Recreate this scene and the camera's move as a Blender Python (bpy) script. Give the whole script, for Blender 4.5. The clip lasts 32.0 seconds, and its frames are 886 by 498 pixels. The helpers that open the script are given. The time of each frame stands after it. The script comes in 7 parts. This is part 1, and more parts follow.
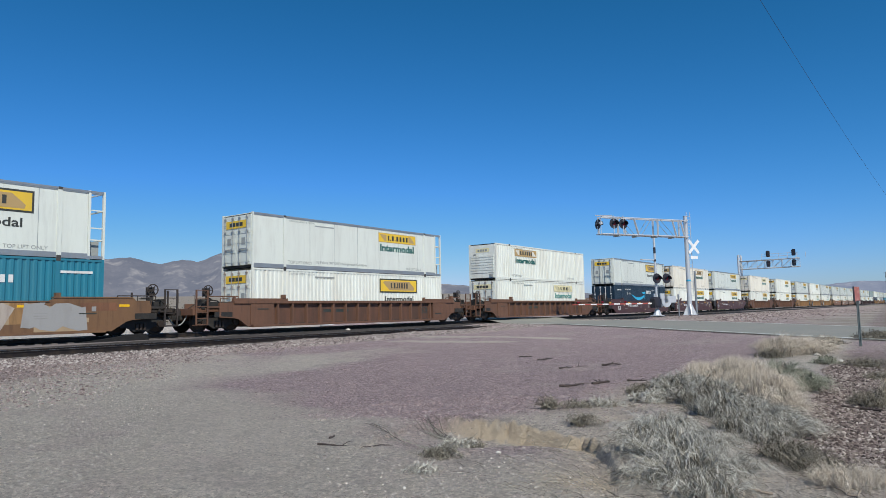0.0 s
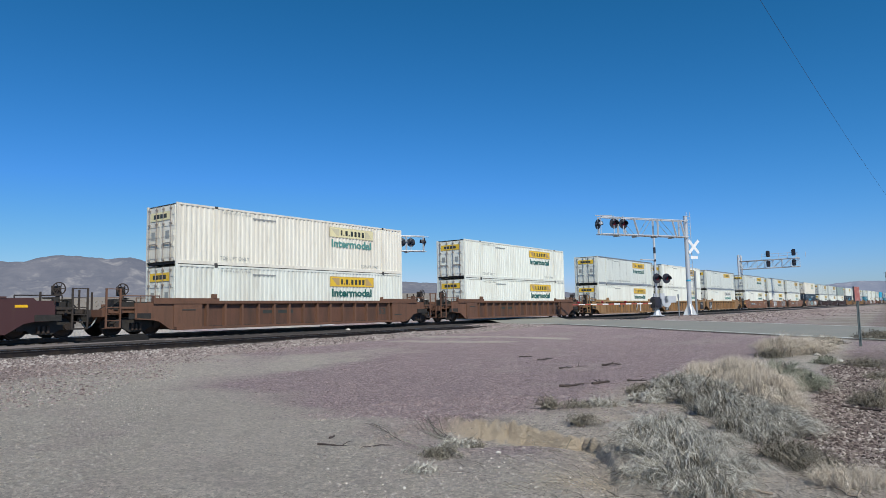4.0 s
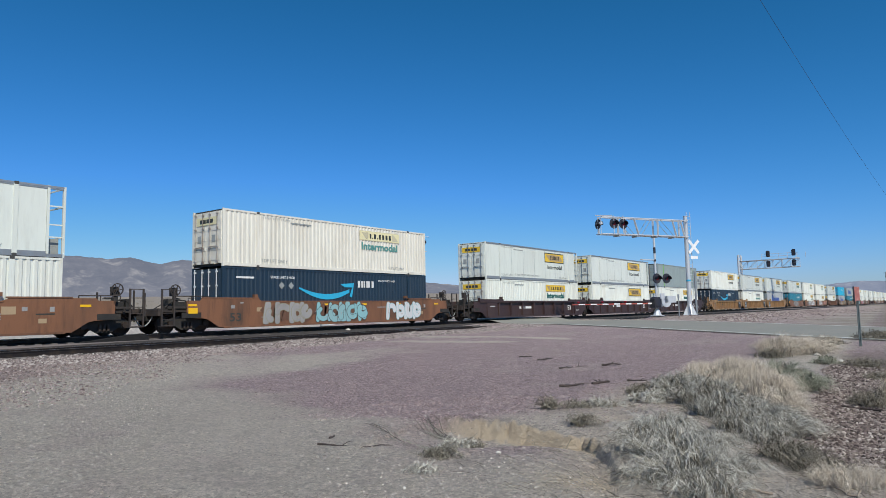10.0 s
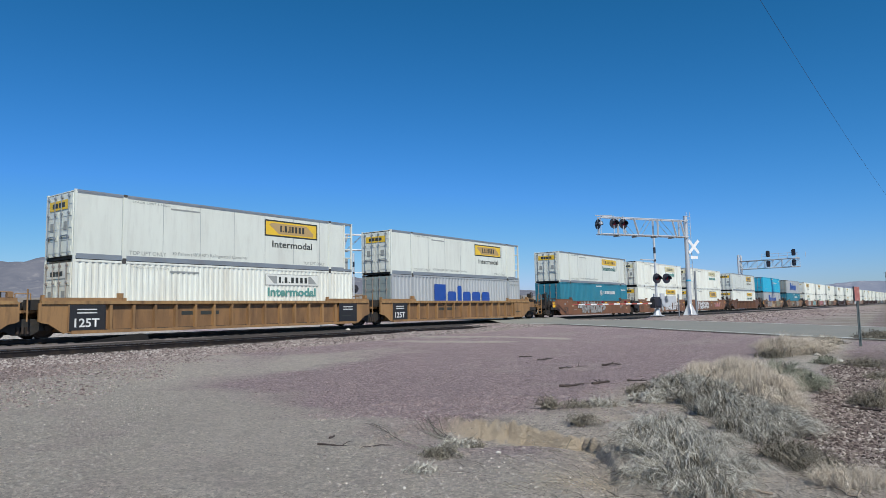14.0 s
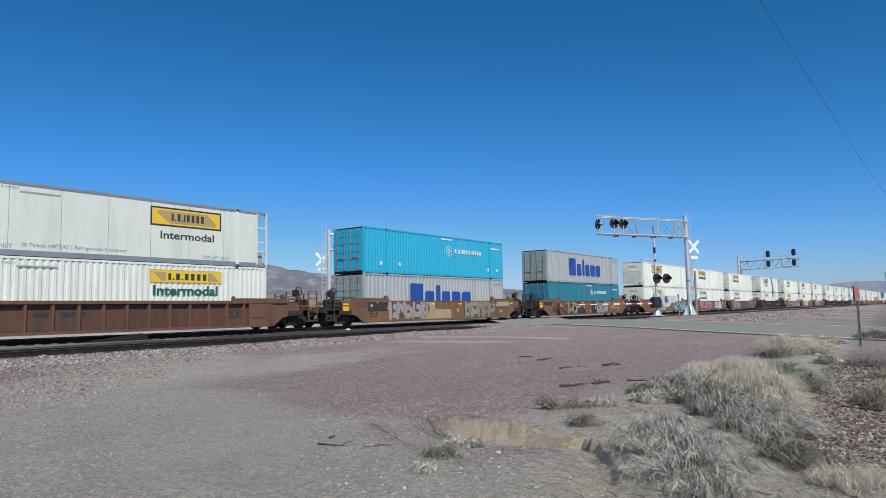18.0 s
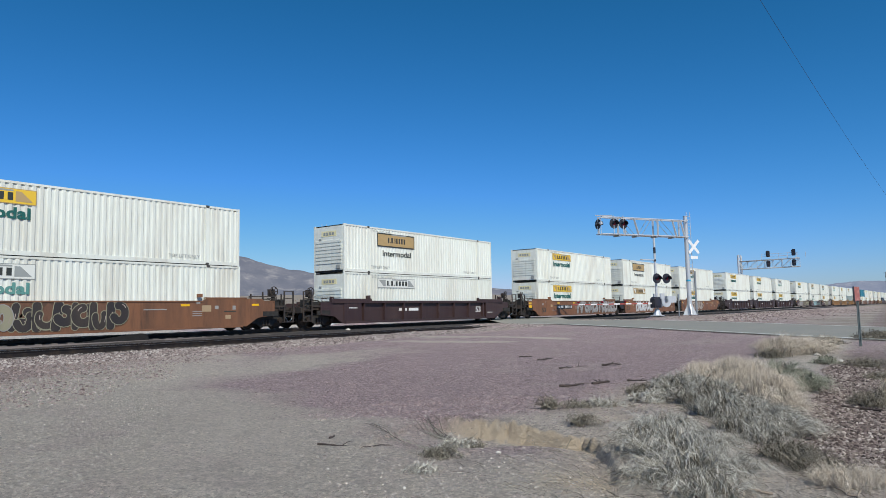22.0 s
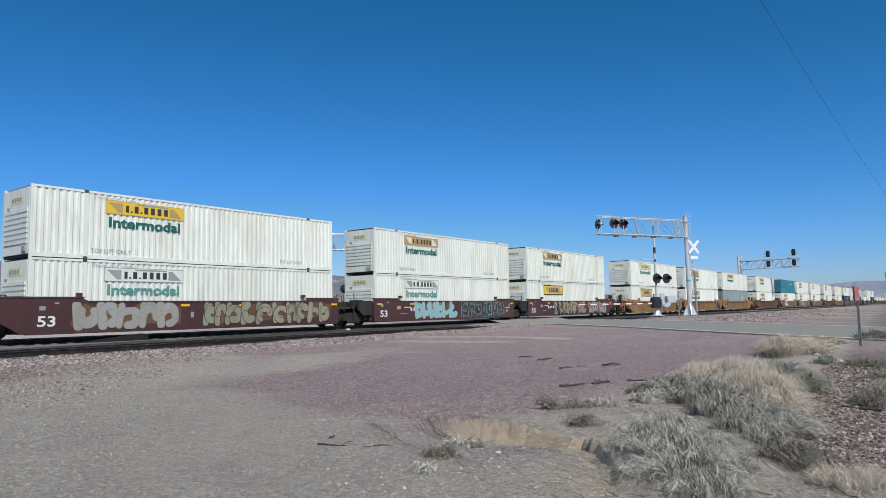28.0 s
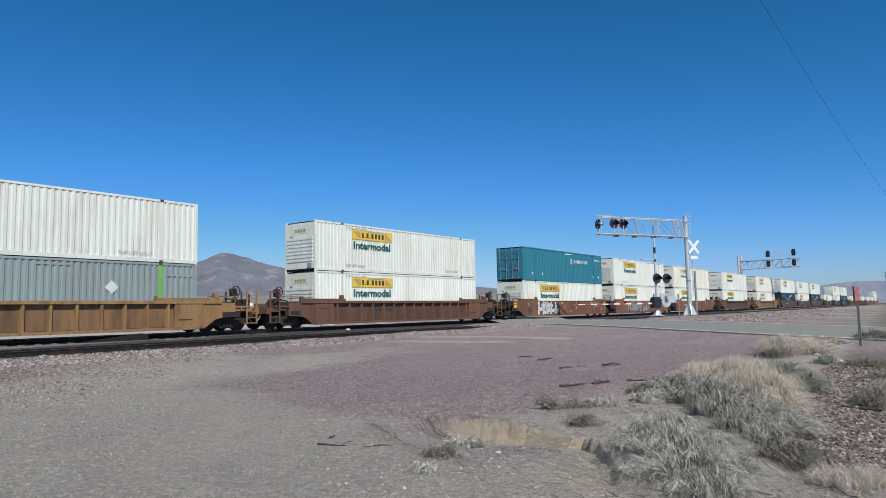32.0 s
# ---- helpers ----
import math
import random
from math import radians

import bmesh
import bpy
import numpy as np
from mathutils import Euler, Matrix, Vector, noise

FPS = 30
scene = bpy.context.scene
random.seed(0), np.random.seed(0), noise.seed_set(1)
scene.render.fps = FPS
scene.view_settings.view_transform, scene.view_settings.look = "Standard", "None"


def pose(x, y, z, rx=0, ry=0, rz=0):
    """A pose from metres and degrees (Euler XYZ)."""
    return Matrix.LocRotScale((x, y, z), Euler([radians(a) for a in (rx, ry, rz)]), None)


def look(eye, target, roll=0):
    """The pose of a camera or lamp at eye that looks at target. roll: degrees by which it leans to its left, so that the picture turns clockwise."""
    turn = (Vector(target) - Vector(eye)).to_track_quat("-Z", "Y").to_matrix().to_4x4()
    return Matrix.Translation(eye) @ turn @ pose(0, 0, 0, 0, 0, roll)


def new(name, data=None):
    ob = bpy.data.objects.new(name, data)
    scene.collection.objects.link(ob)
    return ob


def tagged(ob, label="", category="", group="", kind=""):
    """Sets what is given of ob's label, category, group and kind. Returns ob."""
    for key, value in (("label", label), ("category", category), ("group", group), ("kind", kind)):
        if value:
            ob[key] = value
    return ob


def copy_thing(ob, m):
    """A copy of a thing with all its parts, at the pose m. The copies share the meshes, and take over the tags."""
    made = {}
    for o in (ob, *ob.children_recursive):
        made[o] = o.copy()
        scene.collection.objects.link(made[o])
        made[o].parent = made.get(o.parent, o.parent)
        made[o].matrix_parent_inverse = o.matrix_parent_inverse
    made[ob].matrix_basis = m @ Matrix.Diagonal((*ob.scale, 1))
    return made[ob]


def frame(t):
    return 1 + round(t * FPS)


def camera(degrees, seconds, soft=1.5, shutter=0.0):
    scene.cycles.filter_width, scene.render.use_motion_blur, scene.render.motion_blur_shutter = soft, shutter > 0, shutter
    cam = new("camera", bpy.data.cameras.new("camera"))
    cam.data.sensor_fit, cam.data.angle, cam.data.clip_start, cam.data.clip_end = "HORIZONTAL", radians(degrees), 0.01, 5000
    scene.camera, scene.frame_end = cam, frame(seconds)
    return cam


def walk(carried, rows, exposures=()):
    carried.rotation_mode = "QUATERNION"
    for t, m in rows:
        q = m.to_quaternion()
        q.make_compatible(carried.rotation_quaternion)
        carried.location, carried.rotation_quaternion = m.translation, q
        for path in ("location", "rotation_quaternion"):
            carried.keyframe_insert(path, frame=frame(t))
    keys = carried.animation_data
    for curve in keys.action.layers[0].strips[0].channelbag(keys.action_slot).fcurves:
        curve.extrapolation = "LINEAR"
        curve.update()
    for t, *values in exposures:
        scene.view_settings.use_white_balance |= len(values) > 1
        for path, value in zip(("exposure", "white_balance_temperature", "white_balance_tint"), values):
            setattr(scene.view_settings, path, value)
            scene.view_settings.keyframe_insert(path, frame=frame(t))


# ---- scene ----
# ---- camera: stands still beside the dirt road, looking along the railway ----
EYE = (0.0, 0.0, 0.798)
YAW, PITCH, ROLL = 53.312, 5.246, -1.139
cam = camera(66.73, 32.0, soft=0.75)
_f = Vector((math.sin(radians(YAW)) * math.cos(radians(PITCH)), math.cos(radians(YAW)) * math.cos(radians(PITCH)), math.sin(radians(PITCH))))
STILL = look(EYE, Vector(EYE) + _f * 10, ROLL)
walk(cam, [(0.0, STILL), (32.0, STILL)])

# ---- sky and sun ----
SUN_EL, SUN_AZ = 46.0, 212.0      # degrees; azimuth clockwise from +Y
world = bpy.data.worlds.new("sky")
scene.world = world
world.use_nodes = True
wn, wl = world.node_tree.nodes, world.node_tree.links
wn.clear()
sky = wn.new("ShaderNodeTexSky")
sky.sky_type, sky.sun_disc = "NISHITA", False
sky.sun_elevation, sky.sun_rotation = radians(SUN_EL), radians(SUN_AZ)
sky.altitude, sky.air_density, sky.dust_density, sky.ozone_density = 200, 1.0, 0.4, 1.0
wbg = wn.new("ShaderNodeBackground")
wbg.inputs["Strength"].default_value = 0.102
wout = wn.new("ShaderNodeOutputWorld")
# the clear dry air: deep blue overhead, paler towards the horizon
split, join = wn.new("ShaderNodeSeparateColor"), wn.new("ShaderNodeCombineColor")
wl.new(sky.outputs[0], split.inputs[0])
for k, (gain, power, scale) in enumerate(((0.02228, 1.88, 109.0), (0.0648, 1.10, 11.18), (0.1150, 1.36, 11.18))):
    steps = []
    for op, val in (("MULTIPLY", gain), ("POWER", power), ("MULTIPLY", scale), ("MINIMUM", 8.0)):
        s = wn.new("ShaderNodeMath")
        s.operation = op
        s.inputs[1].default_value = val
        wl.new(steps[-1].outputs[0] if steps else split.outputs[k], s.inputs[0])
        steps.append(s)
    wl.new(steps[-1].outputs[0], join.inputs[k])
wl.new(join.outputs[0], wbg.inputs[0])
wl.new(wbg.outputs[0], wout.inputs[0])
sun = new("sun", bpy.data.lights.new("sun", "SUN"))
sun.data.energy, sun.data.angle, sun.data.color = 4.25, radians(0.53), (1.0, 0.965, 0.85)
sun_dir = Vector((math.sin(radians(SUN_AZ)) * math.cos(radians(SUN_EL)), math.cos(radians(SUN_AZ)) * math.cos(radians(SUN_EL)), math.sin(radians(SUN_EL))))
sun.matrix_world = look(sun_dir * 100, (0, 0, 0))
scene.view_settings.exposure = 0.0


# ---- materials ----
def node_mat(name):
    m = bpy.data.materials.new(name)
    m.use_nodes = True
    nt = m.node_tree
    return m, nt.nodes, nt.links, nt.nodes["Principled BSDF"]


def noise_fac(n, l, vec, scale, lo, hi, detail=5.0, rough=0.6):
    t = n.new("ShaderNodeTexNoise")
    t.inputs["Scale"].default_value, t.inputs["Detail"].default_value, t.inputs["Roughness"].default_value = scale, detail, rough
    l.new(vec, t.inputs["Vector"])
    r = n.new("ShaderNodeMapRange")
    r.inputs["From Min"].default_value, r.inputs["From Max"].default_value = lo, hi
    l.new(t.outputs["Fac"], r.inputs["Value"])
    return r.outputs["Result"]


def mixed(n, l, fac, a, b, kind="MIX"):
    x = n.new("ShaderNodeMix")
    x.data_type, x.blend_type = "RGBA", kind
    for sock, val in ((x.inputs["Factor"], fac), (x.inputs["A"], a), (x.inputs["B"], b)):
        if hasattr(val, "is_output"):
            l.new(val, sock)
        else:
            sock.default_value = val if not isinstance(val, tuple) else (*val, 1.0)[:4]
    return x.outputs["Result"]


def times(n, l, a, k):
    x = n.new("ShaderNodeMath")
    x.operation = "MULTIPLY"
    l.new(a, x.inputs[0])
    x.inputs[1].default_value = k
    return x.outputs[0]


def paint(name, col, rough=0.5, metal=0.0, dirt=(0.16, 0.11, 0.07), amount=0.35, scale=0.8, stretch=(1.0, 1.0, 0.22),
          bump=0.15, grain=45.0, vary=0.06, lo=0.45, hi=0.75, streak=0.0):
    """A painted or bare surface: broad streaky dirt, fine grain and a slight change of tone from piece to piece."""
    m, n, l, b = node_mat(name)
    tc = n.new("ShaderNodeTexCoord")
    oi = n.new("ShaderNodeObjectInfo")
    mp = n.new("ShaderNodeMapping")
    mp.inputs["Scale"].default_value = stretch
    off = n.new("ShaderNodeVectorMath")
    off.operation = "SCALE"
    cmb = n.new("ShaderNodeCombineXYZ")
    for i in range(3):
        l.new(oi.outputs["Random"], cmb.inputs[i])
    l.new(cmb.outputs[0], off.inputs[0])
    off.inputs["Scale"].default_value = 37.0
    l.new(off.outputs[0], mp.inputs["Location"])
    l.new(tc.outputs["Object"], mp.inputs["Vector"])
    broad = times(n, l, noise_fac(n, l, mp.outputs[0], scale, lo, hi), amount)
    fine = noise_fac(n, l, tc.outputs["Object"], grain, 0.3, 0.7, 3.0)
    tone = n.new("ShaderNodeMapRange")
    tone.inputs["To Min"].default_value, tone.inputs["To Max"].default_value = 1.0 - vary, 1.0 + vary * 0.4
    l.new(oi.outputs["Random"], tone.inputs["Value"])
    c = mixed(n, l, broad, col, dirt)
    c = mixed(n, l, times(n, l, fine, 0.12), c, tuple(x * 0.6 for x in col))
    if streak:
        sm = n.new("ShaderNodeMapping")
        sm.inputs["Scale"].default_value = (3.2, 3.2, 0.42)
        l.new(off.outputs[0], sm.inputs["Location"])
        l.new(tc.outputs["Object"], sm.inputs["Vector"])
        c = mixed(n, l, times(n, l, noise_fac(n, l, sm.outputs[0], 1.3, 0.50, 0.72, 6.0, 0.7), streak), c, tuple(x * 0.75 for x in dirt))
    hs = n.new("ShaderNodeHueSaturation")
    l.new(tone.outputs[0], hs.inputs["Value"])
    l.new(c, hs.inputs["Color"])
    l.new(hs.outputs[0], b.inputs["Base Color"])
    b.inputs["Metallic"].default_value = metal
    rr = n.new("ShaderNodeMapRange")
    rr.inputs["To Min"].default_value, rr.inputs["To Max"].default_value = max(0.05, rough - 0.12), min(1.0, rough + 0.15)
    l.new(fine, rr.inputs["Value"])
    l.new(rr.outputs[0], b.inputs["Roughness"])
    if bump:
        bp = n.new("ShaderNodeBump")
        bp.inputs["Strength"].default_value, bp.inputs["Distance"].default_value = bump, 0.01
        l.new(fine, bp.inputs["Height"])
        l.new(bp.outputs[0], b.inputs["Normal"])
    return m


M_WHITE = paint("container_white_paint", (0.77, 0.795, 0.725), 0.42, dirt=(0.45, 0.38, 0.29), amount=0.42, streak=0.30)
M_REEFER = paint("reefer_white_panel", (0.715, 0.745, 0.675), 0.32, dirt=(0.42, 0.40, 0.36), amount=0.28, streak=0.22)
M_CREAM = paint("container_cream_paint", (0.78, 0.75, 0.655), 0.5, dirt=(0.42, 0.34, 0.24), amount=0.35, streak=0.30)
M_NAVY = paint("container_navy_paint", (0.012, 0.030, 0.052), 0.38, dirt=(0.07, 0.08, 0.09), amount=0.22)
M_TEAL = paint("container_teal_paint", (0.020, 0.19, 0.27), 0.42, dirt=(0.10, 0.17, 0.19), amount=0.25, streak=0.15)
M_BLUE = paint("container_sky_blue_paint", (0.02, 0.38, 0.58), 0.42, dirt=(0.12, 0.32, 0.40), amount=0.25)
M_GREY = paint("container_grey_paint", (0.275, 0.335, 0.335), 0.5, dirt=(0.17, 0.17, 0.16), amount=0.35, streak=0.25)
M_SILVER = paint("container_silver_paint", (0.46, 0.48, 0.49), 0.42, metal=0.25, dirt=(0.28, 0.27, 0.25), amount=0.3, streak=0.25)
M_RAIL_GREY = paint("dull_aluminium_rail", (0.34, 0.37, 0.39), 0.45, metal=0.5, amount=0.3)
M_SEAL = paint("dark_rubber_seal", (0.05, 0.05, 0.05), 0.8, amount=0.2)
M_STEELBAR = paint("galvanised_bar", (0.36, 0.33, 0.30), 0.55, metal=0.3, dirt=(0.16, 0.09, 0.05), amount=0.7)
M_TAN = paint("car_tan_paint", (0.32, 0.18, 0.076), 0.62, dirt=(0.09, 0.05, 0.03), amount=0.75, scale=0.9, streak=0.50)
M_BROWN = paint("car_brown_paint", (0.225, 0.098, 0.048), 0.62, dirt=(0.075, 0.045, 0.03), amount=0.85, scale=0.9, streak=0.60)
M_RUST = paint("car_rusty_brown_paint", (0.155, 0.075, 0.045), 0.7, dirt=(0.08, 0.045, 0.03), amount=0.6, scale=0.7, streak=0.60)
M_MAROON = paint("car_maroon_paint", (0.070, 0.027, 0.026), 0.5, dirt=(0.12, 0.07, 0.05), amount=0.35, scale=0.6, streak=0.30)
# sheets between the posts: darker and dirtier than the body paint
M_TANPANEL = paint("car_tan_darker_panel", (0.265, 0.145, 0.064), 0.7, dirt=(0.08, 0.048, 0.030), amount=0.8, scale=1.3, lo=0.40, hi=0.68, streak=0.5)
# lighter top chord: sunlight along it is put into the colour
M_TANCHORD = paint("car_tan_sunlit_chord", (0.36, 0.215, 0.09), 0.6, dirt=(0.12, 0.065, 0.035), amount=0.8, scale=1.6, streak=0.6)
M_RUSTPANEL = paint("car_rust_darker_panel", (0.125, 0.058, 0.036), 0.7, dirt=(0.055, 0.035, 0.026), amount=0.85, scale=1.3, lo=0.40, hi=0.68, streak=0.5)
M_DARKMAROON = paint("car_dark_maroon_paint", (0.042, 0.021, 0.021), 0.5, dirt=(0.10, 0.065, 0.05), amount=0.35, scale=0.6, streak=0.4)
M_BLACK = paint("truck_black_grime", (0.022, 0.020, 0.018), 0.75, dirt=(0.07, 0.055, 0.04), amount=0.5, scale=3.0, stretch=(1, 1, 1))
M_BLACKPAINT = paint("panel_black_paint", (0.02, 0.02, 0.022), 0.55, dirt=(0.10, 0.07, 0.05), amount=0.4)
M_WHEEL = paint("wheel_rust_steel", (0.055, 0.040, 0.032), 0.6, metal=0.4, dirt=(0.03, 0.02, 0.015), amount=0.5, scale=4.0, stretch=(1, 1, 1))
M_YELLOW = paint("logo_yellow", (0.80, 0.52, 0.04), 0.45, dirt=(0.45, 0.32, 0.12), amount=0.2)
M_PALEYELLOW = paint("logo_faded_yellow", (0.78, 0.71, 0.42), 0.5, dirt=(0.5, 0.42, 0.25), amount=0.25)
M_OCHRE = paint("logo_sunburnt_ochre", (0.46, 0.31, 0.13), 0.55, dirt=(0.4, 0.33, 0.22), amount=0.4)
M_LOGOFADE = paint("logo_faded_edge", (0.58, 0.53, 0.36), 0.5, amount=0.2)
M_LOGOWHITE = paint("logo_bleached", (0.72, 0.73, 0.68), 0.5, dirt=(0.5, 0.48, 0.38), amount=0.25)
M_INK = paint("logo_dark_ink", (0.035, 0.04, 0.035), 0.5, amount=0.15)
M_GREEN = paint("wordmark_green", (0.012, 0.11, 0.095), 0.5, dirt=(0.1, 0.2, 0.18), amount=0.2)
M_GREENFADE = paint("wordmark_faded_green", (0.10, 0.29, 0.26), 0.5, dirt=(0.3, 0.4, 0.34), amount=0.3)
M_LETTER = paint("stencil_grey", (0.31, 0.33, 0.32), 0.6, amount=0.2)
M_LETTERWHITE = paint("stencil_white", (0.74, 0.74, 0.72), 0.5, amount=0.3)
M_ROYAL = paint("letter_royal_blue", (0.012, 0.07, 0.33), 0.45, amount=0.15)
M_SWOOSH = paint("arrow_light_blue", (0.03, 0.42, 0.66), 0.45, amount=0.15)
M_LIME = paint("stripe_lime_green", (0.17, 0.49, 0.08), 0.5, amount=0.2)
M_REFLECT = paint("reflector_yellow", (0.85, 0.48, 0.01), 0.35, amount=0.15)
M_TAGWHITE = paint("spray_white", (0.62, 0.62, 0.62), 0.6, dirt=(0.3, 0.27, 0.25), amount=0.5)
M_TAGGREY = paint("spray_grey", (0.33, 0.32, 0.31), 0.6, dirt=(0.15, 0.12, 0.10), amount=0.5)
M_TAGBEIGE = paint("spray_beige", (0.44, 0.37, 0.315), 0.65, dirt=(0.24, 0.18, 0.15), amount=0.6, streak=0.5)
M_TAGPINK = paint("spray_pink", (0.55, 0.23, 0.25), 0.6, amount=0.3)
M_TAGTEAL = paint("spray_teal", (0.25, 0.48, 0.50), 0.6, dirt=(0.3, 0.3, 0.28), amount=0.4)
M_TAGOLIVE = paint("spray_olive", (0.30, 0.28, 0.19), 0.6, dirt=(0.08, 0.07, 0.05), amount=0.5)
M_TAGLINE = paint("spray_black", (0.03, 0.025, 0.025), 0.6, amount=0.3)
M_RAILSIDE = paint("rail_rust", (0.026, 0.02, 0.019), 0.6, metal=0.5, amount=0.4, scale=3.0)
M_RAILTOP = paint("rail_bright_head", (0.45, 0.45, 0.46), 0.25, metal=0.9, dirt=(0.2, 0.17, 0.15), amount=0.3)
M_TIE = paint("concrete_tie", (0.15, 0.135, 0.125), 0.85, amount=0.4, scale=3.0, stretch=(1, 1, 1))
M_GALV = paint("galvanised_signal_steel", (0.62, 0.64, 0.66), 0.42, metal=0.35, dirt=(0.38, 0.38, 0.38), amount=0.35, scale=2.0)
M_SIGBLACK = paint("signal_black", (0.012, 0.016, 0.030), 0.5, amount=0.2)
M_SIGWHITE = paint("sign_white", (0.80, 0.80, 0.80), 0.4, amount=0.2)
M_SIGRED = paint("sign_red", (0.36, 0.07, 0.055), 0.4, dirt=(0.4, 0.2, 0.15), amount=0.3)
M_FADEDRED = paint("faded_red_reflector", (0.38, 0.13, 0.115), 0.45, dirt=(0.62, 0.42, 0.36), amount=0.7, scale=9.0, stretch=(1, 1, 1))
M_LENS = paint("red_lens", (0.22, 0.012, 0.02), 0.15, amount=0.1, bump=0.0)
M_POST = paint("green_steel_post", (0.14, 0.17, 0.17), 0.6, metal=0.3, amount=0.3)
M_CABLE = paint("cable_black", (0.02, 0.02, 0.02), 0.6, bump=0.0)
M_WOOD = paint("weathered_wood", (0.10, 0.075, 0.055), 0.85, dirt=(0.04, 0.03, 0.025), amount=0.5, scale=5.0, stretch=(1, 1, 1))


# ---- mesh building ----
class Shape:
    """Collects plain faces; every method adds to the same mesh."""

    def __init__(self):
        self.v, self.f = [], []

    def box(self, x0, x1, y0, y1, z0, z1):
        k = len(self.v)
        self.v += [(x0, y0, z0), (x1, y0, z0), (x1, y1, z0), (x0, y1, z0), (x0, y0, z1), (x1, y0, z1), (x1, y1, z1), (x0, y1, z1)]
        self.f += [(k, k + 3, k + 2, k + 1), (k + 4, k + 5, k + 6, k + 7), (k, k + 1, k + 5, k + 4), (k + 1, k + 2, k + 6, k + 5), (k + 2, k + 3, k + 7, k + 6), (k + 3, k, k + 4, k + 7)]
        return self

    def prism(self, pts, a0, a1, axis="y"):
        """A flat outline pushed from a0 to a1. axis y: outline in (x, z), seen counter-clockwise from -y; x: (y, z); z: (x, y)."""
        k, n = len(self.v), len(pts)
        put = {"y": lambda p, a: (p[0], a, p[1]), "x": lambda p, a: (a, p[0], p[1]), "z": lambda p, a: (p[0], p[1], a)}[axis]
        self.v += [put(p, a0) for p in pts] + [put(p, a1) for p in pts]
        self.f += [tuple(range(k, k + n)), tuple(range(k + 2 * n - 1, k + n - 1, -1))]
        self.f += [(k + i, k + n + i, k + n + (i + 1) % n, k + (i + 1) % n) for i in range(n)]
        return self

    def cyl(self, a, b, r0, r1=None, n=12, caps=True):
        a, b = Vector(a), Vector(b)
        r1 = r0 if r1 is None else r1
        w = (b - a).normalized()
        u = w.orthogonal().normalized()
        t = w.cross(u)
        k = len(self.v)
        for c, r in ((a, r0), (b, r1)):
            for i in range(n):
                g = 2 * math.pi * i / n
                self.v.append(tuple(c + (u * math.cos(g) + t * math.sin(g)) * r))
        self.f += [(k + i, k + (i + 1) % n, k + n + (i + 1) % n, k + n + i) for i in range(n)]
        if caps:
            self.f += [tuple(range(k + n - 1, k - 1, -1)), tuple(range(k + n, k + 2 * n))]
        return self

    def beam(self, a, b, w, h):
        """A square bar from a to b."""
        a, b = Vector(a), Vector(b)
        d = (b - a).normalized()
        up = Vector((0, 0, 1)) if abs(d.z) < 0.9 else Vector((1, 0, 0))
        s = d.cross(up).normalized() * w / 2
        t = s.cross(d).normalized() * h / 2
        k = len(self.v)
        for c in (a, b):
            self.v += [tuple(c - s - t), tuple(c + s - t), tuple(c + s + t), tuple(c - s + t)]
        self.f += [(k, k + 1, k + 2, k + 3), (k + 7, k + 6, k + 5, k + 4)] + [(k + i, k + 4 + i, k + 4 + (i + 1) % 4, k + (i + 1) % 4) for i in range(4)]
        return self

    def tube(self, pts, r, n=6):
        for a, b in zip(pts[:-1], pts[1:]):
            self.cyl(a, b, r, n=n)
        return self

    def limb(self, pts, radii, n=6):
        """One bent round bar through all the points."""
        k = len(self.v)
        for i, p in enumerate(pts):
            p = Vector(p)
            w = (Vector(pts[min(i + 1, len(pts) - 1)]) - Vector(pts[max(i - 1, 0)])).normalized()
            u = w.cross(Vector((0.3, 0.2, 1.0))).normalized()
            t = w.cross(u)
            for j in range(n):
                g = 2 * math.pi * j / n
                self.v.append(tuple(p + (u * math.cos(g) + t * math.sin(g)) * radii[i]))
        for i in range(len(pts) - 1):
            a = k + i * n
            self.f += [(a + j, a + (j + 1) % n, a + n + (j + 1) % n, a + n + j) for j in range(n)]
        self.f += [tuple(range(k + n - 1, k - 1, -1)), tuple(range(k + (len(pts) - 1) * n, k + len(pts) * n))]
        return self

    def mesh(self, name, smooth=False):
        me = bpy.data.meshes.new(name)
        me.from_pydata(self.v, [], self.f)
        bm = bmesh.new()
        bm.from_mesh(me)
        bmesh.ops.recalc_face_normals(bm, faces=bm.faces)
        bm.to_mesh(me)
        bm.free()
        if smooth:
            me.polygons.foreach_set("use_smooth", [True] * len(me.polygons))
        return me


def part(name, shape, material, parent=None, label="", at=None, smooth=False):
    """Links one mesh object under a thing or a part. shape: a Shape or a mesh."""
    me = shape.mesh(name, smooth) if isinstance(shape, Shape) else shape
    if material and not me.materials:
        me.materials.append(material)
    ob = new(name, me)
    if parent:
        ob.parent = parent
    if at is not None:
        ob.matrix_basis = at
    if label:
        ob["label"] = label
    return ob


def thing(name, label, category, group="", kind="", at=None):
    ob = new(name)
    ob.empty_display_size = 0.3
    if at is not None:
        ob.matrix_basis = at
    return tagged(ob, label, category, group, kind)


_text = {}


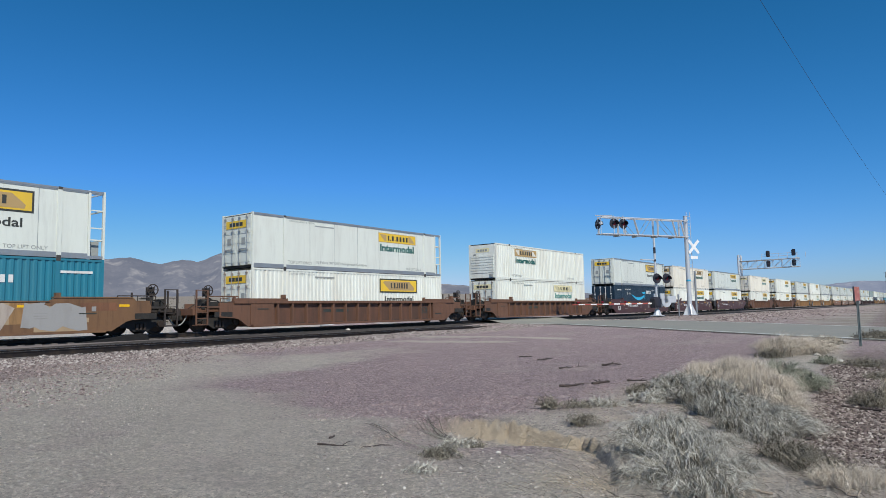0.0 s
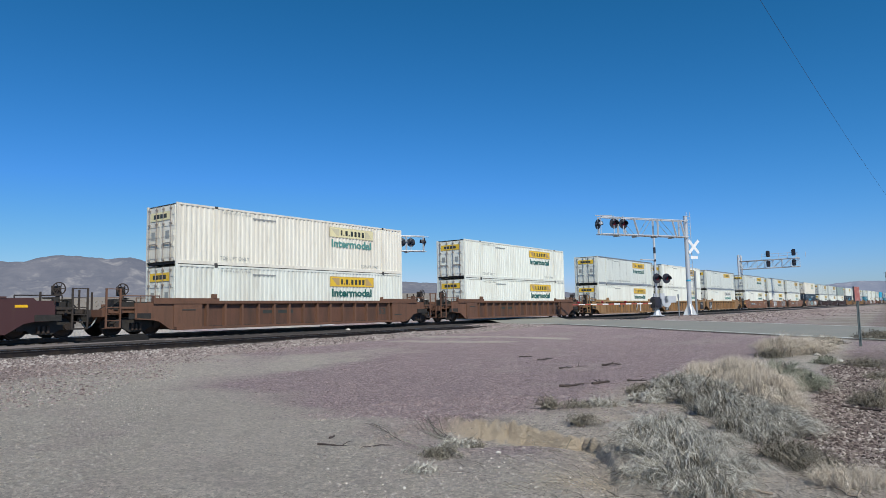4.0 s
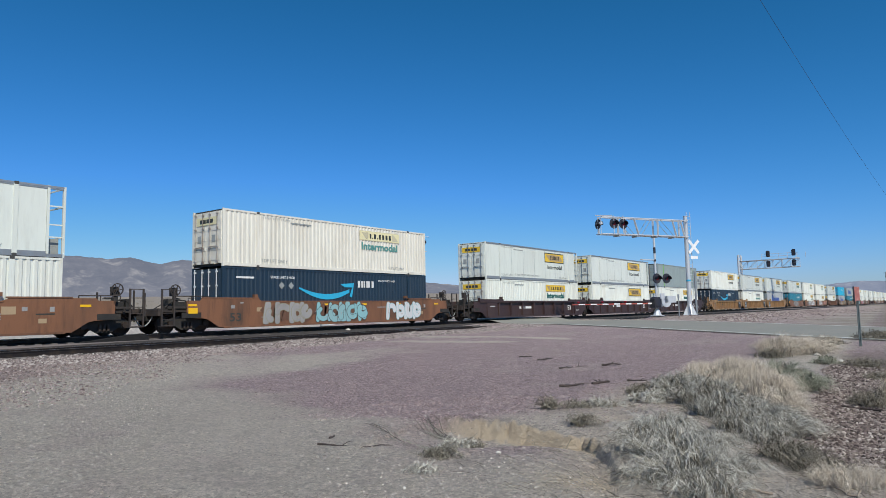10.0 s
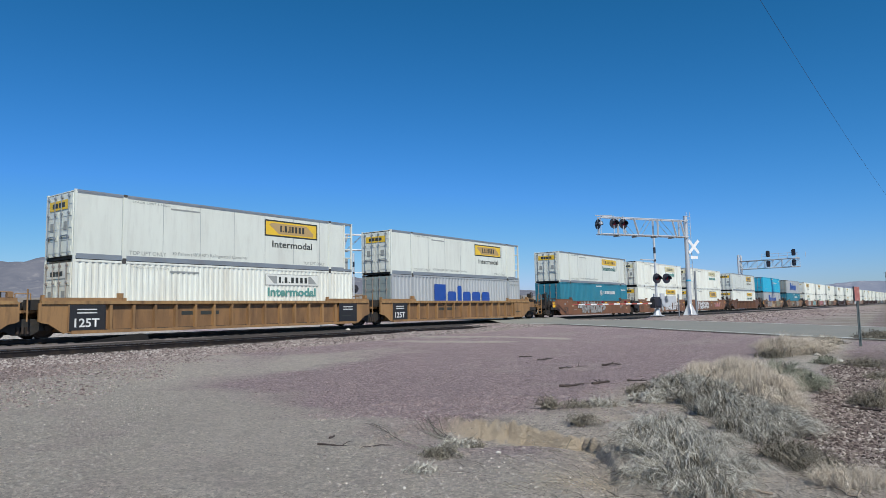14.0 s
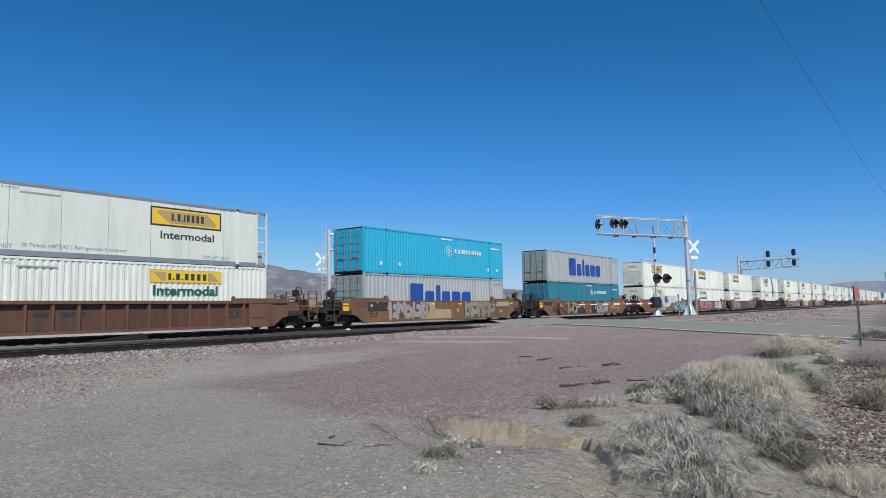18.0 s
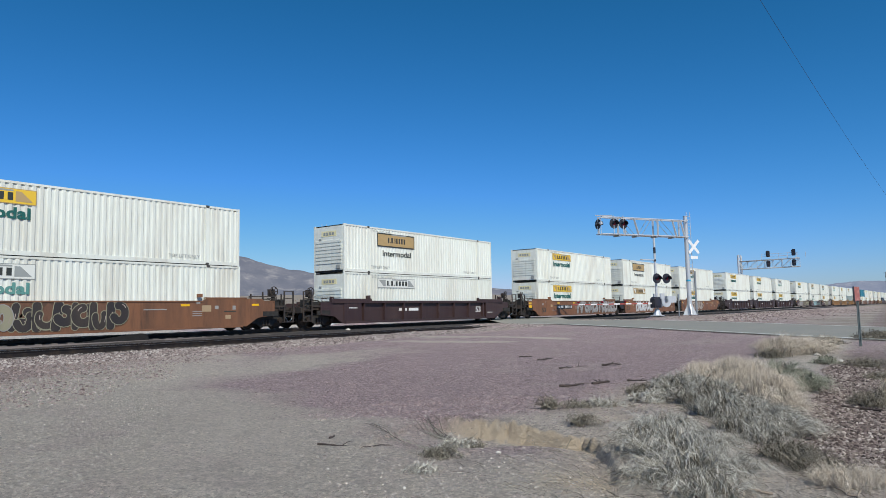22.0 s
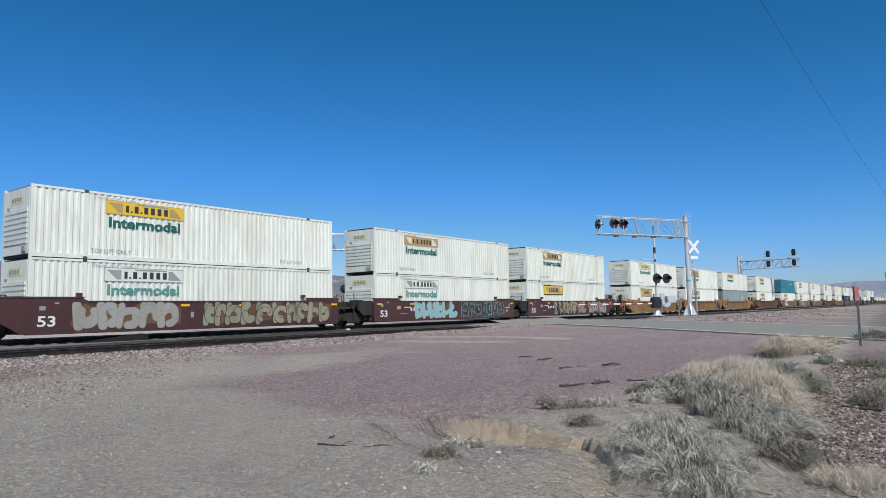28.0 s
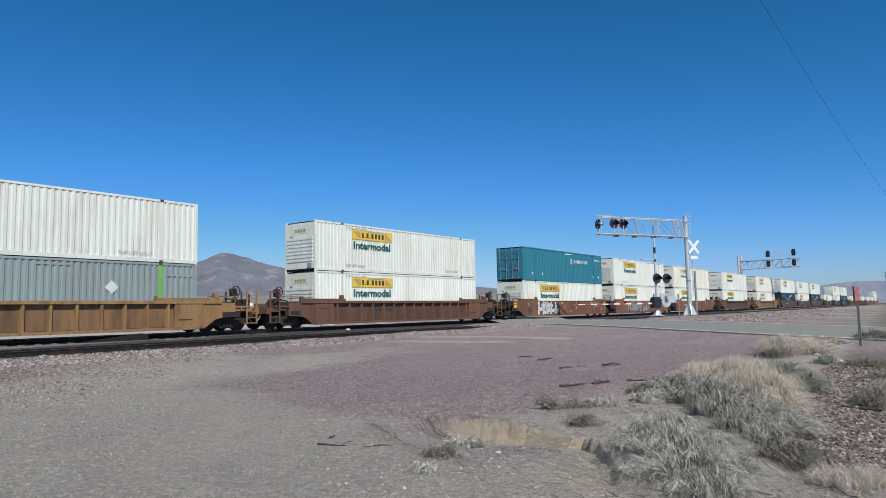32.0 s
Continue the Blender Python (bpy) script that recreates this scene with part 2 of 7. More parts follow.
def text_mesh(s, w, h, mat, bold=0.0):
    """Lettering that stands upright, faces -y, starts at x = 0 and z = 0, and is w wide and h high."""
    key = (s, w, h, mat.name, bold)
    if key not in _text:
        cu = bpy.data.curves.new("lettering", "FONT")
        cu.body, cu.offset, cu.resolution_u = s, bold, 3
        ob = bpy.data.objects.new("lettering", cu)
        scene.collection.objects.link(ob)
        bpy.context.view_layer.update()
        me = bpy.data.meshes.new_from_object(ob.evaluated_get(bpy.context.evaluated_depsgraph_get()))
        bpy.data.objects.remove(ob)
        co = np.zeros(len(me.vertices) * 3)
        me.vertices.foreach_get("co", co)
        co = co.reshape(-1, 3)
        lo, hi = co.min(0), co.max(0)
        out = np.zeros_like(co)
        out[:, 0] = (co[:, 0] - lo[0]) / (hi[0] - lo[0]) * w
        out[:, 2] = (co[:, 1] - lo[1]) / (hi[1] - lo[1]) * h
        me.vertices.foreach_set("co", out.ravel())
        me.update()
        me.materials.clear()
        me.materials.append(mat)
        _text[key] = me
    return _text[key]


def lettering(s, x, z, w, h, y, mat, parent, bold=0.0, name="lettering"):
    return part(name, text_mesh(s, w, h, mat, bold), None, parent, at=pose(x, y, z))


M_HEAP = paint("black_heap", (0.009, 0.008, 0.008), 0.95, dirt=(0.03, 0.027, 0.025), amount=0.6, scale=6.0, stretch=(1, 1, 1), bump=0.8, grain=20.0)
M_CARTAN = paint("stencil_tan", (0.42, 0.30, 0.18), 0.6, amount=0.3)


# ---- the ground ----
def smooth(a, b, x):
    t = np.clip((x - a) / (b - a), 0, 1)
    return t * t * (3 - 2 * t)


def wave(x, y, s, seed=0.0):
    """Cheap smooth unevenness."""
    return (np.sin(x / s + 1.3 * np.sin(y / s * 0.7 + seed) + seed) * np.cos(y / s * 1.1 + 0.8 * np.sin(x / s * 0.6 + seed * 2)) +
            0.5 * np.sin(x / s * 2.3 + y / s * 1.7 + seed * 3))


ROAD_P, ROAD_D, ROAD_HALF = (36.0, 5.0), (0.494, 0.869), 4.9


def road_coords(x, y):
    """Along and across the road; across grows eastwards."""
    dx, dy = x - ROAD_P[0], y - ROAD_P[1]
    return dx * ROAD_D[0] + dy * ROAD_D[1], dx * ROAD_D[1] - dy * ROAD_D[0]


BANK = [(7.5, 7.4), (7.65, 6.73), (7.9, 6.25), (7.95, 5.8), (8.05, 5.2), (8.05, 4.9), (7.92, 4.43), (7.8, 3.96), (7.7, 3.6), (7.45, 3.36), (6.98, 3.05), (6.5, 2.75), (5.9, 2.45), (5.2, 2.2)]   # top edge of the washed-out bank


def bank_side(x, y):
    """Signed distance to the bank's edge, positive on the camera's side, and how far along it (0 to 1)."""
    best = np.full(np.shape(x), 1e9)
    sgn = np.zeros(np.shape(x))
    along = np.zeros(np.shape(x))
    for i, ((ax, ay), (bx, by)) in enumerate(zip(BANK[:-1], BANK[1:])):
        ex, ey = bx - ax, by - ay
        t = np.clip(((x - ax) * ex + (y - ay) * ey) / (ex * ex + ey * ey), 0, 1)
        d = np.hypot(x - ax - t * ex, y - ay - t * ey)
        c = (x - ax) * ey - (y - ay) * ex
        near = d < best
        best = np.where(near, d, best)
        sgn = np.where(near, np.sign(c), sgn)
        along = np.where(near, (i + t) / (len(BANK) - 1), along)
    return best * sgn, along


def bank_face(x, y):
    """The same for the crumbled edge, with notches where the clay has cracked."""
    wx = 0.035 * wave(x, y, 0.52, 2.0) + 0.016 * wave(x, y, 0.17, 1.0)
    wy = 0.035 * wave(x, y, 0.47, 5.0) + 0.016 * wave(x, y, 0.15, 4.0)
    d, u = bank_side(x + wx, y + wy)
    for at, wide, deep in ((0.285, 0.004, 0.07), (0.372, 0.005, 0.12), (0.43, 0.003, 0.06), (0.60, 0.005, 0.08)):
        d = d + deep * np.exp(-((u - at) / wide) ** 2)
    return d, u


def ground_z(x, y):
    x, y = np.asarray(x, float), np.asarray(y, float)
    z = -0.75 + 0.28 * smooth(8, 21, y)
    z = z + 0.10 * smooth(12, 30, x) * smooth(-4, 4, y)
    z = z - 0.55 * smooth(36, 60, y)
    a, c = road_coords(x, y)
    rz = -0.62 + 0.40 * smooth(-12, 18, a)
    z = z + (rz - z) * (1 - smooth(ROAD_HALF + 0.8, ROAD_HALF + 6.0, np.abs(c))) * (1 - smooth(30, 50, np.abs(y - 5)))
    d, u = bank_face(x, y)
    gully = smooth(0.64, 0.71, u)
    win = smooth(0.08, 0.30, u) * (1 - 0.9 * smooth(0.86, 1.0, u))
    drop = (0.80 * smooth(-0.01, 0.10 - 0.05 * gully, d) + 0.20 * smooth(0.08, 0.40, d)) * np.exp(-np.clip(d - 0.16 + 0.09 * gully, 0, 9) / (0.9 - 0.72 * gully))
    z = z - (0.30 - 0.15 * gully) * win * drop - 0.05 * gully * win * smooth(0.0, 0.2, d) * np.exp(-np.clip(d, 0, 9) / 0.9)
    z = z + 0.014 * win * np.exp(-(d / 0.25) ** 2) * wave(x, y, 0.08, 2.0)
    r = np.hypot(x, y)
    z = z - 0.16 * smooth(3.0, 0.5, y) * smooth(7, 10, x) * (1 - smooth(18, 26, x))
    z = z + 0.02 * np.exp(-(d / 0.35) ** 2) * win * wave(x, y, 0.09, 2.0) + 0.012 * np.exp(-(d / 0.5) ** 2) * win * wave(x, y, 0.045, 6.0)
    z = z + (0.02 * wave(x, y, 1.4) + 0.008 * wave(x, y, 0.33, 1.0)) * (1 - smooth(30, 90, r)) * smooth(0.3, 1.5, np.abs(c) - ROAD_HALF)
    pads = 0.31 * np.exp(-((x - 49.4) ** 2 + (y - 17.2) ** 2) / 3.0) + 0.42 * np.exp(-((x - 59.3) ** 2 + (y - 17.8) ** 2) / 9.0)
    pads = pads + 0.48 * np.exp(-((x - 41.6) ** 2 + (y - 40.6) ** 2) / 5.0) + 0.15 * np.exp(-((x - 42.0) ** 2 + (y - 44.0) ** 2) / 4.0)
    z = z + pads * smooth(-0.2, 0.6, np.abs(c) - ROAD_HALF)
    bearing = np.degrees(np.arctan2(x, y))
    fan = np.clip(r - 260, 0, 3200) * 0.030 * (1 - smooth(48, 84, np.abs(bearing)))
    return z + fan + 0.10 * wave(x, y, 60.0, 4.0) * smooth(80, 300, r)


def ground_material():
    m, n, l, b = node_mat("desert_ground")
    pos = n.new("ShaderNodeNewGeometry").outputs["Position"]
    att = n.new("ShaderNodeAttribute")
    att.attribute_name = "zone"
    sep = n.new("ShaderNodeSeparateColor")
    l.new(att.outputs["Color"], sep.inputs[0])
    big = noise_fac(n, l, pos, 0.35, 0.35, 0.65)
    mid = noise_fac(n, l, pos, 3.0, 0.3, 0.7)
    fine = noise_fac(n, l, pos, 38.0, 0.42, 0.60, 6.0, 0.85)
    grit = n.new("ShaderNodeTexVoronoi")
    grit.inputs["Scale"].default_value = 22.0
    l.new(pos, grit.inputs["Vector"])
    dirt = mixed(n, l, mid, (0.705, 0.62, 0.54), (0.615, 0.545, 0.475))
    dirt = mixed(n, l, times(n, l, big, 0.6), dirt, (0.77, 0.69, 0.59))
    dirt = mixed(n, l, times(n, l, fine, 0.58), dirt, (0.35, 0.305, 0.265))
    blush = noise_fac(n, l, pos, 0.8, 0.52, 0.72)
    dirt = mixed(n, l, times(n, l, blush, 0.45), dirt, (0.55, 0.45, 0.42))
    pebble = n.new("ShaderNodeTexVoronoi")
    pebble.inputs["Scale"].default_value = 38.0
    l.new(pos, pebble.inputs["Vector"])
    pcol = n.new("ShaderNodeSeparateColor")
    l.new(pebble.outputs["Color"], pcol.inputs[0])
    pr = n.new("ShaderNodeMapRange")
    pr.inputs["From Min"].default_value, pr.inputs["From Max"].default_value = 0.72, 0.95
    l.new(pcol.outputs[1], pr.inputs["Value"])
    dirt = mixed(n, l, times(n, l, pr.outputs[0], 0.40), dirt, (0.66, 0.60, 0.52))
    purple = mixed(n, l, mid, (0.63, 0.485, 0.485), (0.545, 0.42, 0.42))
    purple = mixed(n, l, times(n, l, fine, 0.7), purple, (0.23, 0.165, 0.16))
    vcol = n.new("ShaderNodeSeparateColor")
    l.new(grit.outputs["Color"], vcol.inputs[0])
    speck = n.new("ShaderNodeMapRange")
    speck.inputs["From Min"].default_value, speck.inputs["From Max"].default_value = 0.80, 0.95
    l.new(vcol.outputs[0], speck.inputs["Value"])
    purple = mixed(n, l, times(n, l, speck.outputs[0], 0.5), purple, (0.46, 0.38, 0.36))
    for cell, lo, hi in ((pcol.outputs[2], 0.62, 1.30), (vcol.outputs[2], 0.78, 1.20)):
        tone = n.new("ShaderNodeMapRange")
        tone.inputs["To Min"].default_value, tone.inputs["To Max"].default_value = lo, hi
        l.new(cell, tone.inputs["Value"])
        hs = n.new("ShaderNodeHueSaturation")
        l.new(tone.outputs[0], hs.inputs["Value"])
        l.new(purple, hs.inputs["Color"])
        purple = hs.outputs[0]
    edge = n.new("ShaderNodeMath")
    edge.operation = "ADD"
    l.new(sep.outputs[0], edge.inputs[0])
    wob = n.new("ShaderNodeMath")
    wob.operation = "MULTIPLY_ADD"
    l.new(big, wob.inputs[0])
    wob.inputs[1].default_value, wob.inputs[2].default_value = 0.7, -0.35
    l.new(wob.outputs[0], edge.inputs[1])
    zr = n.new("ShaderNodeMapRange")
    zr.inputs["From Min"].default_value, zr.inputs["From Max"].default_value = 0.1, 0.9
    l.new(edge.outputs[0], zr.inputs["Value"])
    c = mixed(n, l, zr.outputs[0], dirt, purple)
    for cell, lo, hi in ((pcol.outputs[0], 0.80, 1.18), (vcol.outputs[1], 0.84, 1.14)):
        tone = n.new("ShaderNodeMapRange")
        tone.inputs["To Min"].default_value, tone.inputs["To Max"].default_value = lo, hi
        l.new(cell, tone.inputs["Value"])
        hs = n.new("ShaderNodeHueSaturation")
        l.new(tone.outputs[0], hs.inputs["Value"])
        l.new(c, hs.inputs["Color"])
        c = hs.outputs[0]
    clay = mixed(n, l, mid, (0.84, 0.69, 0.515), (0.72, 0.59, 0.44))
    c = mixed(n, l, sep.outputs[1], c, clay)
    scrub = mixed(n, l, mid, (0.27, 0.225, 0.18), (0.20, 0.17, 0.137))
    c = mixed(n, l, sep.outputs[2], c, scrub)
    l.new(c, b.inputs["Base Color"])
    b.inputs["Roughness"].default_value = 0.95
    b.inputs["Specular IOR Level"].default_value = 0.15
    bp = n.new("ShaderNodeBump")
    bp.inputs["Strength"].default_value, bp.inputs["Distance"].default_value = 0.9, 0.03
    add = n.new("ShaderNodeMath")
    add.operation = "MULTIPLY_ADD"
    l.new(grit.outputs["Distance"], add.inputs[0])
    add.inputs[1].default_value = -0.8
    l.new(fine, add.inputs[2])
    l.new(add.outputs[0], bp.inputs["Height"])
    l.new(bp.outputs[0], b.inputs["Normal"])
    return m


def purple_zone(x, y):
    """Where purple crushed rock covers the dirt: beside the track and round the crossing."""
    w = 0.5 * wave(x, y, 2.2, 3.0) + 0.25 * wave(x, y, 0.7, 1.0)
    edge = np.interp(x, (5.0, 6.6, 7.4, 8.1, 9.4, 10.4, 12.5, 20.0, 30.0), (9.6, 7.6, 6.7, 5.3, 5.15, 4.95, 4.8, 4.3, 5.0))
    band = smooth(-0.6, 0.9, y - edge + 0.4 * w) * smooth(-1.6, 3.4, x - 6.4 - 0.6 * (y - 8.8) + 1.2 * w)
    lane = smooth(12.4, 13.6, y - 0.05 * x + 0.7 * w) * (1 - smooth(15.4, 17.0, y - 0.05 * x + 0.7 * w)) * (1 - smooth(14.0, 21.0, x))
    band = band * (1 - 0.85 * lane) * (1 - 0.9 * smooth(46, 58, x))
    band = np.maximum(band, 0.45 * smooth(-0.6, 0.4, w + 0.3) * smooth(6.0, 6.8, x + 0.3 * w) * smooth(3.2, 4.0, y) * (1 - smooth(6.2, 7.2, y)) * (1 - smooth(7.6, 8.2, x)))
    east = smooth(6.6, 8.0, x + 0.5 * w) * (1 - smooth(1.15, 2.0, y - 0.06 * (x - 8) + 0.25 * w)) * 0.9
    strip = smooth(16.5, 18.5, y + 0.4 * w) * (1 - smooth(32, 34, y)) * (1 - 0.6 * smooth(60, 75, x))
    band = np.maximum(band, strip * 0.55)
    for ax, ay, bx, by, wide in ((21.5, 18.5, 24.0, 14.6, 0.55), (25.0, 19.5, 27.5, 14.0, 0.45)):
        t = np.clip(((x - ax) * (bx - ax) + (y - ay) * (by - ay)) / ((bx - ax) ** 2 + (by - ay) ** 2), 0, 1)
        band = band * (1 - 1.0 * (1 - smooth(wide * 0.4, wide * 1.6, np.hypot(x - ax - t * (bx - ax), y - ay - t * (by - ay)) + 0.3 * w)))
    return np.clip(np.maximum(band, east), 0, 1)


def build_ground():
    radii = np.concatenate([[0.0], np.geomspace(0.6, 4.0, 30), np.linspace(4.0, 9.4, 190)[1:], np.linspace(9.4, 14.0, 60)[1:], np.geomspace(14.0, 45.0, 110)[1:], np.geomspace(45.0, 4600.0, 90)[1:]])
    view = radians(90 - YAW)
    fine_a = np.linspace(view - radians(44), view + radians(44), 440)
    rest = np.linspace(view + radians(44), view + radians(316), 90)[1:-1]
    ang = np.concatenate([fine_a, rest])
    R, A = np.meshgrid(radii, ang, indexing="ij")
    X, Y = R * np.cos(A), R * np.sin(A)
    Z = ground_z(X, Y)
    nr, na = X.shape
    verts = np.stack([X, Y, Z], -1).reshape(-1, 3)
    i, j = np.meshgrid(np.arange(nr - 1), np.arange(na), indexing="ij")
    a, b2 = i * na + j, i * na + (j + 1) % na
    faces = np.stack([a, a + na, b2 + na, b2], -1).reshape(-1, 4)
    me = bpy.data.meshes.new("ground")
    me.from_pydata(verts.tolist(), [], faces[na:].tolist() + [(0, int(f[1]), int(f[2])) for f in faces[:na]])
    me.polygons.foreach_set("use_smooth", [True] * len(me.polygons))
    zone = np.zeros((len(verts), 4), np.float32)
    x, y = verts[:, 0], verts[:, 1]
    zone[:, 0] = purple_zone(x, y)
    d, u = bank_side(x, y)
    d, u = bank_face(x, y)
    zone[:, 1] = np.clip(smooth(-0.05, 0.01, d) * (1 - smooth(0.12, 0.24, d)) * smooth(0.16, 0.30, u) * (1 - smooth(0.66, 0.76, u)), 0, 1)
    zone[:, 1] = np.maximum(zone[:, 1], 0.75 * np.exp(-((x - 5.75) ** 2 + (y - 2.75) ** 2) / 0.16))
    _, ac = road_coords(x, y)
    zone[:, 2] = np.maximum(smooth(95, 170, np.hypot(x, y)) * 0.9, 0.8 * smooth(ROAD_HALF, ROAD_HALF + 1.5, ac) * smooth(-3, 0, y) * (0.75 + 0.25 * np.clip(wave(x, y, 3.0, 2.0), -1, 1)))
    zone[:, 1] = np.maximum(zone[:, 1], 0.34 * np.exp(-((x - 9.4) ** 2 + 1.6 * (y - 3.8) ** 2) / 1.6) * smooth(-0.6, 0.4, wave(x, y, 0.5, 3.0)))
    side = smooth(0.0, 3.5, y - np.interp(x, (0, 4, 8, 13, 22), (11.5, 13.0, 15.5, 18.5, 20.0)) - 0.9 * wave(x, y, 1.7, 3.0)) * smooth(-8, 0, x) * (1 - smooth(26, 34, x)) * (1 - smooth(24, 26, y))
    zone[:, 0] = np.maximum(zone[:, 0], 0.75 * side)
    zone[:, 2] = np.maximum(zone[:, 2], 0.44 * side)
    slope = smooth(6.6, 8.0, x) * (1 - smooth(1.15, 2.0, y - 0.06 * (x - 8))) * (1 - smooth(20, 26, x))
    zone[:, 2] = np.maximum(zone[:, 2], 0.80 * slope)
    berm = smooth(ROAD_HALF + 0.3, ROAD_HALF + 1.5, ac) * smooth(4.0, 12.0, y - 0.03 * (x - 60) + 2.0 * wave(x, y, 4.0, 1.0)) * (1 - smooth(180, 320, x))
    zone[:, 0] = np.maximum(zone[:, 0], 0.75 * berm)
    zone[:, 2] = zone[:, 2] * (1 - 0.45 * berm)
    zone[:, 3] = 1
    at = me.attributes.new("zone", "FLOAT_COLOR", "POINT")
    at.data.foreach_set("color", zone.ravel())
    me.materials.append(ground_material())
    return tagged(new("ground", me), "dry tan desert dirt with purple crushed rock", "ground", kind="structure")


build_ground()

# ---- the road over the crossing ----
M_ASPHALT = paint("worn_asphalt", (0.25, 0.245, 0.215), 0.9, dirt=(0.30, 0.275, 0.235), amount=0.75, scale=0.35, stretch=(1, 1, 1), bump=0.4, grain=30.0)
M_LINE = paint("road_line_white", (0.74, 0.74, 0.70), 0.8, dirt=(0.3, 0.28, 0.25), amount=0.35, scale=0.8, stretch=(1, 1, 1))
M_BALLAST = paint("ballast_rock", (0.165, 0.14, 0.135), 0.95, dirt=(0.11, 0.095, 0.09), amount=0.8, scale=5.0, stretch=(1, 1, 1), bump=0.8, grain=14.0)
M_SHADEROCK = paint("shade_dark_rock", (0.035, 0.03, 0.028), 0.9, dirt=(0.09, 0.075, 0.07), amount=0.7, scale=3.0, stretch=(1, 1, 1), bump=0.8, grain=14.0)
NEAR_TRACK_Y, NEAR_TRACK_Z = 25.0, -0.24


def strip_on_road(name, c0, c1, a0, a1, lift, mat, label="", kind="structure", category=""):
    s = Shape()
    n = max(2, int((a1 - a0) / 0.8))
    for i in range(n + 1):
        a = a0 + (a1 - a0) * i / n
        for c in (c0, (c0 + c1) / 2, c1):
            x = ROAD_P[0] + a * ROAD_D[0] + c * ROAD_D[1]
            y = ROAD_P[1] + a * ROAD_D[1] - c * ROAD_D[0]
            z = float(ground_z(x, y))
            z += float(smooth(NEAR_TRACK_Y - 6, NEAR_TRACK_Y - 1.5, y)) * (NEAR_TRACK_Z - 0.01 - z)
            z += float(smooth(NEAR_TRACK_Y + 1, TRACK_Y - 1.5, y)) * (-0.01 - z) * (1 - float(smooth(TRACK_Y + 3, TRACK_Y + 30, y)))
            s.v.append((x, y, z + lift))
    s.f = [(3 * i + k, 3 * i + k + 1, 3 * i + k + 4, 3 * i + k + 3) for i in range(n) for k in (0, 1)]
    ob = part(name, s, mat)
    return tagged(ob, label, category, kind=kind)


TRACK_Y = 29.78
strip_on_road("road", -ROAD_HALF, ROAD_HALF, -60, 60, 0.03, M_ASPHALT, "worn grey asphalt road over the crossing", category="road")
for c in (-ROAD_HALF + 0.35, ROAD_HALF - 0.35):
    strip_on_road("road_line", c - 0.11, c + 0.11, -60, 18.5, 0.045, M_LINE, "worn white edge line on the road", category="road marking")


# ---- tracks ----
def track(name, yc, z, label):
    t = thing(name, label, "railway track", kind="structure")
    t.location = (0, yc, z)
    for dy in (-0.7525, 0.7525):
        prof = [(-0.075, -0.18), (0.075, -0.18), (0.075, -0.165), (0.012, -0.14), (0.012, -0.045), (0.036, -0.035), (0.036, -0.004), (-0.036, -0.004), (-0.036, -0.035), (-0.012, -0.045), (-0.012, -0.14), (-0.075, -0.165)]
        part("rail", Shape().prism([(a + dy, b) for a, b in prof], -300, 1500, "x"), M_RAILSIDE, t)
        part("rail_head", Shape().box(-300, 1500, dy - 0.032, dy + 0.032, -0.004, 0.0), M_RAILTOP, t, "bright worn rail head")
    s = Shape()
    for k in range(230):
        x = -20 + k * 0.61
        s.box(x - 0.12, x + 0.12, -1.3, 1.3, -0.38, -0.185)
    ties = part("ties", s, M_TIE, t, "grey concrete ties half buried in rock")
    tagged(ties, kind="stuff")
    bed = Shape()
    bed.prism([(-3.6, -0.62), (-1.9, -0.22), (1.9, -0.22), (3.6, -0.62), (3.6, -1.2), (-3.6, -1.2)], -300, 1500, "x")
    part("ballast", bed, M_BALLAST, t, "grey crushed rock bed")
    return t


# dark strip along the main line: the train's shade put into the rock's colour
shade_strip = Shape()
shade_strip_x = ((-30.0, 27.5), (10.0, 27.55), (15.0, 27.75), (21.0, 28.2), (24.0, 28.6), (120.0, 28.6))
for x, y_end in shade_strip_x:
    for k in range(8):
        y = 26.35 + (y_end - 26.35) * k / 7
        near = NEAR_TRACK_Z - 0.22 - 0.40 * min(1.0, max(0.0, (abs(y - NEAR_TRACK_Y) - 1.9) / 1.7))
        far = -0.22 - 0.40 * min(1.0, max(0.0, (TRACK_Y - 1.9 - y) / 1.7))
        shade_strip.v.append((x, y, max(near, far) + 0.02))
shade_strip.f = [(8 * i + k, 8 * i + 8 + k, 8 * i + 9 + k, 8 * i + k + 1) for i in range(len(shade_strip_x) - 1) for k in range(7)]
tagged(part("oily_ballast", shade_strip, M_SHADEROCK), "rock beside the main line with the train's shade in its colour", "ballast", kind="structure")
track("track_1", TRACK_Y, 0.0, "main line railway track on grey rock ballast")
track("track_2", NEAR_TRACK_Y, NEAR_TRACK_Z, "nearer railway track on grey rock ballast")


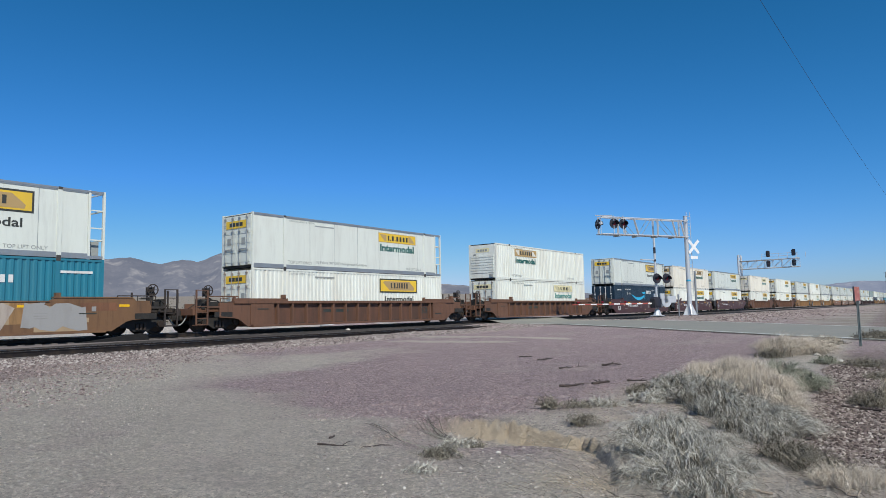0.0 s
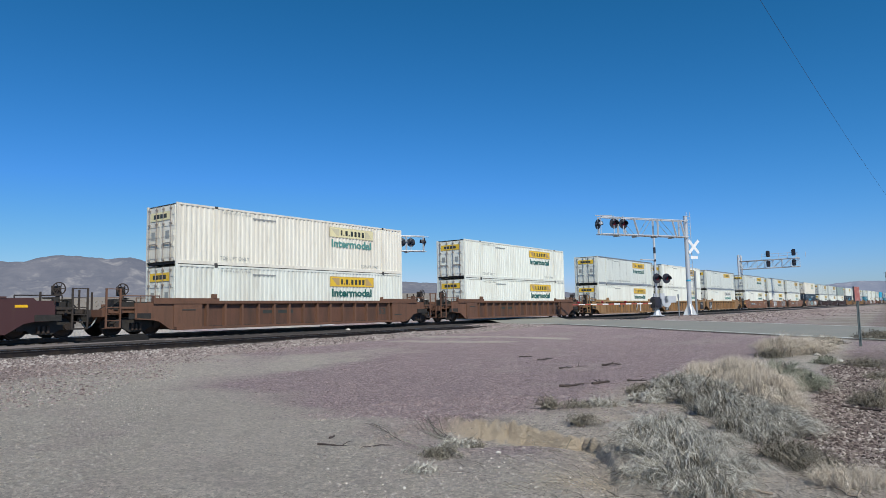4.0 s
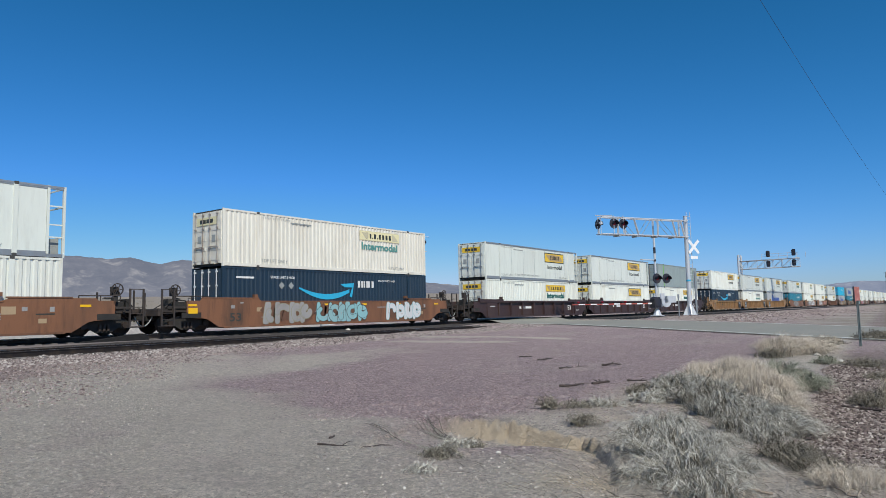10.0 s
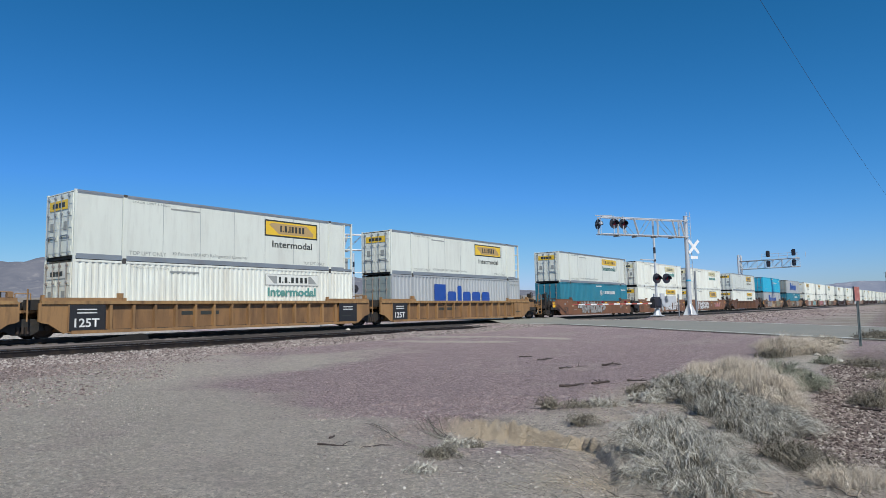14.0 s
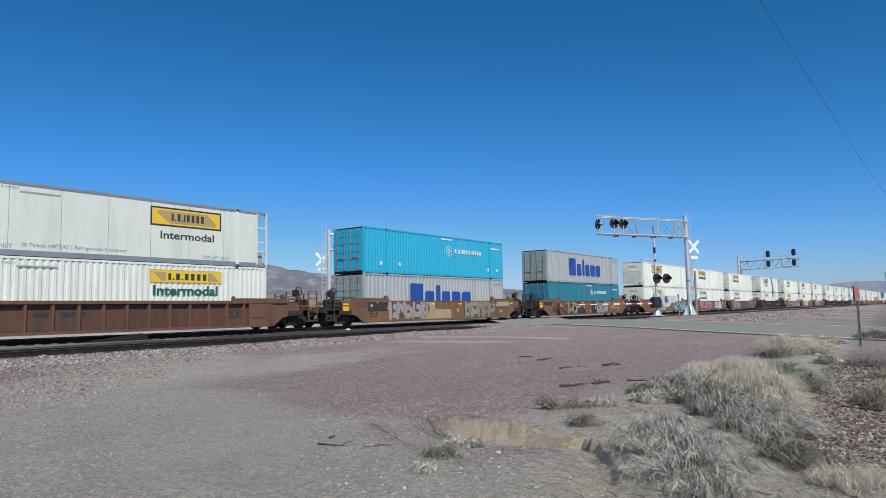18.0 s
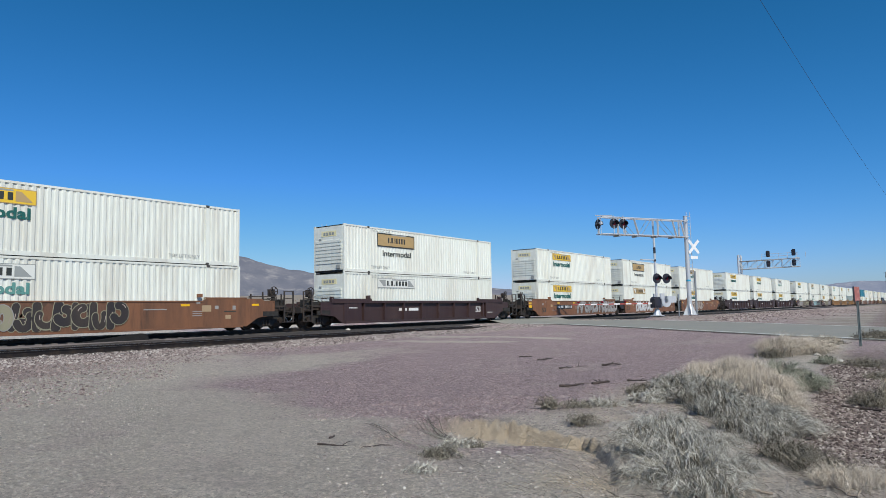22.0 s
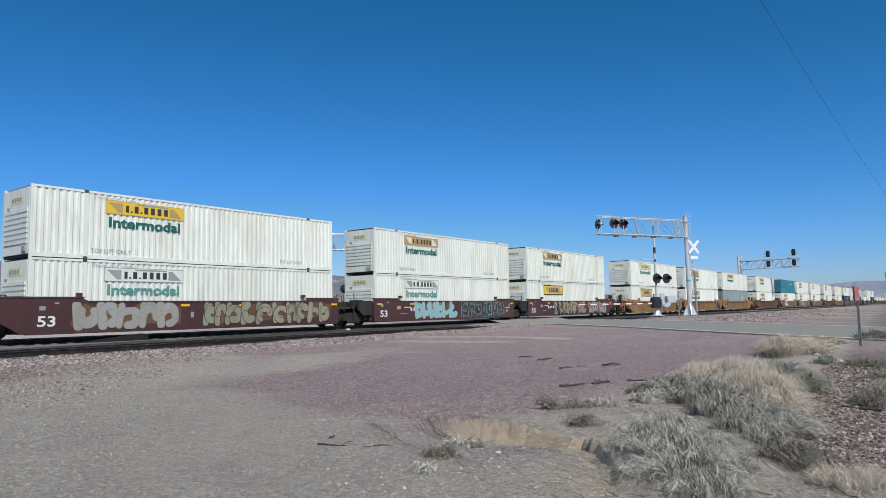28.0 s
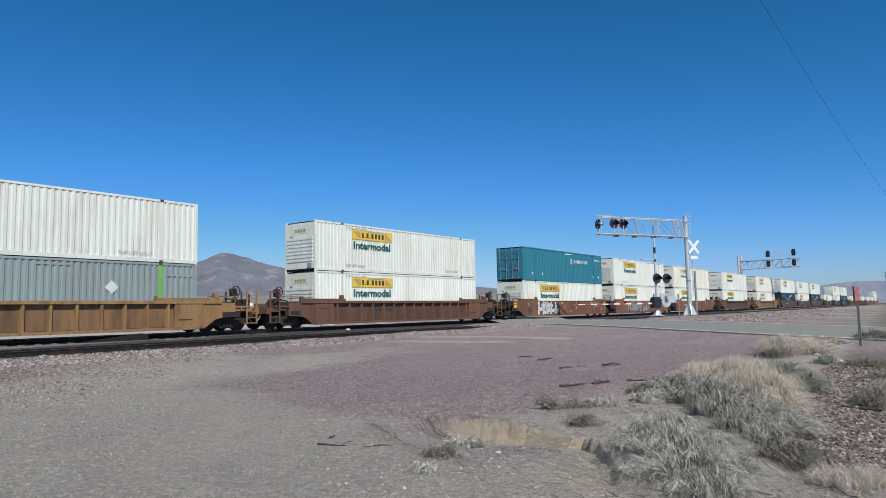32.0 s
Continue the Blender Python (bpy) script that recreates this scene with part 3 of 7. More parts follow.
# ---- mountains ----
def mountain_material(name, haze_glow):
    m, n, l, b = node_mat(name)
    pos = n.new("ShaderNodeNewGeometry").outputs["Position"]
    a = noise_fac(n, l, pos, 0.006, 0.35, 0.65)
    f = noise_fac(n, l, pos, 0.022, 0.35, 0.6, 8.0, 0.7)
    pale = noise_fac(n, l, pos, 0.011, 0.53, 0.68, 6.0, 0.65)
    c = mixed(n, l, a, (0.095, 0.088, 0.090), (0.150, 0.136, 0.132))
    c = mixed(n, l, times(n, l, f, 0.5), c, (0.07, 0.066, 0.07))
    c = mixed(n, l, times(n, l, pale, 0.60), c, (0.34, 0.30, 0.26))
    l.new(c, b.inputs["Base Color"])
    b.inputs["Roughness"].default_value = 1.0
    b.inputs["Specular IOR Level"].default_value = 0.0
    # distance haze is put in as an even blue glow of the rock
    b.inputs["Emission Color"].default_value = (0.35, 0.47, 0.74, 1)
    b.inputs["Emission Strength"].default_value = haze_glow
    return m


def ridge(name, label, dist, depth, crest, seed, mat):
    """A range of hills seen from afar. crest: bearing in degrees east of +Y, and how many degrees it stands above the eye."""
    nb, nd = 420, 30
    s = Shape()
    b0, b1 = crest[0][0], crest[-1][0]
    bs = np.linspace(b0, b1, nb)
    hs = dist * np.tan(np.radians(np.interp(bs, [c[0] for c in crest], [c[1] for c in crest]))) + 7
    for i in range(nb):
        g = radians(bs[i])
        for j in range(nd):
            u = j / (nd - 1)
            r = dist + depth * (u - 0.5)
            prof = max(0.0, 1 - abs(2 * u - 1) ** 1.1)
            p = Vector((r * math.sin(g) * 0.007 + seed, r * math.cos(g) * 0.007, 0))
            rough = noise.fractal(p, 0.9, 2.1, 6)
            gul = abs(noise.noise(Vector((i * 0.09 + seed, u * 1.4, 3.0))))
            z = hs[i] * prof * (1.0 + (0.20 * rough + 0.34 * (gul - 0.25)) * (1 - prof) ** 0.7) + 3.5 * noise.fractal(p * 3.0, 0.8, 2.0, 4) * prof
            s.v.append((r * math.sin(g), r * math.cos(g), -6 + max(0.0, z)))
    s.f = [(i * nd + j, (i + 1) * nd + j, (i + 1) * nd + j + 1, i * nd + j + 1) for i in range(nb - 1) for j in range(nd - 1)]
    return tagged(part(name, s, mat, smooth=True), label, "mountain", kind="structure")


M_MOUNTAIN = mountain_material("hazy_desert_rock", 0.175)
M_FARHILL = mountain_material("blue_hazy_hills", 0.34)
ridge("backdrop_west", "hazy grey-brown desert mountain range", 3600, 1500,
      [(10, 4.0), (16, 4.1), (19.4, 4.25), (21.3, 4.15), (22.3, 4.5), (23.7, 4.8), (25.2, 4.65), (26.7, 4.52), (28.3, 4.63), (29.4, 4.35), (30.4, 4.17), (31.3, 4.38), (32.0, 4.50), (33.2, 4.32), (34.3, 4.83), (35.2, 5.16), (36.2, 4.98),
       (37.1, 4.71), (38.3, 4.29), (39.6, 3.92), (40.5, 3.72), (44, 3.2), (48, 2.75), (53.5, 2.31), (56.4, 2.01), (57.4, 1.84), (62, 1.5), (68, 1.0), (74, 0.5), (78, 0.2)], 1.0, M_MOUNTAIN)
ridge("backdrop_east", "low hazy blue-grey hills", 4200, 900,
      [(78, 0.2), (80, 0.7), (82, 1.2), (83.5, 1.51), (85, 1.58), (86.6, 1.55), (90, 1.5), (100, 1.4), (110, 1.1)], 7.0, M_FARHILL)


# ---- the train: containers ----
CL, CW, CH = 16.154, 2.6, 2.9        # 53 ft containers
NEAR_Y = TRACK_Y - CW / 2            # near face of the containers


def corrugated(length, x0, y, z0, z1, depth, pitch=0.278, out=0.11, slope=0.045):
    """A folded steel wall in the plane y, folds going depth inwards (+y)."""
    s = Shape()
    pts, x = [(x0, y)], x0
    while x + pitch < x0 + length:
        inn = pitch - out - 2 * slope
        pts += [(x + out, y), (x + out + slope, y + depth), (x + out + slope + inn, y + depth), (x + pitch, y)]
        x += pitch
    pts.append((x0 + length, y))
    for px, py in pts:
        s.v += [(px, py, z0), (px, py, z1)]
    s.f = [(2 * i, 2 * i + 2, 2 * i + 3, 2 * i + 1) for i in range(len(pts) - 1)]
    return s


def letter_blocks(widths, x, z, w, h, y, gap=0.13):
    """A row of plain upright blocks that stands in for a brand name."""
    s = Shape()
    unit = w / (sum(widths) + gap * (len(widths) - 1))
    for k in widths:
        e = k * unit * (0.16 if k > 0.5 else 0.0)
        s.box(x + e, x + k * unit - e, y, y + 0.004, z, z + h * (0.22 if k < 0.27 else 1.0))
        x += (k + gap) * unit
    return s


def ring(s, cx, cz, rx, rz, thick, y, n=20, a0=0.0, a1=360.0):
    k = len(s.v)
    for i in range(n + 1):
        g = radians(a0 + (a1 - a0) * i / n)
        s.v += [(cx + rx * math.cos(g), y, cz + rz * math.sin(g)), (cx + (rx - thick) * math.cos(g), y, cz + (rz - thick) * math.sin(g))]
    s.f += [(k + 2 * i, k + 2 * i + 1, k + 2 * i + 3, k + 2 * i + 2) for i in range(n)]


_parts = {}
FAR = [False]       # set while the units at the far end are built, which never come near


def shared(key, make):
    if key not in _parts:
        _parts[key] = make()
    return _parts[key]


def small_print(parent, mat, y, flip):
    if FAR[0]:
        return
    a, b = (2.35, 12.3)
    lettering("TOP LIFT ONLY", a, 0.30, 1.75, 0.17, y, mat, parent)
    lettering("TOP LIFT ONLY", b, 0.30, 1.6, 0.15, y, mat, parent)
    lettering("STACK LIMIT 5 HIGH", a + 0.1, CH - 0.30, 1.8, 0.10, y, mat, parent)
    part("number_bar", shared("numbar" + mat.name, lambda: Shape().box(0, 1.5, 0, 0.004, 0, 0.07).mesh("number_bar")), mat, parent, at=pose(4.3, y, CH - 0.42))


LOGO = {"y": M_YELLOW, "b": M_YELLOW, "p": M_PALEYELLOW, "n": M_OCHRE, "w": M_LOGOWHITE, "o": M_OCHRE}


def yellow_logo(parent, style, word, x0, y):
    """The yellow name panel with its green word below; the name itself is a row of plain blocks."""
    boxed = style in "bo"
    z0, z1 = (1.70, 2.58) if boxed else (2.0, 2.58)
    if boxed:
        part("logo_border", shared("logo_border", lambda: Shape().box(0, 3.7, 0, 0.004, 0, 0.88).mesh("logo_border")), M_INK, parent, at=pose(x0, y, z0))
        part("logo_panel", shared("logo_boxed" + style, lambda: Shape().box(0.08, 3.62, 0, 0.004, 0.08, 0.80).mesh("logo_panel")), LOGO[style], parent, at=pose(x0, y - 0.004, z0))
        part("logo_ribbon", shared("logo_ribbon", lambda: Shape().prism([(0.3, 0.62), (0.45, 0.72), (2.9, 0.72), (3.4, 0.3), (3.35, 0.15), (0.95, 0.15)], 0, 0.003).mesh("logo_ribbon")), M_OCHRE if style == "b" else M_PALEYELLOW, parent, at=pose(x0, y - 0.008, z0))
        part("logo_name", shared("logo_name_b", lambda: letter_blocks([.6, .25, .8, .25, .3, .8, .8, .8, .8], 1.0, 0.28, 1.75, 0.34, 0).mesh("logo_name")), M_INK, parent, at=pose(x0, y - 0.012, z0))
        wx, ww, wz, wh = x0 + 0.5, 2.8, 1.12, 0.36
    else:
        edge = M_LETTER if style == "w" else (M_LOGOFADE if style == "p" else M_OCHRE)
        part("logo_border", shared("logo_edge" + style, lambda: Shape().box(0, 3.7, 0, 0.004, 0, 0.60).mesh("logo_border")), edge, parent, at=pose(x0, y, z0))
        part("logo_panel", shared("logo_plain" + style, lambda: Shape().box(0.03, 3.67, 0, 0.004, 0.03, 0.57).mesh("logo_panel")), LOGO[style], parent, at=pose(x0, y - 0.004, z0))
        part("logo_scroll", shared("logo_scroll" + style, lambda: Shape().prism([(0.12, 0.50), (0.75, 0.50), (0.75, 0.10), (0.55, 0.10)], 0, 0.003).prism([(2.95, 0.50), (3.15, 0.50), (3.58, 0.10), (2.95, 0.10)], 0, 0.003).mesh("logo_scroll")), edge if style != "n" else M_CREAM, parent, at=pose(x0, y - 0.008, z0))
        part("logo_name", shared("logo_name", lambda: letter_blocks([.6, .25, .8, .25, .8, .8, .8, .8], 0.85, 0.14, 2.05, 0.30, 0).mesh("logo_name")), M_INK, parent, at=pose(x0, y - 0.012, z0))
        wx, ww, wz, wh = x0 + 0.15, 3.35, 1.42, 0.46
    if word:
        lettering("Intermodal", wx, wz, ww, wh, y - 0.002, M_GREENFADE if style in "wp" else (M_INK if style in "bo" else M_GREEN), parent, 0.018 if boxed else 0.035, "wordmark")


def end_doors(parent, mat, bar, logo=None):
    """Double doors on the -x end, with locking bars, hinges and handles."""
    for i, (a, b) in enumerate(((0.10, 1.29), (1.31, 2.50))):
        def leaf():
            s = Shape().box(-0.03, 0.02, a, b, 0.16, CH - 0.12)
            for k in range(5):
                z = 0.32 + k * 0.5
                s.box(-0.045, -0.03, a + 0.08, b - 0.08, z, z + 0.24)
            return s.mesh("door")
        d = part("door", shared(("door", mat.name, i), leaf), mat, parent)
        for k, y in enumerate(() if FAR[0] else (a + 0.28, b - 0.28)):
            def rod():
                s = Shape().cyl((-0.085, y, 0.14), (-0.085, y, CH - 0.10), 0.022, n=6)
                for z in (0.2, 0.9, 1.9, 2.6):
                    s.box(-0.1, -0.04, y - 0.07, y + 0.07, z, z + 0.08)
                return s.box(-0.11, -0.08, y - 0.02, y + 0.4 * (1 if k == 0 else -1), 0.98, 1.03).mesh("locking_bar")
            part("locking_bar", shared(("rod", bar.name, i, k), rod), bar, d)
        if logo:
            part("placard", shared(("placard", i), lambda: Shape().box(-0.05, -0.045, a + 0.45, a + 0.75, 1.25, 1.6).mesh("placard")), M_LETTER, d)
    if logo:
        part("door_logo", shared(("door_logo", logo.name), lambda: Shape().box(-0.058, -0.05, 0.45, 2.15, 2.12, 2.52).mesh("door_logo")), logo, parent)
        part("door_logo_name", shared("door_logo_name", lambda: Shape().box(-0.064, -0.058, 0.75, 1.0, 2.22, 2.42).box(-0.064, -0.058, 1.08, 1.3, 2.22, 2.42).box(-0.064, -0.058, 1.36, 1.58, 2.22, 2.42).box(-0.064, -0.058, 1.64, 1.86, 2.22, 2.42).mesh("door_logo_name")), M_INK, parent)


def nose_wall(parent, mat, logo=None):
    """The closed front wall on the -x end: wide horizontal folds, vents and a small name panel."""
    def wall():
        s = Shape().box(-0.01, 0.05, 0.10, 2.50, 0.14, CH - 0.10)
        for k in range(7):
            z = 0.55 + k * 0.21
            s.prism([(0.22, z), (0.22, z + 0.14), (2.38, z + 0.14), (2.38, z)], -0.045, -0.01, "x")
        return s.mesh("front_wall")
    part("front_wall", shared(("nose", mat.name), wall), mat, parent)
    part("vent_box", shared("vent_box", lambda: Shape().box(-0.06, -0.01, 0.3, 0.62, 0.22, 0.45).box(-0.05, -0.01, 1.9, 2.1, 2.0, 2.1).mesh("vent_box")), M_LETTER, parent)
    if logo:
        part("front_logo", shared("front_logo", lambda: Shape().box(-0.02, -0.012, 0.62, 1.9, 2.2, 2.52).mesh("front_logo")), M_PALEYELLOW, parent)
        part("front_logo_name", shared("front_logo_name", lambda: Shape().box(-0.026, -0.02, 0.82, 1.0, 2.27, 2.44).box(-0.026, -0.02, 1.06, 1.24, 2.27, 2.44).box(-0.026, -0.02, 1.30, 1.48, 2.27, 2.44).box(-0.026, -0.02, 1.54, 1.72, 2.27, 2.44).mesh("front_logo_name")), M_LETTER, parent)


def steel_frame(c, mat, castings=M_SEAL, post_w=0.10):
    for y0, y1 in ((0.0, 0.10), (CW - 0.10, CW))[:1 if FAR[0] else 2]:
        part("bottom_rail", shared(("brail", mat.name, y0), lambda: Shape().box(0.1, CL - 0.1, y0, y1, 0.03, 0.20).mesh("bottom_rail")), mat, c)
        part("top_rail", shared(("trail", mat.name, y0), lambda: Shape().box(0.1, CL - 0.1, y0, y1, CH - 0.10, CH - 0.01).mesh("top_rail")), mat, c)
        for x0, x1 in ((0.0, post_w), (CL - post_w, CL)):
            part("corner_post", shared(("cpost", mat.name, y0, x0), lambda: Shape().box(x0, x1, y0, y1, 0.0, CH).mesh("corner_post")), mat, c)
        for xm in (2.13, 14.31):
            if y0 == 0.0:
                part("lift_post", shared(("lpost", mat.name, xm), lambda: Shape().box(xm - 0.10, xm + 0.10, -0.004, 0.08, 0.04, CH - 0.02).mesh("lift_post")), mat, c)
                for z in () if FAR[0] else (0.0, CH - 0.115):
                    part("corner_casting", shared(("cast", castings.name), lambda: Shape().prism([(-0.089, 0.02), (-0.07, 0), (0.07, 0), (0.089, 0.02), (0.089, 0.098), (0.07, 0.118), (-0.07, 0.118), (-0.089, 0.098)], -0.012, 0.15).mesh("corner_casting")), castings, c, at=pose(xm, 0, z))
    part("roof", shared(("roof", mat.name), lambda: roof_mesh()), mat, c)
    part("underframe", shared("underframe", lambda: Shape().box(0.05, CL - 0.05, 0.06, CW - 0.06, 0.02, 0.14).mesh("underframe")), M_BLACK, c)
    part("end_wall", shared(("ewall", mat.name), lambda: Shape().box(CL - 0.06, CL - 0.01, 0.08, CW - 0.08, 0.12, CH - 0.08).mesh("end_wall")), mat, c)


def roof_mesh():
    s = corrugated(CL - 0.2, 0.1, 0.0, 0.08, CW - 0.08, 0.02, pitch=0.6, out=0.25, slope=0.05)
    s.v = [(x, z, CH - 0.02 - y) for x, y, z in s.v]
    return s.mesh("roof")


def dry_container(style, word, left, tint, label):
    c = thing("container", label, "shipping container", "double-stacked containers")
    mat = M_CREAM if tint == "c" else M_WHITE
    steel_frame(c, mat)
    for y, d in ((0.012, 0.036), (CW - 0.012, -0.036)):
        part("side_panel", shared(("side", mat.name, y), lambda: corrugated(CL - 0.2, 0.1, y, 0.18, CH - 0.08, d).mesh("side_panel")), mat, c)
    lg = LOGO[style]
    (nose_wall if left else lambda a, b, e: end_doors(a, b, M_STEELBAR, e))(c, mat, lg)
    yellow_logo(c, style, word, 2.93 if left else 9.72, -0.001)
    small_print(c, M_LETTER, -0.006, left)
    return c


def reefer_container(style, word, label):
    c = thing("refrigerated_container", label, "shipping container", "double-stacked containers")
    L2 = CL - 0.62
    part("side_panel", shared("rf_side", lambda: Shape().box(0.1, L2 - 0.1, 0.02, 0.06, 0.24, CH - 0.14).mesh("side_panel")), M_REEFER, c)
    part("side_panel", shared("rf_side_far", lambda: Shape().box(0.1, L2 - 0.1, CW - 0.06, CW - 0.02, 0.24, CH - 0.14).mesh("side_panel")), M_REEFER, c)
    for k in range(1, 1 if FAR[0] else 8):
        x = 0.1 + k * (L2 - 0.2) / 8
        part("panel_joint", shared("rf_joint", lambda: Shape().box(-0.008, 0.008, 0.014, 0.02, 0.26, CH - 0.15).mesh("panel_joint")), M_RAIL_GREY, c, at=pose(x, 0, 0))
    for y0 in (0.0, CW - 0.1):
        part("top_rail", shared(("rf_top", y0), lambda: Shape().box(0.08, CL - 0.08, y0, y0 + 0.1, CH - 0.14, CH - 0.09).box(0.08, CL - 0.08, y0 - 0.006, y0 + 0.1, CH - 0.09, CH - 0.01).mesh("top_rail")), M_RAIL_GREY, c)
        part("bottom_rail", shared(("rf_bot", y0), lambda: Shape().box(0.08, CL - 0.08, y0 - 0.004, y0 + 0.1, 0.02, 0.15).box(0.08, L2, y0, y0 + 0.1, 0.15, 0.24).mesh("bottom_rail")), M_RAIL_GREY, c)
        for x0 in (0.0, L2 - 0.09, CL - 0.10):
            part("corner_post", shared(("rf_post", y0, x0), lambda: Shape().box(x0, x0 + 0.1, y0 - 0.002, y0 + 0.1, 0.0, CH).mesh("corner_post")), M_REEFER, c)
    for xm in (2.13, 14.31):
        part("lift_post", shared("rf_lift", lambda: Shape().box(-0.09, 0.09, -0.01, 0.03, 0.02, CH - 0.03).mesh("lift_post")), M_REEFER, c, at=pose(xm, 0, 0))
        for z in (0.0, CH - 0.115):
            part("corner_casting", shared(("cast", M_SEAL.name), lambda: Shape().prism([(-0.089, 0.02), (-0.07, 0), (0.07, 0), (0.089, 0.02), (0.089, 0.098), (0.07, 0.118), (-0.07, 0.118), (-0.089, 0.098)], -0.012, 0.15).mesh("corner_casting")), M_SEAL, c, at=pose(xm, 0, z))
    part("roof", shared("rf_roof", lambda: Shape().box(0.05, CL - 0.6, 0.05, CW - 0.05, CH - 0.06, CH - 0.02).mesh("roof")), M_REEFER, c)
    part("underframe", shared("underframe", None), M_BLACK, c)
    part("end_wall", shared("rf_end", lambda: Shape().box(L2 - 0.08, L2 - 0.02, 0.06, CW - 0.06, 0.15, CH - 0.08).mesh("end_wall")), M_REEFER, c)
    part("open_end_frame", shared("rf_cage", lambda: rf_cage(L2)), M_REEFER, c, "open white tube frame round the cooling unit")
    part("cooling_unit", shared("rf_unit", lambda: Shape().box(L2 - 0.02, CL - 0.14, 0.25, CW - 0.25, 0.16, 0.78).mesh("cooling_unit")), M_LETTER, c, "dark grey cooling unit")
    end_doors(c, M_REEFER, M_RAIL_GREY, LOGO[style])
    yellow_logo(c, style, word, 9.65, 0.013)
    small_print(c, M_LETTER, 0.009, False)
    lettering("30 Pallets (48\"X40\") Refrigerated Container", 4.4, 0.34, 4.2, 0.20, 0.009, M_LETTER, c)
    return c


def rf_cage(L2):
    s = Shape()
    for y in (0.03, CW - 0.07):
        for z in (0.8, 1.3, 2.05):
            s.box(L2, CL - 0.08, y, y + 0.04, z, z + 0.05)
    for z in (0.8, 2.05, CH - 0.10):
        s.box(CL - 0.09, CL - 0.03, 0.06, CW - 0.06, z, z + 0.05)
    return s.mesh("open_end_frame")


def plain_container(mat, label):
    c = thing("container", label, "shipping container", "double-stacked containers")
    steel_frame(c, mat)
    k = 1.35 if mat is M_SILVER else 1.0
    for y, d in ((0.012, 0.036 * k * k), (CW - 0.012, -0.036 * k * k)):
        part("side_panel", shared(("side", mat.name, y), lambda: corrugated(CL - 0.2, 0.1, y, 0.18, CH - 0.08, d, 0.278 * k, 0.10 * k, 0.05 * k).mesh("side_panel")), mat, c)
    return c


def navy_container():
    c = plain_container(M_NAVY, "navy blue steel container with a light blue curved arrow")
    end_doors(c, M_NAVY, M_LETTERWHITE)

    def swoosh():
        pts_lo, pts_hi = [], []
        for i in range(25):
            u = i / 24
            x = 4.9 + 3.9 * u
            lo = 2.02 - 0.76 * math.sin(math.pi * (0.06 + 0.80 * u)) ** 0.9
            th = 0.05 + 0.26 * math.sin(math.pi * min(1, u * 0.75 + 0.05))
            pts_lo.append((x, lo))
            pts_hi.append((x, lo + th))
        s = Shape()
        s.v = [(x, 0, z) for x, z in pts_lo] + [(x, 0, z) for x, z in pts_hi]
        s.f = [(i, i + 1, i + 26, i + 25) for i in range(24)]
        k = len(s.v)
        s.v += [(8.05, 0, 2.16), (9.2, 0, 2.24), (9.05, 0, 1.98), (8.40, 0, 1.98), (9.02, 0, 1.38), (8.80, 0, 1.46)]
        s.f += [(k, k + 3, k + 2, k + 1), (k + 2, k + 5, k + 4, k + 1)]
        return s.mesh("arrow_mark")
    part("arrow_mark", swoosh(), M_SWOOSH, c, "light blue curved arrow", at=pose(0, 0.004, 0))
    part("logo_name", shared("navy_name", lambda: letter_blocks([.8, .5, .3, 1.2, .8], 9.48, 1.98, 1.5, 0.40, 0.002).mesh("logo_name")), M_LETTERWHITE, c)
    lettering("STACK LIMIT 3 HIGH", 2.95, 2.36, 1.65, 0.14, 0.002, M_LETTERWHITE, c, 0.02)
    lettering("STACK LIMIT 3 HIGH", 11.35, 2.36, 1.6, 0.12, 0.002, M_LETTERWHITE, c, 0.02)
    for x in (3.7, 4.35):
        part("placard", shared("diamond", lambda: Shape().prism([(0, -0.2), (0.2, 0), (0, 0.2), (-0.2, 0)], 0, 0.003).mesh("placard")), M_LETTER, c, at=pose(x, 0.004, 2.0))
    part("number_bar", shared("navy_no", lambda: Shape().box(0.8, 1.9, 0.002, 0.006, 2.32, 2.42).mesh("number_bar")), M_LETTERWHITE, c)
    return c


def big_name(c, x0, z0, w, h, y):
    """A broad row of plain blue blocks in place of the carrier's name."""
    u = w / 7.3
    for k, bw, bh in ((0.0, 1.32, 1.0), (1.55, 1.02, 0.70), (2.75, 0.52, 0.96), (3.45, 0.98, 0.70), (4.62, 1.08, 0.70), (5.95, 1.06, 0.70)):
        x, bw, bh = x0 + k * u, bw * u, bh * h
        r = min(0.18, bw * 0.3) * (0.15 if k == 0 else 1.0)
        s = Shape()
        pts = []
        for cx, cz, g0 in ((x + bw - r, z0 + bh - r, 0), (x + r, z0 + bh - r, 90), (x + r, z0 + r, 180), (x + bw - r, z0 + r, 270)):
            pts += [(cx + r * math.cos(radians(g0 + e)), cz + r * math.sin(radians(g0 + e))) for e in (0, 30, 60, 90)]
        s.prism(pts, y, y + 0.003)
        part("name_block", s, M_ROYAL, c)


def silver_container():
    c = plain_container(M_SILVER, "silver grey corrugated steel container with large blue blocks")
    end_doors(c, M_GREY, M_STEELBAR)
    big_name(c, 4.5, 0.72, 7.3, 1.62, 0.004)
    part("number_bar", shared("numbar" + M_LETTER.name, None), M_LETTER, c, at=pose(14.6, 0.004, 2.45))
    return c


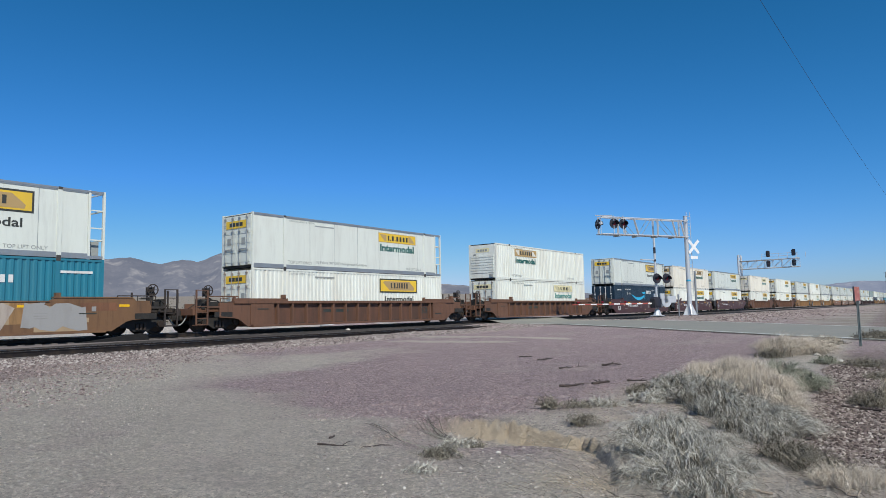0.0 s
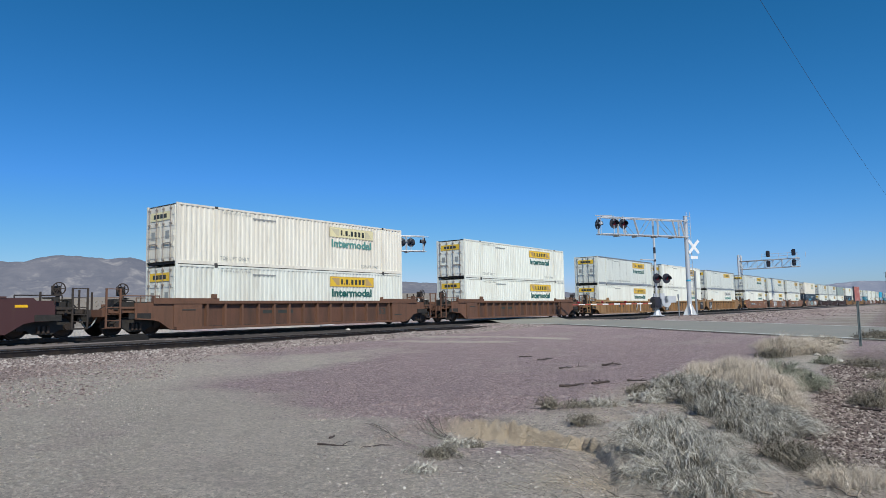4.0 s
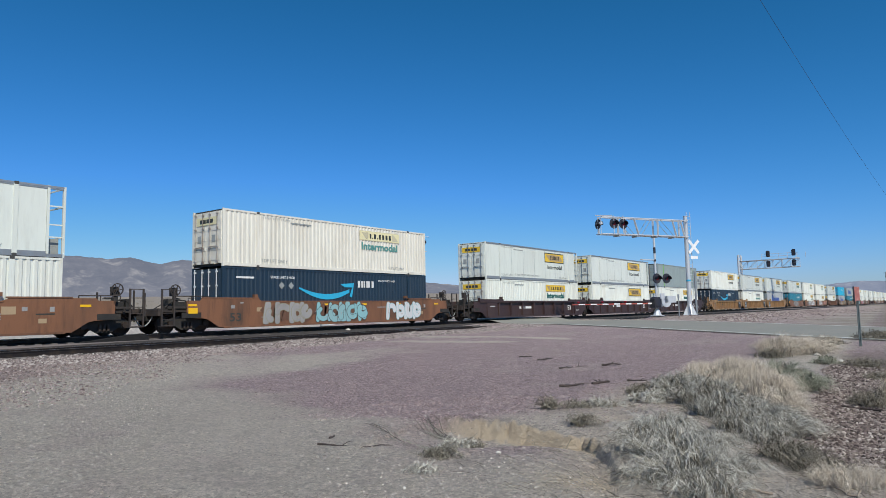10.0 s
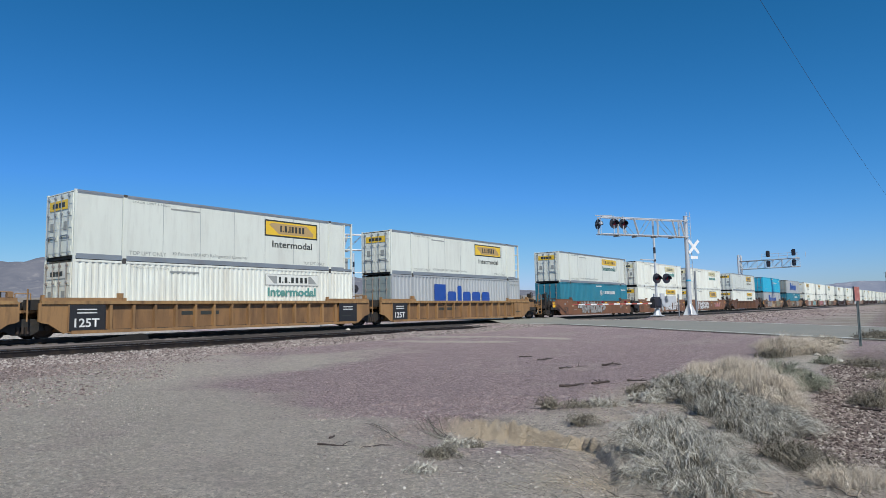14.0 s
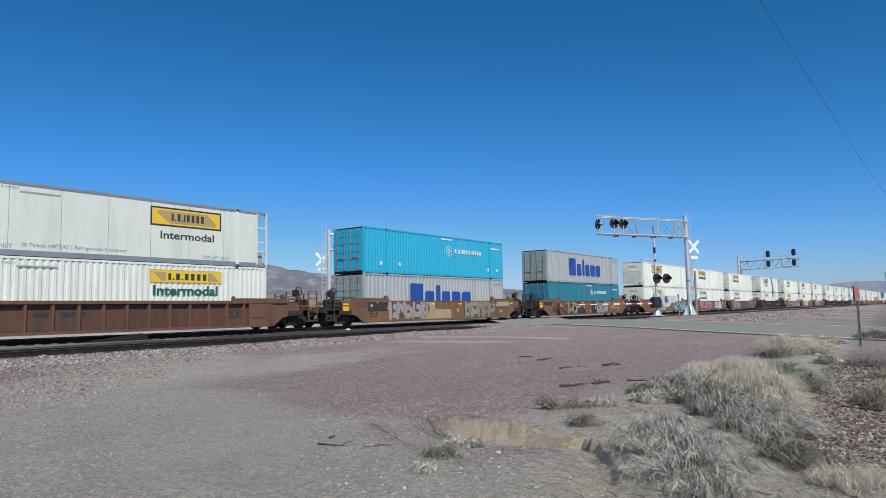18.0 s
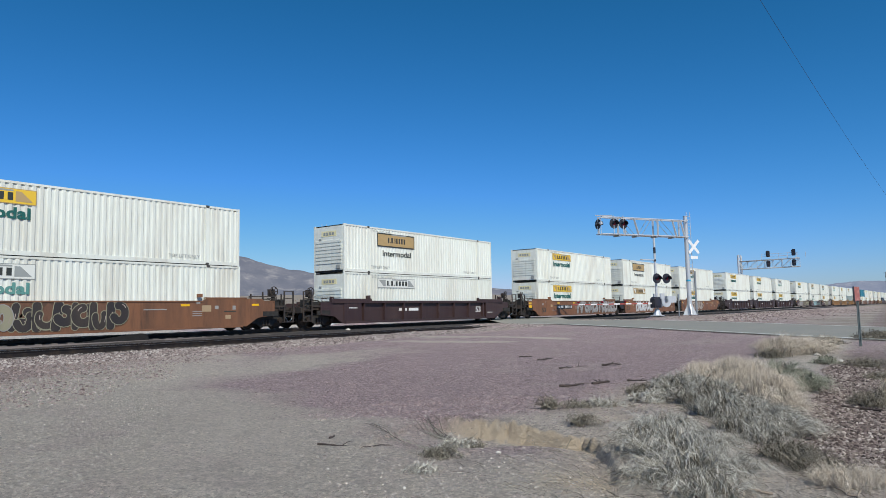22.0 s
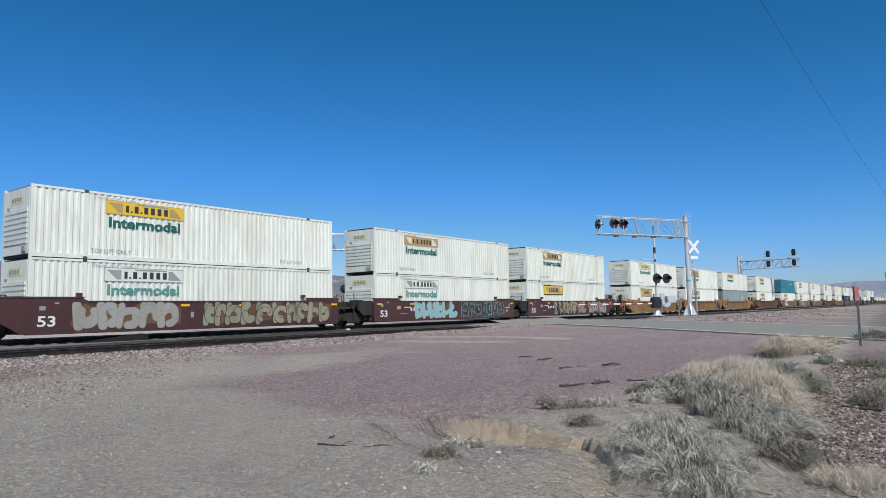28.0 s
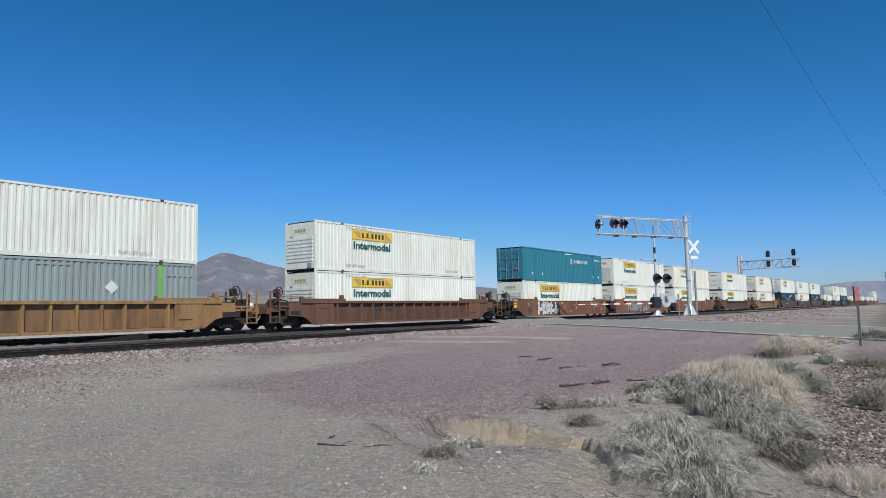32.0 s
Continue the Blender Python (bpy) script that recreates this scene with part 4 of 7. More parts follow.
def hex_container(mat, label, x0, z0, w):
    c = plain_container(mat, label)
    end_doors(c, mat, M_STEELBAR)
    s = Shape()
    r = 0.42 if w > 3.3 else 0.30
    ring(s, x0, z0, r, r, 0.06, 0.004, 6, 90, 450)
    for g in (0, 60, 120):
        a = radians(g)
        s.beam((x0 - math.cos(a) * r * 0.7, 0.004, z0 - math.sin(a) * r * 0.7), (x0 + math.cos(a) * r * 0.7, 0.004, z0 + math.sin(a) * r * 0.7), 0.004, 0.05)
    part("hexagon_mark", s, M_LETTERWHITE, c, "white hexagon mark")
    part("logo_name", letter_blocks([.8, .2, .8, .2, .4, .8, .8, .8, .3, .8, .8, .8, .8], x0 + r + 0.25, z0 - 0.12, w, 0.30, 0.003), M_LETTERWHITE, c)
    part("number_bar", shared("numbar_w", lambda: Shape().box(0, 1.3, 0, 0.004, 0, 0.10).mesh("number_bar")), M_LETTERWHITE, c, at=pose(14.4, 0.004, 2.3))
    part("number_bar", shared("numbar_w", None), M_LETTERWHITE, c, at=pose(8.0, 0.004, 2.62))
    for x in (1.5, 3.3, 13.9, 15.2):
        part("stencil_mark", shared("stmark", lambda: Shape().box(0, 0.22, 0, 0.003, 0, 0.22).mesh("stencil_mark")), M_LETTERWHITE, c, at=pose(x, 0.004, 0.55))
    return c


def grey_container(named=True):
    c = plain_container(M_GREY, "grey steel container with lime green lift posts")
    end_doors(c, M_GREY, M_STEELBAR)
    for xm in (2.13, 14.31):
        part("green_stripe", shared("lime", lambda: Shape().box(-0.10, 0.10, -0.009, -0.004, 0.15, CH - 0.10).mesh("green_stripe")), M_LIME, c, "lime green stripe", at=pose(xm, 0, 0))
    if not named:
        part("placard", shared("grey_disc", lambda: Shape().prism([(12.1, 1.46), (12.4, 1.76), (12.1, 2.06), (11.8, 1.76)], 0.0, 0.006).mesh("placard")), M_LETTERWHITE, c, "white diamond placard")
    else:
        part("logo_name", shared("grey_name", lambda: letter_blocks([.8, .9, .7, .8], 12.0, 2.15, 0.95, 0.36, 0.003).mesh("logo_name")), M_ROYAL, c)
    part("placard", shared("grey_dot", lambda: Shape().cyl((3.1, 0.0, 1.9), (3.1, 0.006, 1.9), 0.2, n=8).mesh("placard")), M_LETTER, c)
    part("number_bar", shared("numbar" + M_LETTER.name, None), M_LETTER, c, at=pose(14.55, 0.004, 2.3))
    part("number_bar", shared("numbar" + M_LETTER.name, None), M_LETTER, c, at=pose(9.0, 0.004, 2.62))
    return c


STYLE_WORDS = {"y": "bright yellow name panel", "b": "black-edged yellow name panel", "p": "faded pale yellow name panel",
               "n": "sunburnt ochre name panel", "w": "bleached white name panel", "o": "black-edged ochre name panel"}
_boxes = {}


def container(code):
    """A container by its code: R reefer, D dry with doors to the west, L dry with its closed front to the west; N, T, B, S, G the coloured ones."""
    whole, code = code, code + ("~" if FAR[0] else "")
    if code in _boxes:
        return copy_thing(_boxes[code], Matrix())
    k, st, flags = whole[0], whole[1:2], whole[2:]
    if k == "R":
        c = reefer_container(st, "x" not in flags, "smooth white refrigerated container with " + STYLE_WORDS[st])
    elif k in "DL":
        tint = "cream" if "c" in flags else "white"
        c = dry_container(st, "x" not in flags, k == "L", "c" if "c" in flags else "", tint + " corrugated steel container with " + STYLE_WORDS[st])
    elif k == "N":
        c = navy_container()
    elif k == "S":
        c = silver_container()
    elif k == "T":
        c = hex_container(M_TEAL, "dark teal corrugated steel container with white hexagon mark", 9.2, 2.0, 3.0)
    elif k == "B":
        c = hex_container(M_BLUE, "bright sky blue corrugated container with white hexagon mark", 8.9, 1.85, 3.5)
    else:
        c = grey_container("x" not in whole)
    _boxes[code] = c
    return c


# ---- the train: well cars ----
M_GRIME = paint("grimy_dark_steel", (0.035, 0.028, 0.025), 0.75, dirt=(0.09, 0.06, 0.045), amount=0.6, scale=2.5, stretch=(1, 1, 1))

def truck_parts(car, x):
    """A two-axle truck under the car at x: side frames, springs, wheels and axles."""
    bol = part("truck", shared("bolster", lambda: Shape().box(-0.22, 0.22, 0.35, 2.25, 0.42, 0.72).box(-0.9, 0.9, 1.1, 1.5, 0.75, 0.95).mesh("truck")), M_BLACK, car, at=pose(x, 0, 0))
    for y in (0.18, 2.30)[:1 if FAR[0] else 2]:
        part("side_frame", shared("sideframe", lambda: Shape().prism(
            [(-1.15, 0.36), (-0.95, 0.30), (-0.62, 0.34), (-0.32, 0.16), (0.32, 0.16), (0.62, 0.34), (0.95, 0.30), (1.15, 0.36), (1.15, 0.58), (0.80, 0.70), (0.35, 0.80), (-0.35, 0.80), (-0.80, 0.70), (-1.15, 0.58)], 0, 0.12).mesh("side_frame")), M_BLACK, bol, at=pose(0, y, 0))
        if y > 1:
            continue
        part("spring_nest", shared("springs", lambda: Shape().cyl((-0.18, -0.02, 0.22), (-0.18, -0.02, 0.5), 0.07, n=8).cyl((0, -0.02, 0.22), (0, -0.02, 0.5), 0.07, n=8).cyl((0.18, -0.02, 0.22), (0.18, -0.02, 0.5), 0.07, n=8).mesh("spring_nest")), M_WHEEL, bol, at=pose(0, y, 0))
    for dx in (-0.89, 0.89):
        part("wheelset", shared("wheelset", wheelset_mesh), M_WHEEL, bol, "worn steel wheels on one axle", at=pose(dx, 0, 0.457))


def wheelset_mesh():
    """Two flanged wheels pressed on one axle with its bearing caps."""
    s = Shape().cyl((0, 0.08, 0), (0, 2.52, 0), 0.085, n=8).cyl((0, 0.06, 0), (0, 0.2, 0), 0.14, n=10)
    prof = [(0.10, 0.02), (0.16, 0.0), (0.36, 0.05), (0.42, 0.0), (0.457, 0.0), (0.457, 0.11), (0.49, 0.14), (0.40, 0.15), (0.16, 0.16)]
    n = 24
    for y0, way in ((0.50, 1), (2.10, -1)):
        k = len(s.v)
        for r, y in prof:
            s.v += [(r * math.cos(2 * math.pi * i / n), y0 + way * y, r * math.sin(2 * math.pi * i / n)) for i in range(n)]
        for j in range(len(prof) - 1):
            s.f += [(k + j * n + i, k + j * n + (i + 1) % n, k + (j + 1) * n + (i + 1) % n, k + (j + 1) * n + i) for i in range(n)]
    return s.mesh("wheelset")


def car_end(car, side, shared_end, mat):
    """Deck, ladder, rails, brake stand and coupling gear at one end; built for the -x end and turned for the other."""
    m = pose(0, 0, 0) if side < 0 else pose(CL, CW, 0, 0, 0, 180)
    near = -0.2 if side < 0 else CW + 0.2          # the camera's side of the car in this end's own space
    inn = 1 if side < 0 else -1
    side_mat = mat
    if mat not in (M_TAN, M_RUST):
        mat = M_GRIME
    reach = -1.72 if shared_end else -3.38

    def deck():
        s = Shape().box(reach, -0.28, 0.3, 2.3, 1.02, 1.14).box(reach, -0.3, 0.95, 1.65, 0.55, 1.02).prism([(-0.46, 0.25), (-0.24, 0.25), (-0.24, 1.5), (-0.34, 1.5)], -0.02, 2.62)
        if not shared_end:
            s.box(reach - 0.08, reach + 0.14, -0.16, 2.76, 0.82, 1.12)
            for y in (0.1, 2.4):
                s.box(reach, -0.3, y, y + 0.1, 0.98, 1.16)
            for x in (-2.6, -1.8, -1.0):
                s.box(x, x + 0.1, 0.0, 2.6, 0.92, 1.08)
        return s.mesh("end_platform")
    part("end_platform", shared(("plat", mat.name, shared_end), deck), mat, car, at=m)
    form = "ribbed" if side_mat in (M_TAN, M_RUST) or car.get("ribbed") else "smooth"
    if shared_end and form == "smooth":
        part("end_box", shared("endbox", lambda: Shape().prism([(-1.55, 0.95), (-1.15, 0.62), (-0.30, 0.62), (-0.30, 1.46), (-1.55, 1.46)], -0.12, 0.02).mesh("end_box")), M_BLACKPAINT, car, "black end box", at=m)
    elif shared_end or form == "ribbed":
        far = -1.3 if shared_end else -2.05

        def sheet():
            pts = [(-0.32, 0.20), (-0.05, 0.20), (-0.05, 1.40), (far, 1.40), (far, 0.72), (max(far, -1.2), 0.66), (-0.92, 0.60)]
            s = Shape().prism(pts, -0.17, -0.12).prism(pts, CW + 0.12, CW + 0.17)
            for (xa, za), (xb, zb) in zip(pts[4:], pts[5:] + pts[:1]):
                s.beam((xa, -0.17, za), (xb, -0.17, zb), 0.10, 0.05)
            return s.box(far, far + 0.10, -0.22, -0.17, 0.72, 1.40).mesh("end_sheet")
        part("end_sheet", shared(("esheet", side_mat.name, shared_end), sheet), side_mat, car, at=m)
    if shared_end:
        part("hand_rail", shared(("short_rail", mat.name), lambda: Shape().tube([(-1.55, near, 0.7), (-1.55, near, 1.95)], 0.03).tube([(-1.2, near + 0.5 * inn, 1.1), (-1.2, near + 0.5 * inn, 1.85), (-0.6, near + 0.5 * inn, 1.85), (-0.6, near + 0.5 * inn, 1.1)], 0.022).mesh("hand_rail")), mat, car, at=m)
        part("pivot_casting", shared("pivot", lambda: Shape().cyl((-1.72, 1.3, 0.7), (-1.72, 1.3, 1.25), 0.38, n=12).box(-1.72, -0.4, 1.0, 1.6, 0.7, 1.0).mesh("pivot_casting")), M_BLACK, car, at=m)
        part("air_tank", shared("airtank", lambda: Shape().box(-1.5, -0.85, 0.15, 0.7, 1.14, 1.55).cyl((-1.5, 0.9, 1.32), (-0.9, 0.9, 1.32), 0.14, n=10).tube([(-1.6, 1.6, 1.2), (-1.1, 1.7, 1.5), (-0.5, 1.7, 1.3)], 0.03).mesh("air_tank")), M_BLACK, car, at=m)
        return

    def ladder():
        s = Shape()
        for x in (-3.30, -2.70):
            s.box(x - 0.035, x + 0.035, near - 0.03, near + 0.03, 0.34, 2.02)
        for z in (0.36, 0.64, 0.92, 1.20, 1.60, 1.98):
            s.box(-3.30, -2.70, near - 0.02, near + 0.02, z, z + 0.035)
        return s.box(-3.34, -2.66, min(near, near + 0.25 * inn), max(near, near + 0.25 * inn), 0.33, 0.36).box(-2.7, -2.05, near - 0.02, near + 0.04, 1.16, 1.24).mesh("ladder")
    part("ladder", shared(("ladder", mat.name, side), ladder), mat, car, at=m)

    def rails():
        y = near + 0.35 * inn
        s = Shape().tube([(-2.45, y, 1.1), (-2.45, y, 1.72), (-0.7, y, 1.72), (-0.7, y, 1.4)], 0.025).tube([(-1.6, y, 1.1), (-1.6, y, 1.72)], 0.022)
        return s.tube([(-2.0, near, 1.35), (-2.0, near, 1.62), (-1.55, near, 1.62)], 0.02).mesh("hand_rail")
    part("hand_rail", shared(("rail", mat.name, side), rails), mat, car, at=m)
    for k, (x, off, z1) in enumerate(((-3.25, 2.5, 2.05), (-2.6, 2.7, 1.95))):
        part("tall_post", shared(("tall", k, side), lambda: Shape().box(x - 0.035, x + 0.035, near + off * inn - 0.03, near + off * inn + 0.03, 0.9, z1).mesh("tall_post")), M_GRIME, car, at=m)
    part("coupler", shared("coupler", lambda: Shape().box(-3.62, -2.9, 1.15, 1.45, 0.72, 0.95).box(-3.78, -3.45, 1.05, 1.55, 0.68, 1.0).box(-3.5, -3.36, 0.8, 1.8, 0.62, 1.04).mesh("coupler")), M_BLACK, car, at=m)

    def hose():
        y = near + 0.75 * inn
        pts = [(-3.3 - 0.42 * u, y + 0.05 * inn * u, 0.86 - 0.50 * math.sin(1.57 * u) ** 0.8) for u in (0, 0.12, 0.3, 0.5, 0.75, 1.0)]
        return Shape().limb(pts, [0.03] * 6, 6).mesh("air_hose")
    part("air_hose", shared(("hose", side), hose), M_LETTER, car, "grey rubber brake hose", at=m)

    def gear():
        a, b = near + 0.25 * inn, near + 0.8 * inn
        y0, y1 = min(a, b), max(a, b)
        s = Shape().box(-2.55, -1.95, y0, y1, 1.14, 1.46).cyl((-1.85, (a + b) / 2, 1.30), (-1.25, (a + b) / 2, 1.30), 0.17, n=12).box(-1.15, -0.75, y0, y1, 1.14, 1.40)
        s.box(-2.85, -2.65, y0, y1, 1.12, 1.58).tube([(-3.0, a, 1.2), (-2.6, a, 1.55), (-2.0, a, 1.5), (-1.6, a, 1.2), (-0.9, a, 1.25)], 0.03)
        s.tube([(-3.2, b, 1.15), (-2.9, b, 1.32), (-2.3, b, 1.6), (-1.9, b, 1.6)], 0.025).box(-2.2, -2.0, y1, y1 + 0.15, 1.46, 1.66)
        return s.box(-2.3, -1.3, near + 0.02 * inn - 0.03, near + 0.02 * inn + 0.03, 0.70, 0.95).mesh("brake_gear")
    part("brake_gear", shared(("brakegear", side), gear), M_BLACK, car, at=m)

    def stand():
        y = near + 0.55 * inn
        w = Shape().box(-2.42, -2.30, y - 0.06, y + 0.06, 1.1, 2.0).box(-2.50, -2.20, min(y, y + 0.22 * inn), max(y, y + 0.22 * inn), 1.72, 2.12)
        yy = y - 0.10 * inn
        for e in (0.0, 0.03):
            ring(w, -2.36, 2.0, 0.27, 0.27, 0.045, yy + e, 18)
        for g in (0, 60, 120):
            a = radians(g)
            w.beam((-2.36 - 0.25 * math.cos(a), yy + 0.015, 2.0 - 0.25 * math.sin(a)), (-2.36 + 0.25 * math.cos(a), yy + 0.015, 2.0 + 0.25 * math.sin(a)), 0.03, 0.03)
        return w.mesh("brake_stand")
    part("brake_stand", shared(("brakestand", side), stand), M_GRIME, car, "upright brake wheel on its gear box", at=m)


def ribbon(s, pts, width, y, z0, z1):
    """A flat band of paint along a bent line."""
    k = len(s.v)
    for i, (x, z) in enumerate(pts):
        (xa, za), (xb, zb) = pts[max(0, i - 1)], pts[min(len(pts) - 1, i + 1)]
        n = math.hypot(xb - xa, zb - za) or 1.0
        nx, nz = -(zb - za) / n * width / 2, (xb - xa) / n * width / 2
        s.v += [(x + nx, y, min(max(z + nz, z0), z1)), (x - nx, y, min(max(z - nz, z0), z1))]
    s.f += [(k + 2 * i, k + 2 * i + 1, k + 2 * i + 3, k + 2 * i + 2) for i in range(len(pts) - 1)]


def blot(s, x, z, r, y, z0, z1):
    """A round dab of paint."""
    k = len(s.v)
    s.v += [(x + r * math.cos(radians(g)), y, min(max(z + r * math.sin(radians(g)), z0), z1)) for g in range(0, 360, 36)]
    s.f.append(tuple(range(k, k + 10)))


def graffiti(car, seed, x0, x1, z0, z1, fill, line, y):
    """A sprayed piece: fat round-ended strokes with dark edges over a thin mist of paint, highlights on top."""
    rng = random.Random(seed)
    cloud, edge, body, shine = Shape(), Shape(), Shape(), Shape()
    ribbon(cloud, [(x0 + (x1 - x0) * i / 20, (z0 + z1) / 2 + rng.uniform(-0.16, 0.16)) for i in range(21)], (z1 - z0) * 0.7, y, z0, z1)
    x, k, cz = x0, 0, (z0 + z1) / 2
    while x < x1 - 0.3:
        w, h = rng.uniform(0.7, 1.15), (z1 - z0) * rng.uniform(0.88, 1.0)
        strokes = []
        lean = rng.uniform(-0.14, 0.14)
        strokes.append([(x + w * 0.18 + lean * (i / 5 - 0.5), cz - h * 0.40 + h * 0.80 * i / 5) for i in range(6)])
        for j in range(rng.choice((1, 2, 2))):
            g0, g1 = rng.uniform(0, 6.28), rng.choice((-1, 1)) * rng.uniform(2.0, 4.4)
            ax, az = w * rng.uniform(0.25, 0.40), h * rng.uniform(0.20, 0.36)
            ox, oz = x + w * 0.55, cz + rng.uniform(-0.1, 0.1) * h
            strokes.append([(ox + math.cos(g0 + g1 * i / 11) * ax, oz + math.sin(g0 + g1 * i / 11) * az) for i in range(12)])
        for pts in strokes:
            t = rng.uniform(0.24, 0.38)
            for s, wide, lift_y in ((edge, t + 0.06, 0.001), (body, t, 0.0016)):
                yy = y - lift_y - 0.0011 * k
                ribbon(s, pts, wide, yy, z0, z1)
                for p in (pts[0], pts[-1]):
                    blot(s, p[0], p[1], wide / 2, yy - 0.0001, z0, z1)
            ribbon(shine, [(a + t * 0.18, b + t * 0.2) for a, b in pts[1:4]], 0.03, y - 0.0021 - 0.0011 * k, z0, z1)
            k = (k + 1) % 24
        x += w * rng.uniform(0.80, 0.98)
    for name, s, mat in (("spray_ground", cloud, M_RUST if line is not M_TAGWHITE else M_TAGGREY), ("spray_edge", edge, line), ("spray_fill", body, fill), ("spray_shine", shine, M_TAGBEIGE)):
        if s.f:
            ob = part(name, s, mat, car)
            ob["own"] = 1


def patches(car, seed, y):
    """Panels repainted in other browns."""
    rng = random.Random(seed)
    x = -1.2
    while x < CL + 0.4:
        w = rng.uniform(0.7, 2.4)
        z0, z1 = rng.choice(((0.28, 1.42), (0.28, 0.9), (0.85, 1.42), (0.6, 1.42)))
        if x < 0 or x + w > CL:
            z0, z1 = 1.08, 1.42
        mat = rng.choice((M_BROWN, M_RUST, M_TAN, M_TAN, M_CARTAN, M_GRIME, None))
        if mat:
            ob = part("paint_patch", Shape().box(x, x + w, y, y + 0.003, z0, z1), mat, car)
            ob["own"] = 1
        x += w


_cars = {}


def well_car(body, place, tags=()):
    """body: ribbed or smooth and its paint; place: single, first, middle or last of an articulated set."""
    form, mat, label = body
    key = (form, mat.name, place, FAR[0], tags)
    if key in _cars:
        car = copy_thing(_cars[key], Matrix())
        for ob in [o for o in car.children if o.get("own")]:
            bpy.data.objects.remove(ob)
        return car
    car = thing("well_car", label, "railway wagon", "well cars of the train")
    lsh, rsh = place in ("middle", "last"), place in ("first", "middle")
    if form == "ribbed":
        car["ribbed"] = 1
    if form == "ribbed":
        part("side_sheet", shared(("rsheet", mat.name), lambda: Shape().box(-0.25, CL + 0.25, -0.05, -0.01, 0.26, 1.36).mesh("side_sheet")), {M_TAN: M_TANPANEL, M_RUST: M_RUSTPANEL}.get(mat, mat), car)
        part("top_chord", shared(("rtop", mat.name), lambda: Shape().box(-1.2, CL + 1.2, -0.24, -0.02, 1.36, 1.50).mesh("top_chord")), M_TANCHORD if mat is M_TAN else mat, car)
        part("bottom_chord", shared(("rbot", mat.name), lambda: Shape().box(-0.05, CL + 0.05, -0.22, -0.02, 0.16, 0.29).mesh("bottom_chord")), mat, car)
        bays = 7 if mat is M_DARKMAROON else 13
        for k in range(0 if FAR[0] else bays + 1):
            x = 1.55 + k * (CL - 3.1) / bays
            part("side_post", shared(("rpost", mat.name), lambda: Shape().prism([(-0.08, -0.05), (-0.05, -0.21), (0.05, -0.21), (0.08, -0.05)], 0.29, 1.36, "z").mesh("side_post")), mat, car, at=pose(x, 0, 0))
        for x0 in (-0.2, CL - 1.25):
            part("end_panel", shared(("rpanel", mat.name, x0), lambda: Shape().box(x0, x0 + 1.45, -0.212, -0.05, 0.29, 1.36).mesh("end_panel")), mat, car)
        for x0, x1 in ((-1.2, 2.2), (CL - 2.2, CL + 1.2)):
            part("raised_ledge", shared(("ledge", mat.name, x0), lambda: Shape().box(x0, x1, -0.20, -0.02, 1.50, 1.62).box(x0 + 0.02, x0 + 0.1, -0.2, -0.02, 1.62, 1.72).box(x1 - 0.35, x1 - 0.15, -0.22, -0.02, 1.62, 1.82).mesh("raised_ledge")), mat, car)
        ys = -0.215
    else:
        def side():
            east = [(CL + 0.28, 0.24), (CL + 0.28, 1.60)] if rsh else [(CL + 0.3, 0.22), (CL + 0.92, 0.60), (CL + 1.2, 0.67), (CL + 2.05, 0.70), (CL + 2.05, 1.50), (CL + 1.35, 1.50), (CL + 1.25, 1.60)]
            west = [(-0.28, 1.60), (-0.28, 0.24)] if lsh else [(-1.25, 1.60), (-1.35, 1.50), (-2.05, 1.50), (-2.05, 0.70), (-1.2, 0.67), (-0.92, 0.60), (-0.3, 0.22)]
            return Shape().prism(east + [(CL - 2.0, 1.60), (CL - 2.25, 1.48), (2.25, 1.48), (2.0, 1.60)] + west, -0.20, -0.15).mesh("side_sheet")
        part("side_sheet", shared(("ssheet", mat.name, lsh, rsh), side), mat, car)
        part("top_chord", shared(("stop", mat.name), lambda: Shape().box(2.2, CL - 2.2, -0.225, -0.02, 1.44, 1.50).mesh("top_chord")), mat, car)
        part("bottom_chord", shared(("sbot", mat.name), lambda: Shape().box(-0.05, CL + 0.05, -0.215, -0.02, 0.18, 0.26).mesh("bottom_chord")), mat, car)
        for x0, x1 in ((-0.3 if lsh else -1.2, 2.05), (CL - 2.05, CL + (0.3 if rsh else 1.2))):
            part("raised_ledge", shared(("sledge", mat.name, x0), lambda: Shape().box(x0, x1, -0.22, -0.02, 1.60, 1.66).box((x0 + x1) / 2 + 1.45 * (1 if x0 < 0 else -1) - 0.1, (x0 + x1) / 2 + 1.45 * (1 if x0 < 0 else -1) + 0.1, -0.2, -0.02, 1.66, 1.82).mesh("raised_ledge")), mat, car)
        for x in (0.0 if lsh else -1.98, 3.2, 6.4, 9.6, 12.8, CL - (0.3 if rsh else -0.6)):
            part("reflector", shared("reflector", lambda: Shape().box(0, 0.45, -0.007, -0.001, 0, 0.10).mesh("reflector")), M_REFLECT, car, at=pose(x, -0.20, 1.24))
        for x, z, w in ((1.9, 0.95, 0.35), (8.2, 0.42, 0.28), (13.9, 0.98, 0.5), (15.2, 0.62, 0.3)) if not FAR[0] else ():
            part("label_plate", shared(("labelplate", w), lambda: Shape().box(0, w, -0.005, 0, 0, w * 0.6).mesh("label_plate")), M_CARTAN if mat is not M_MAROON else M_LETTER, car, at=pose(x, -0.20, z))
        ys = -0.205
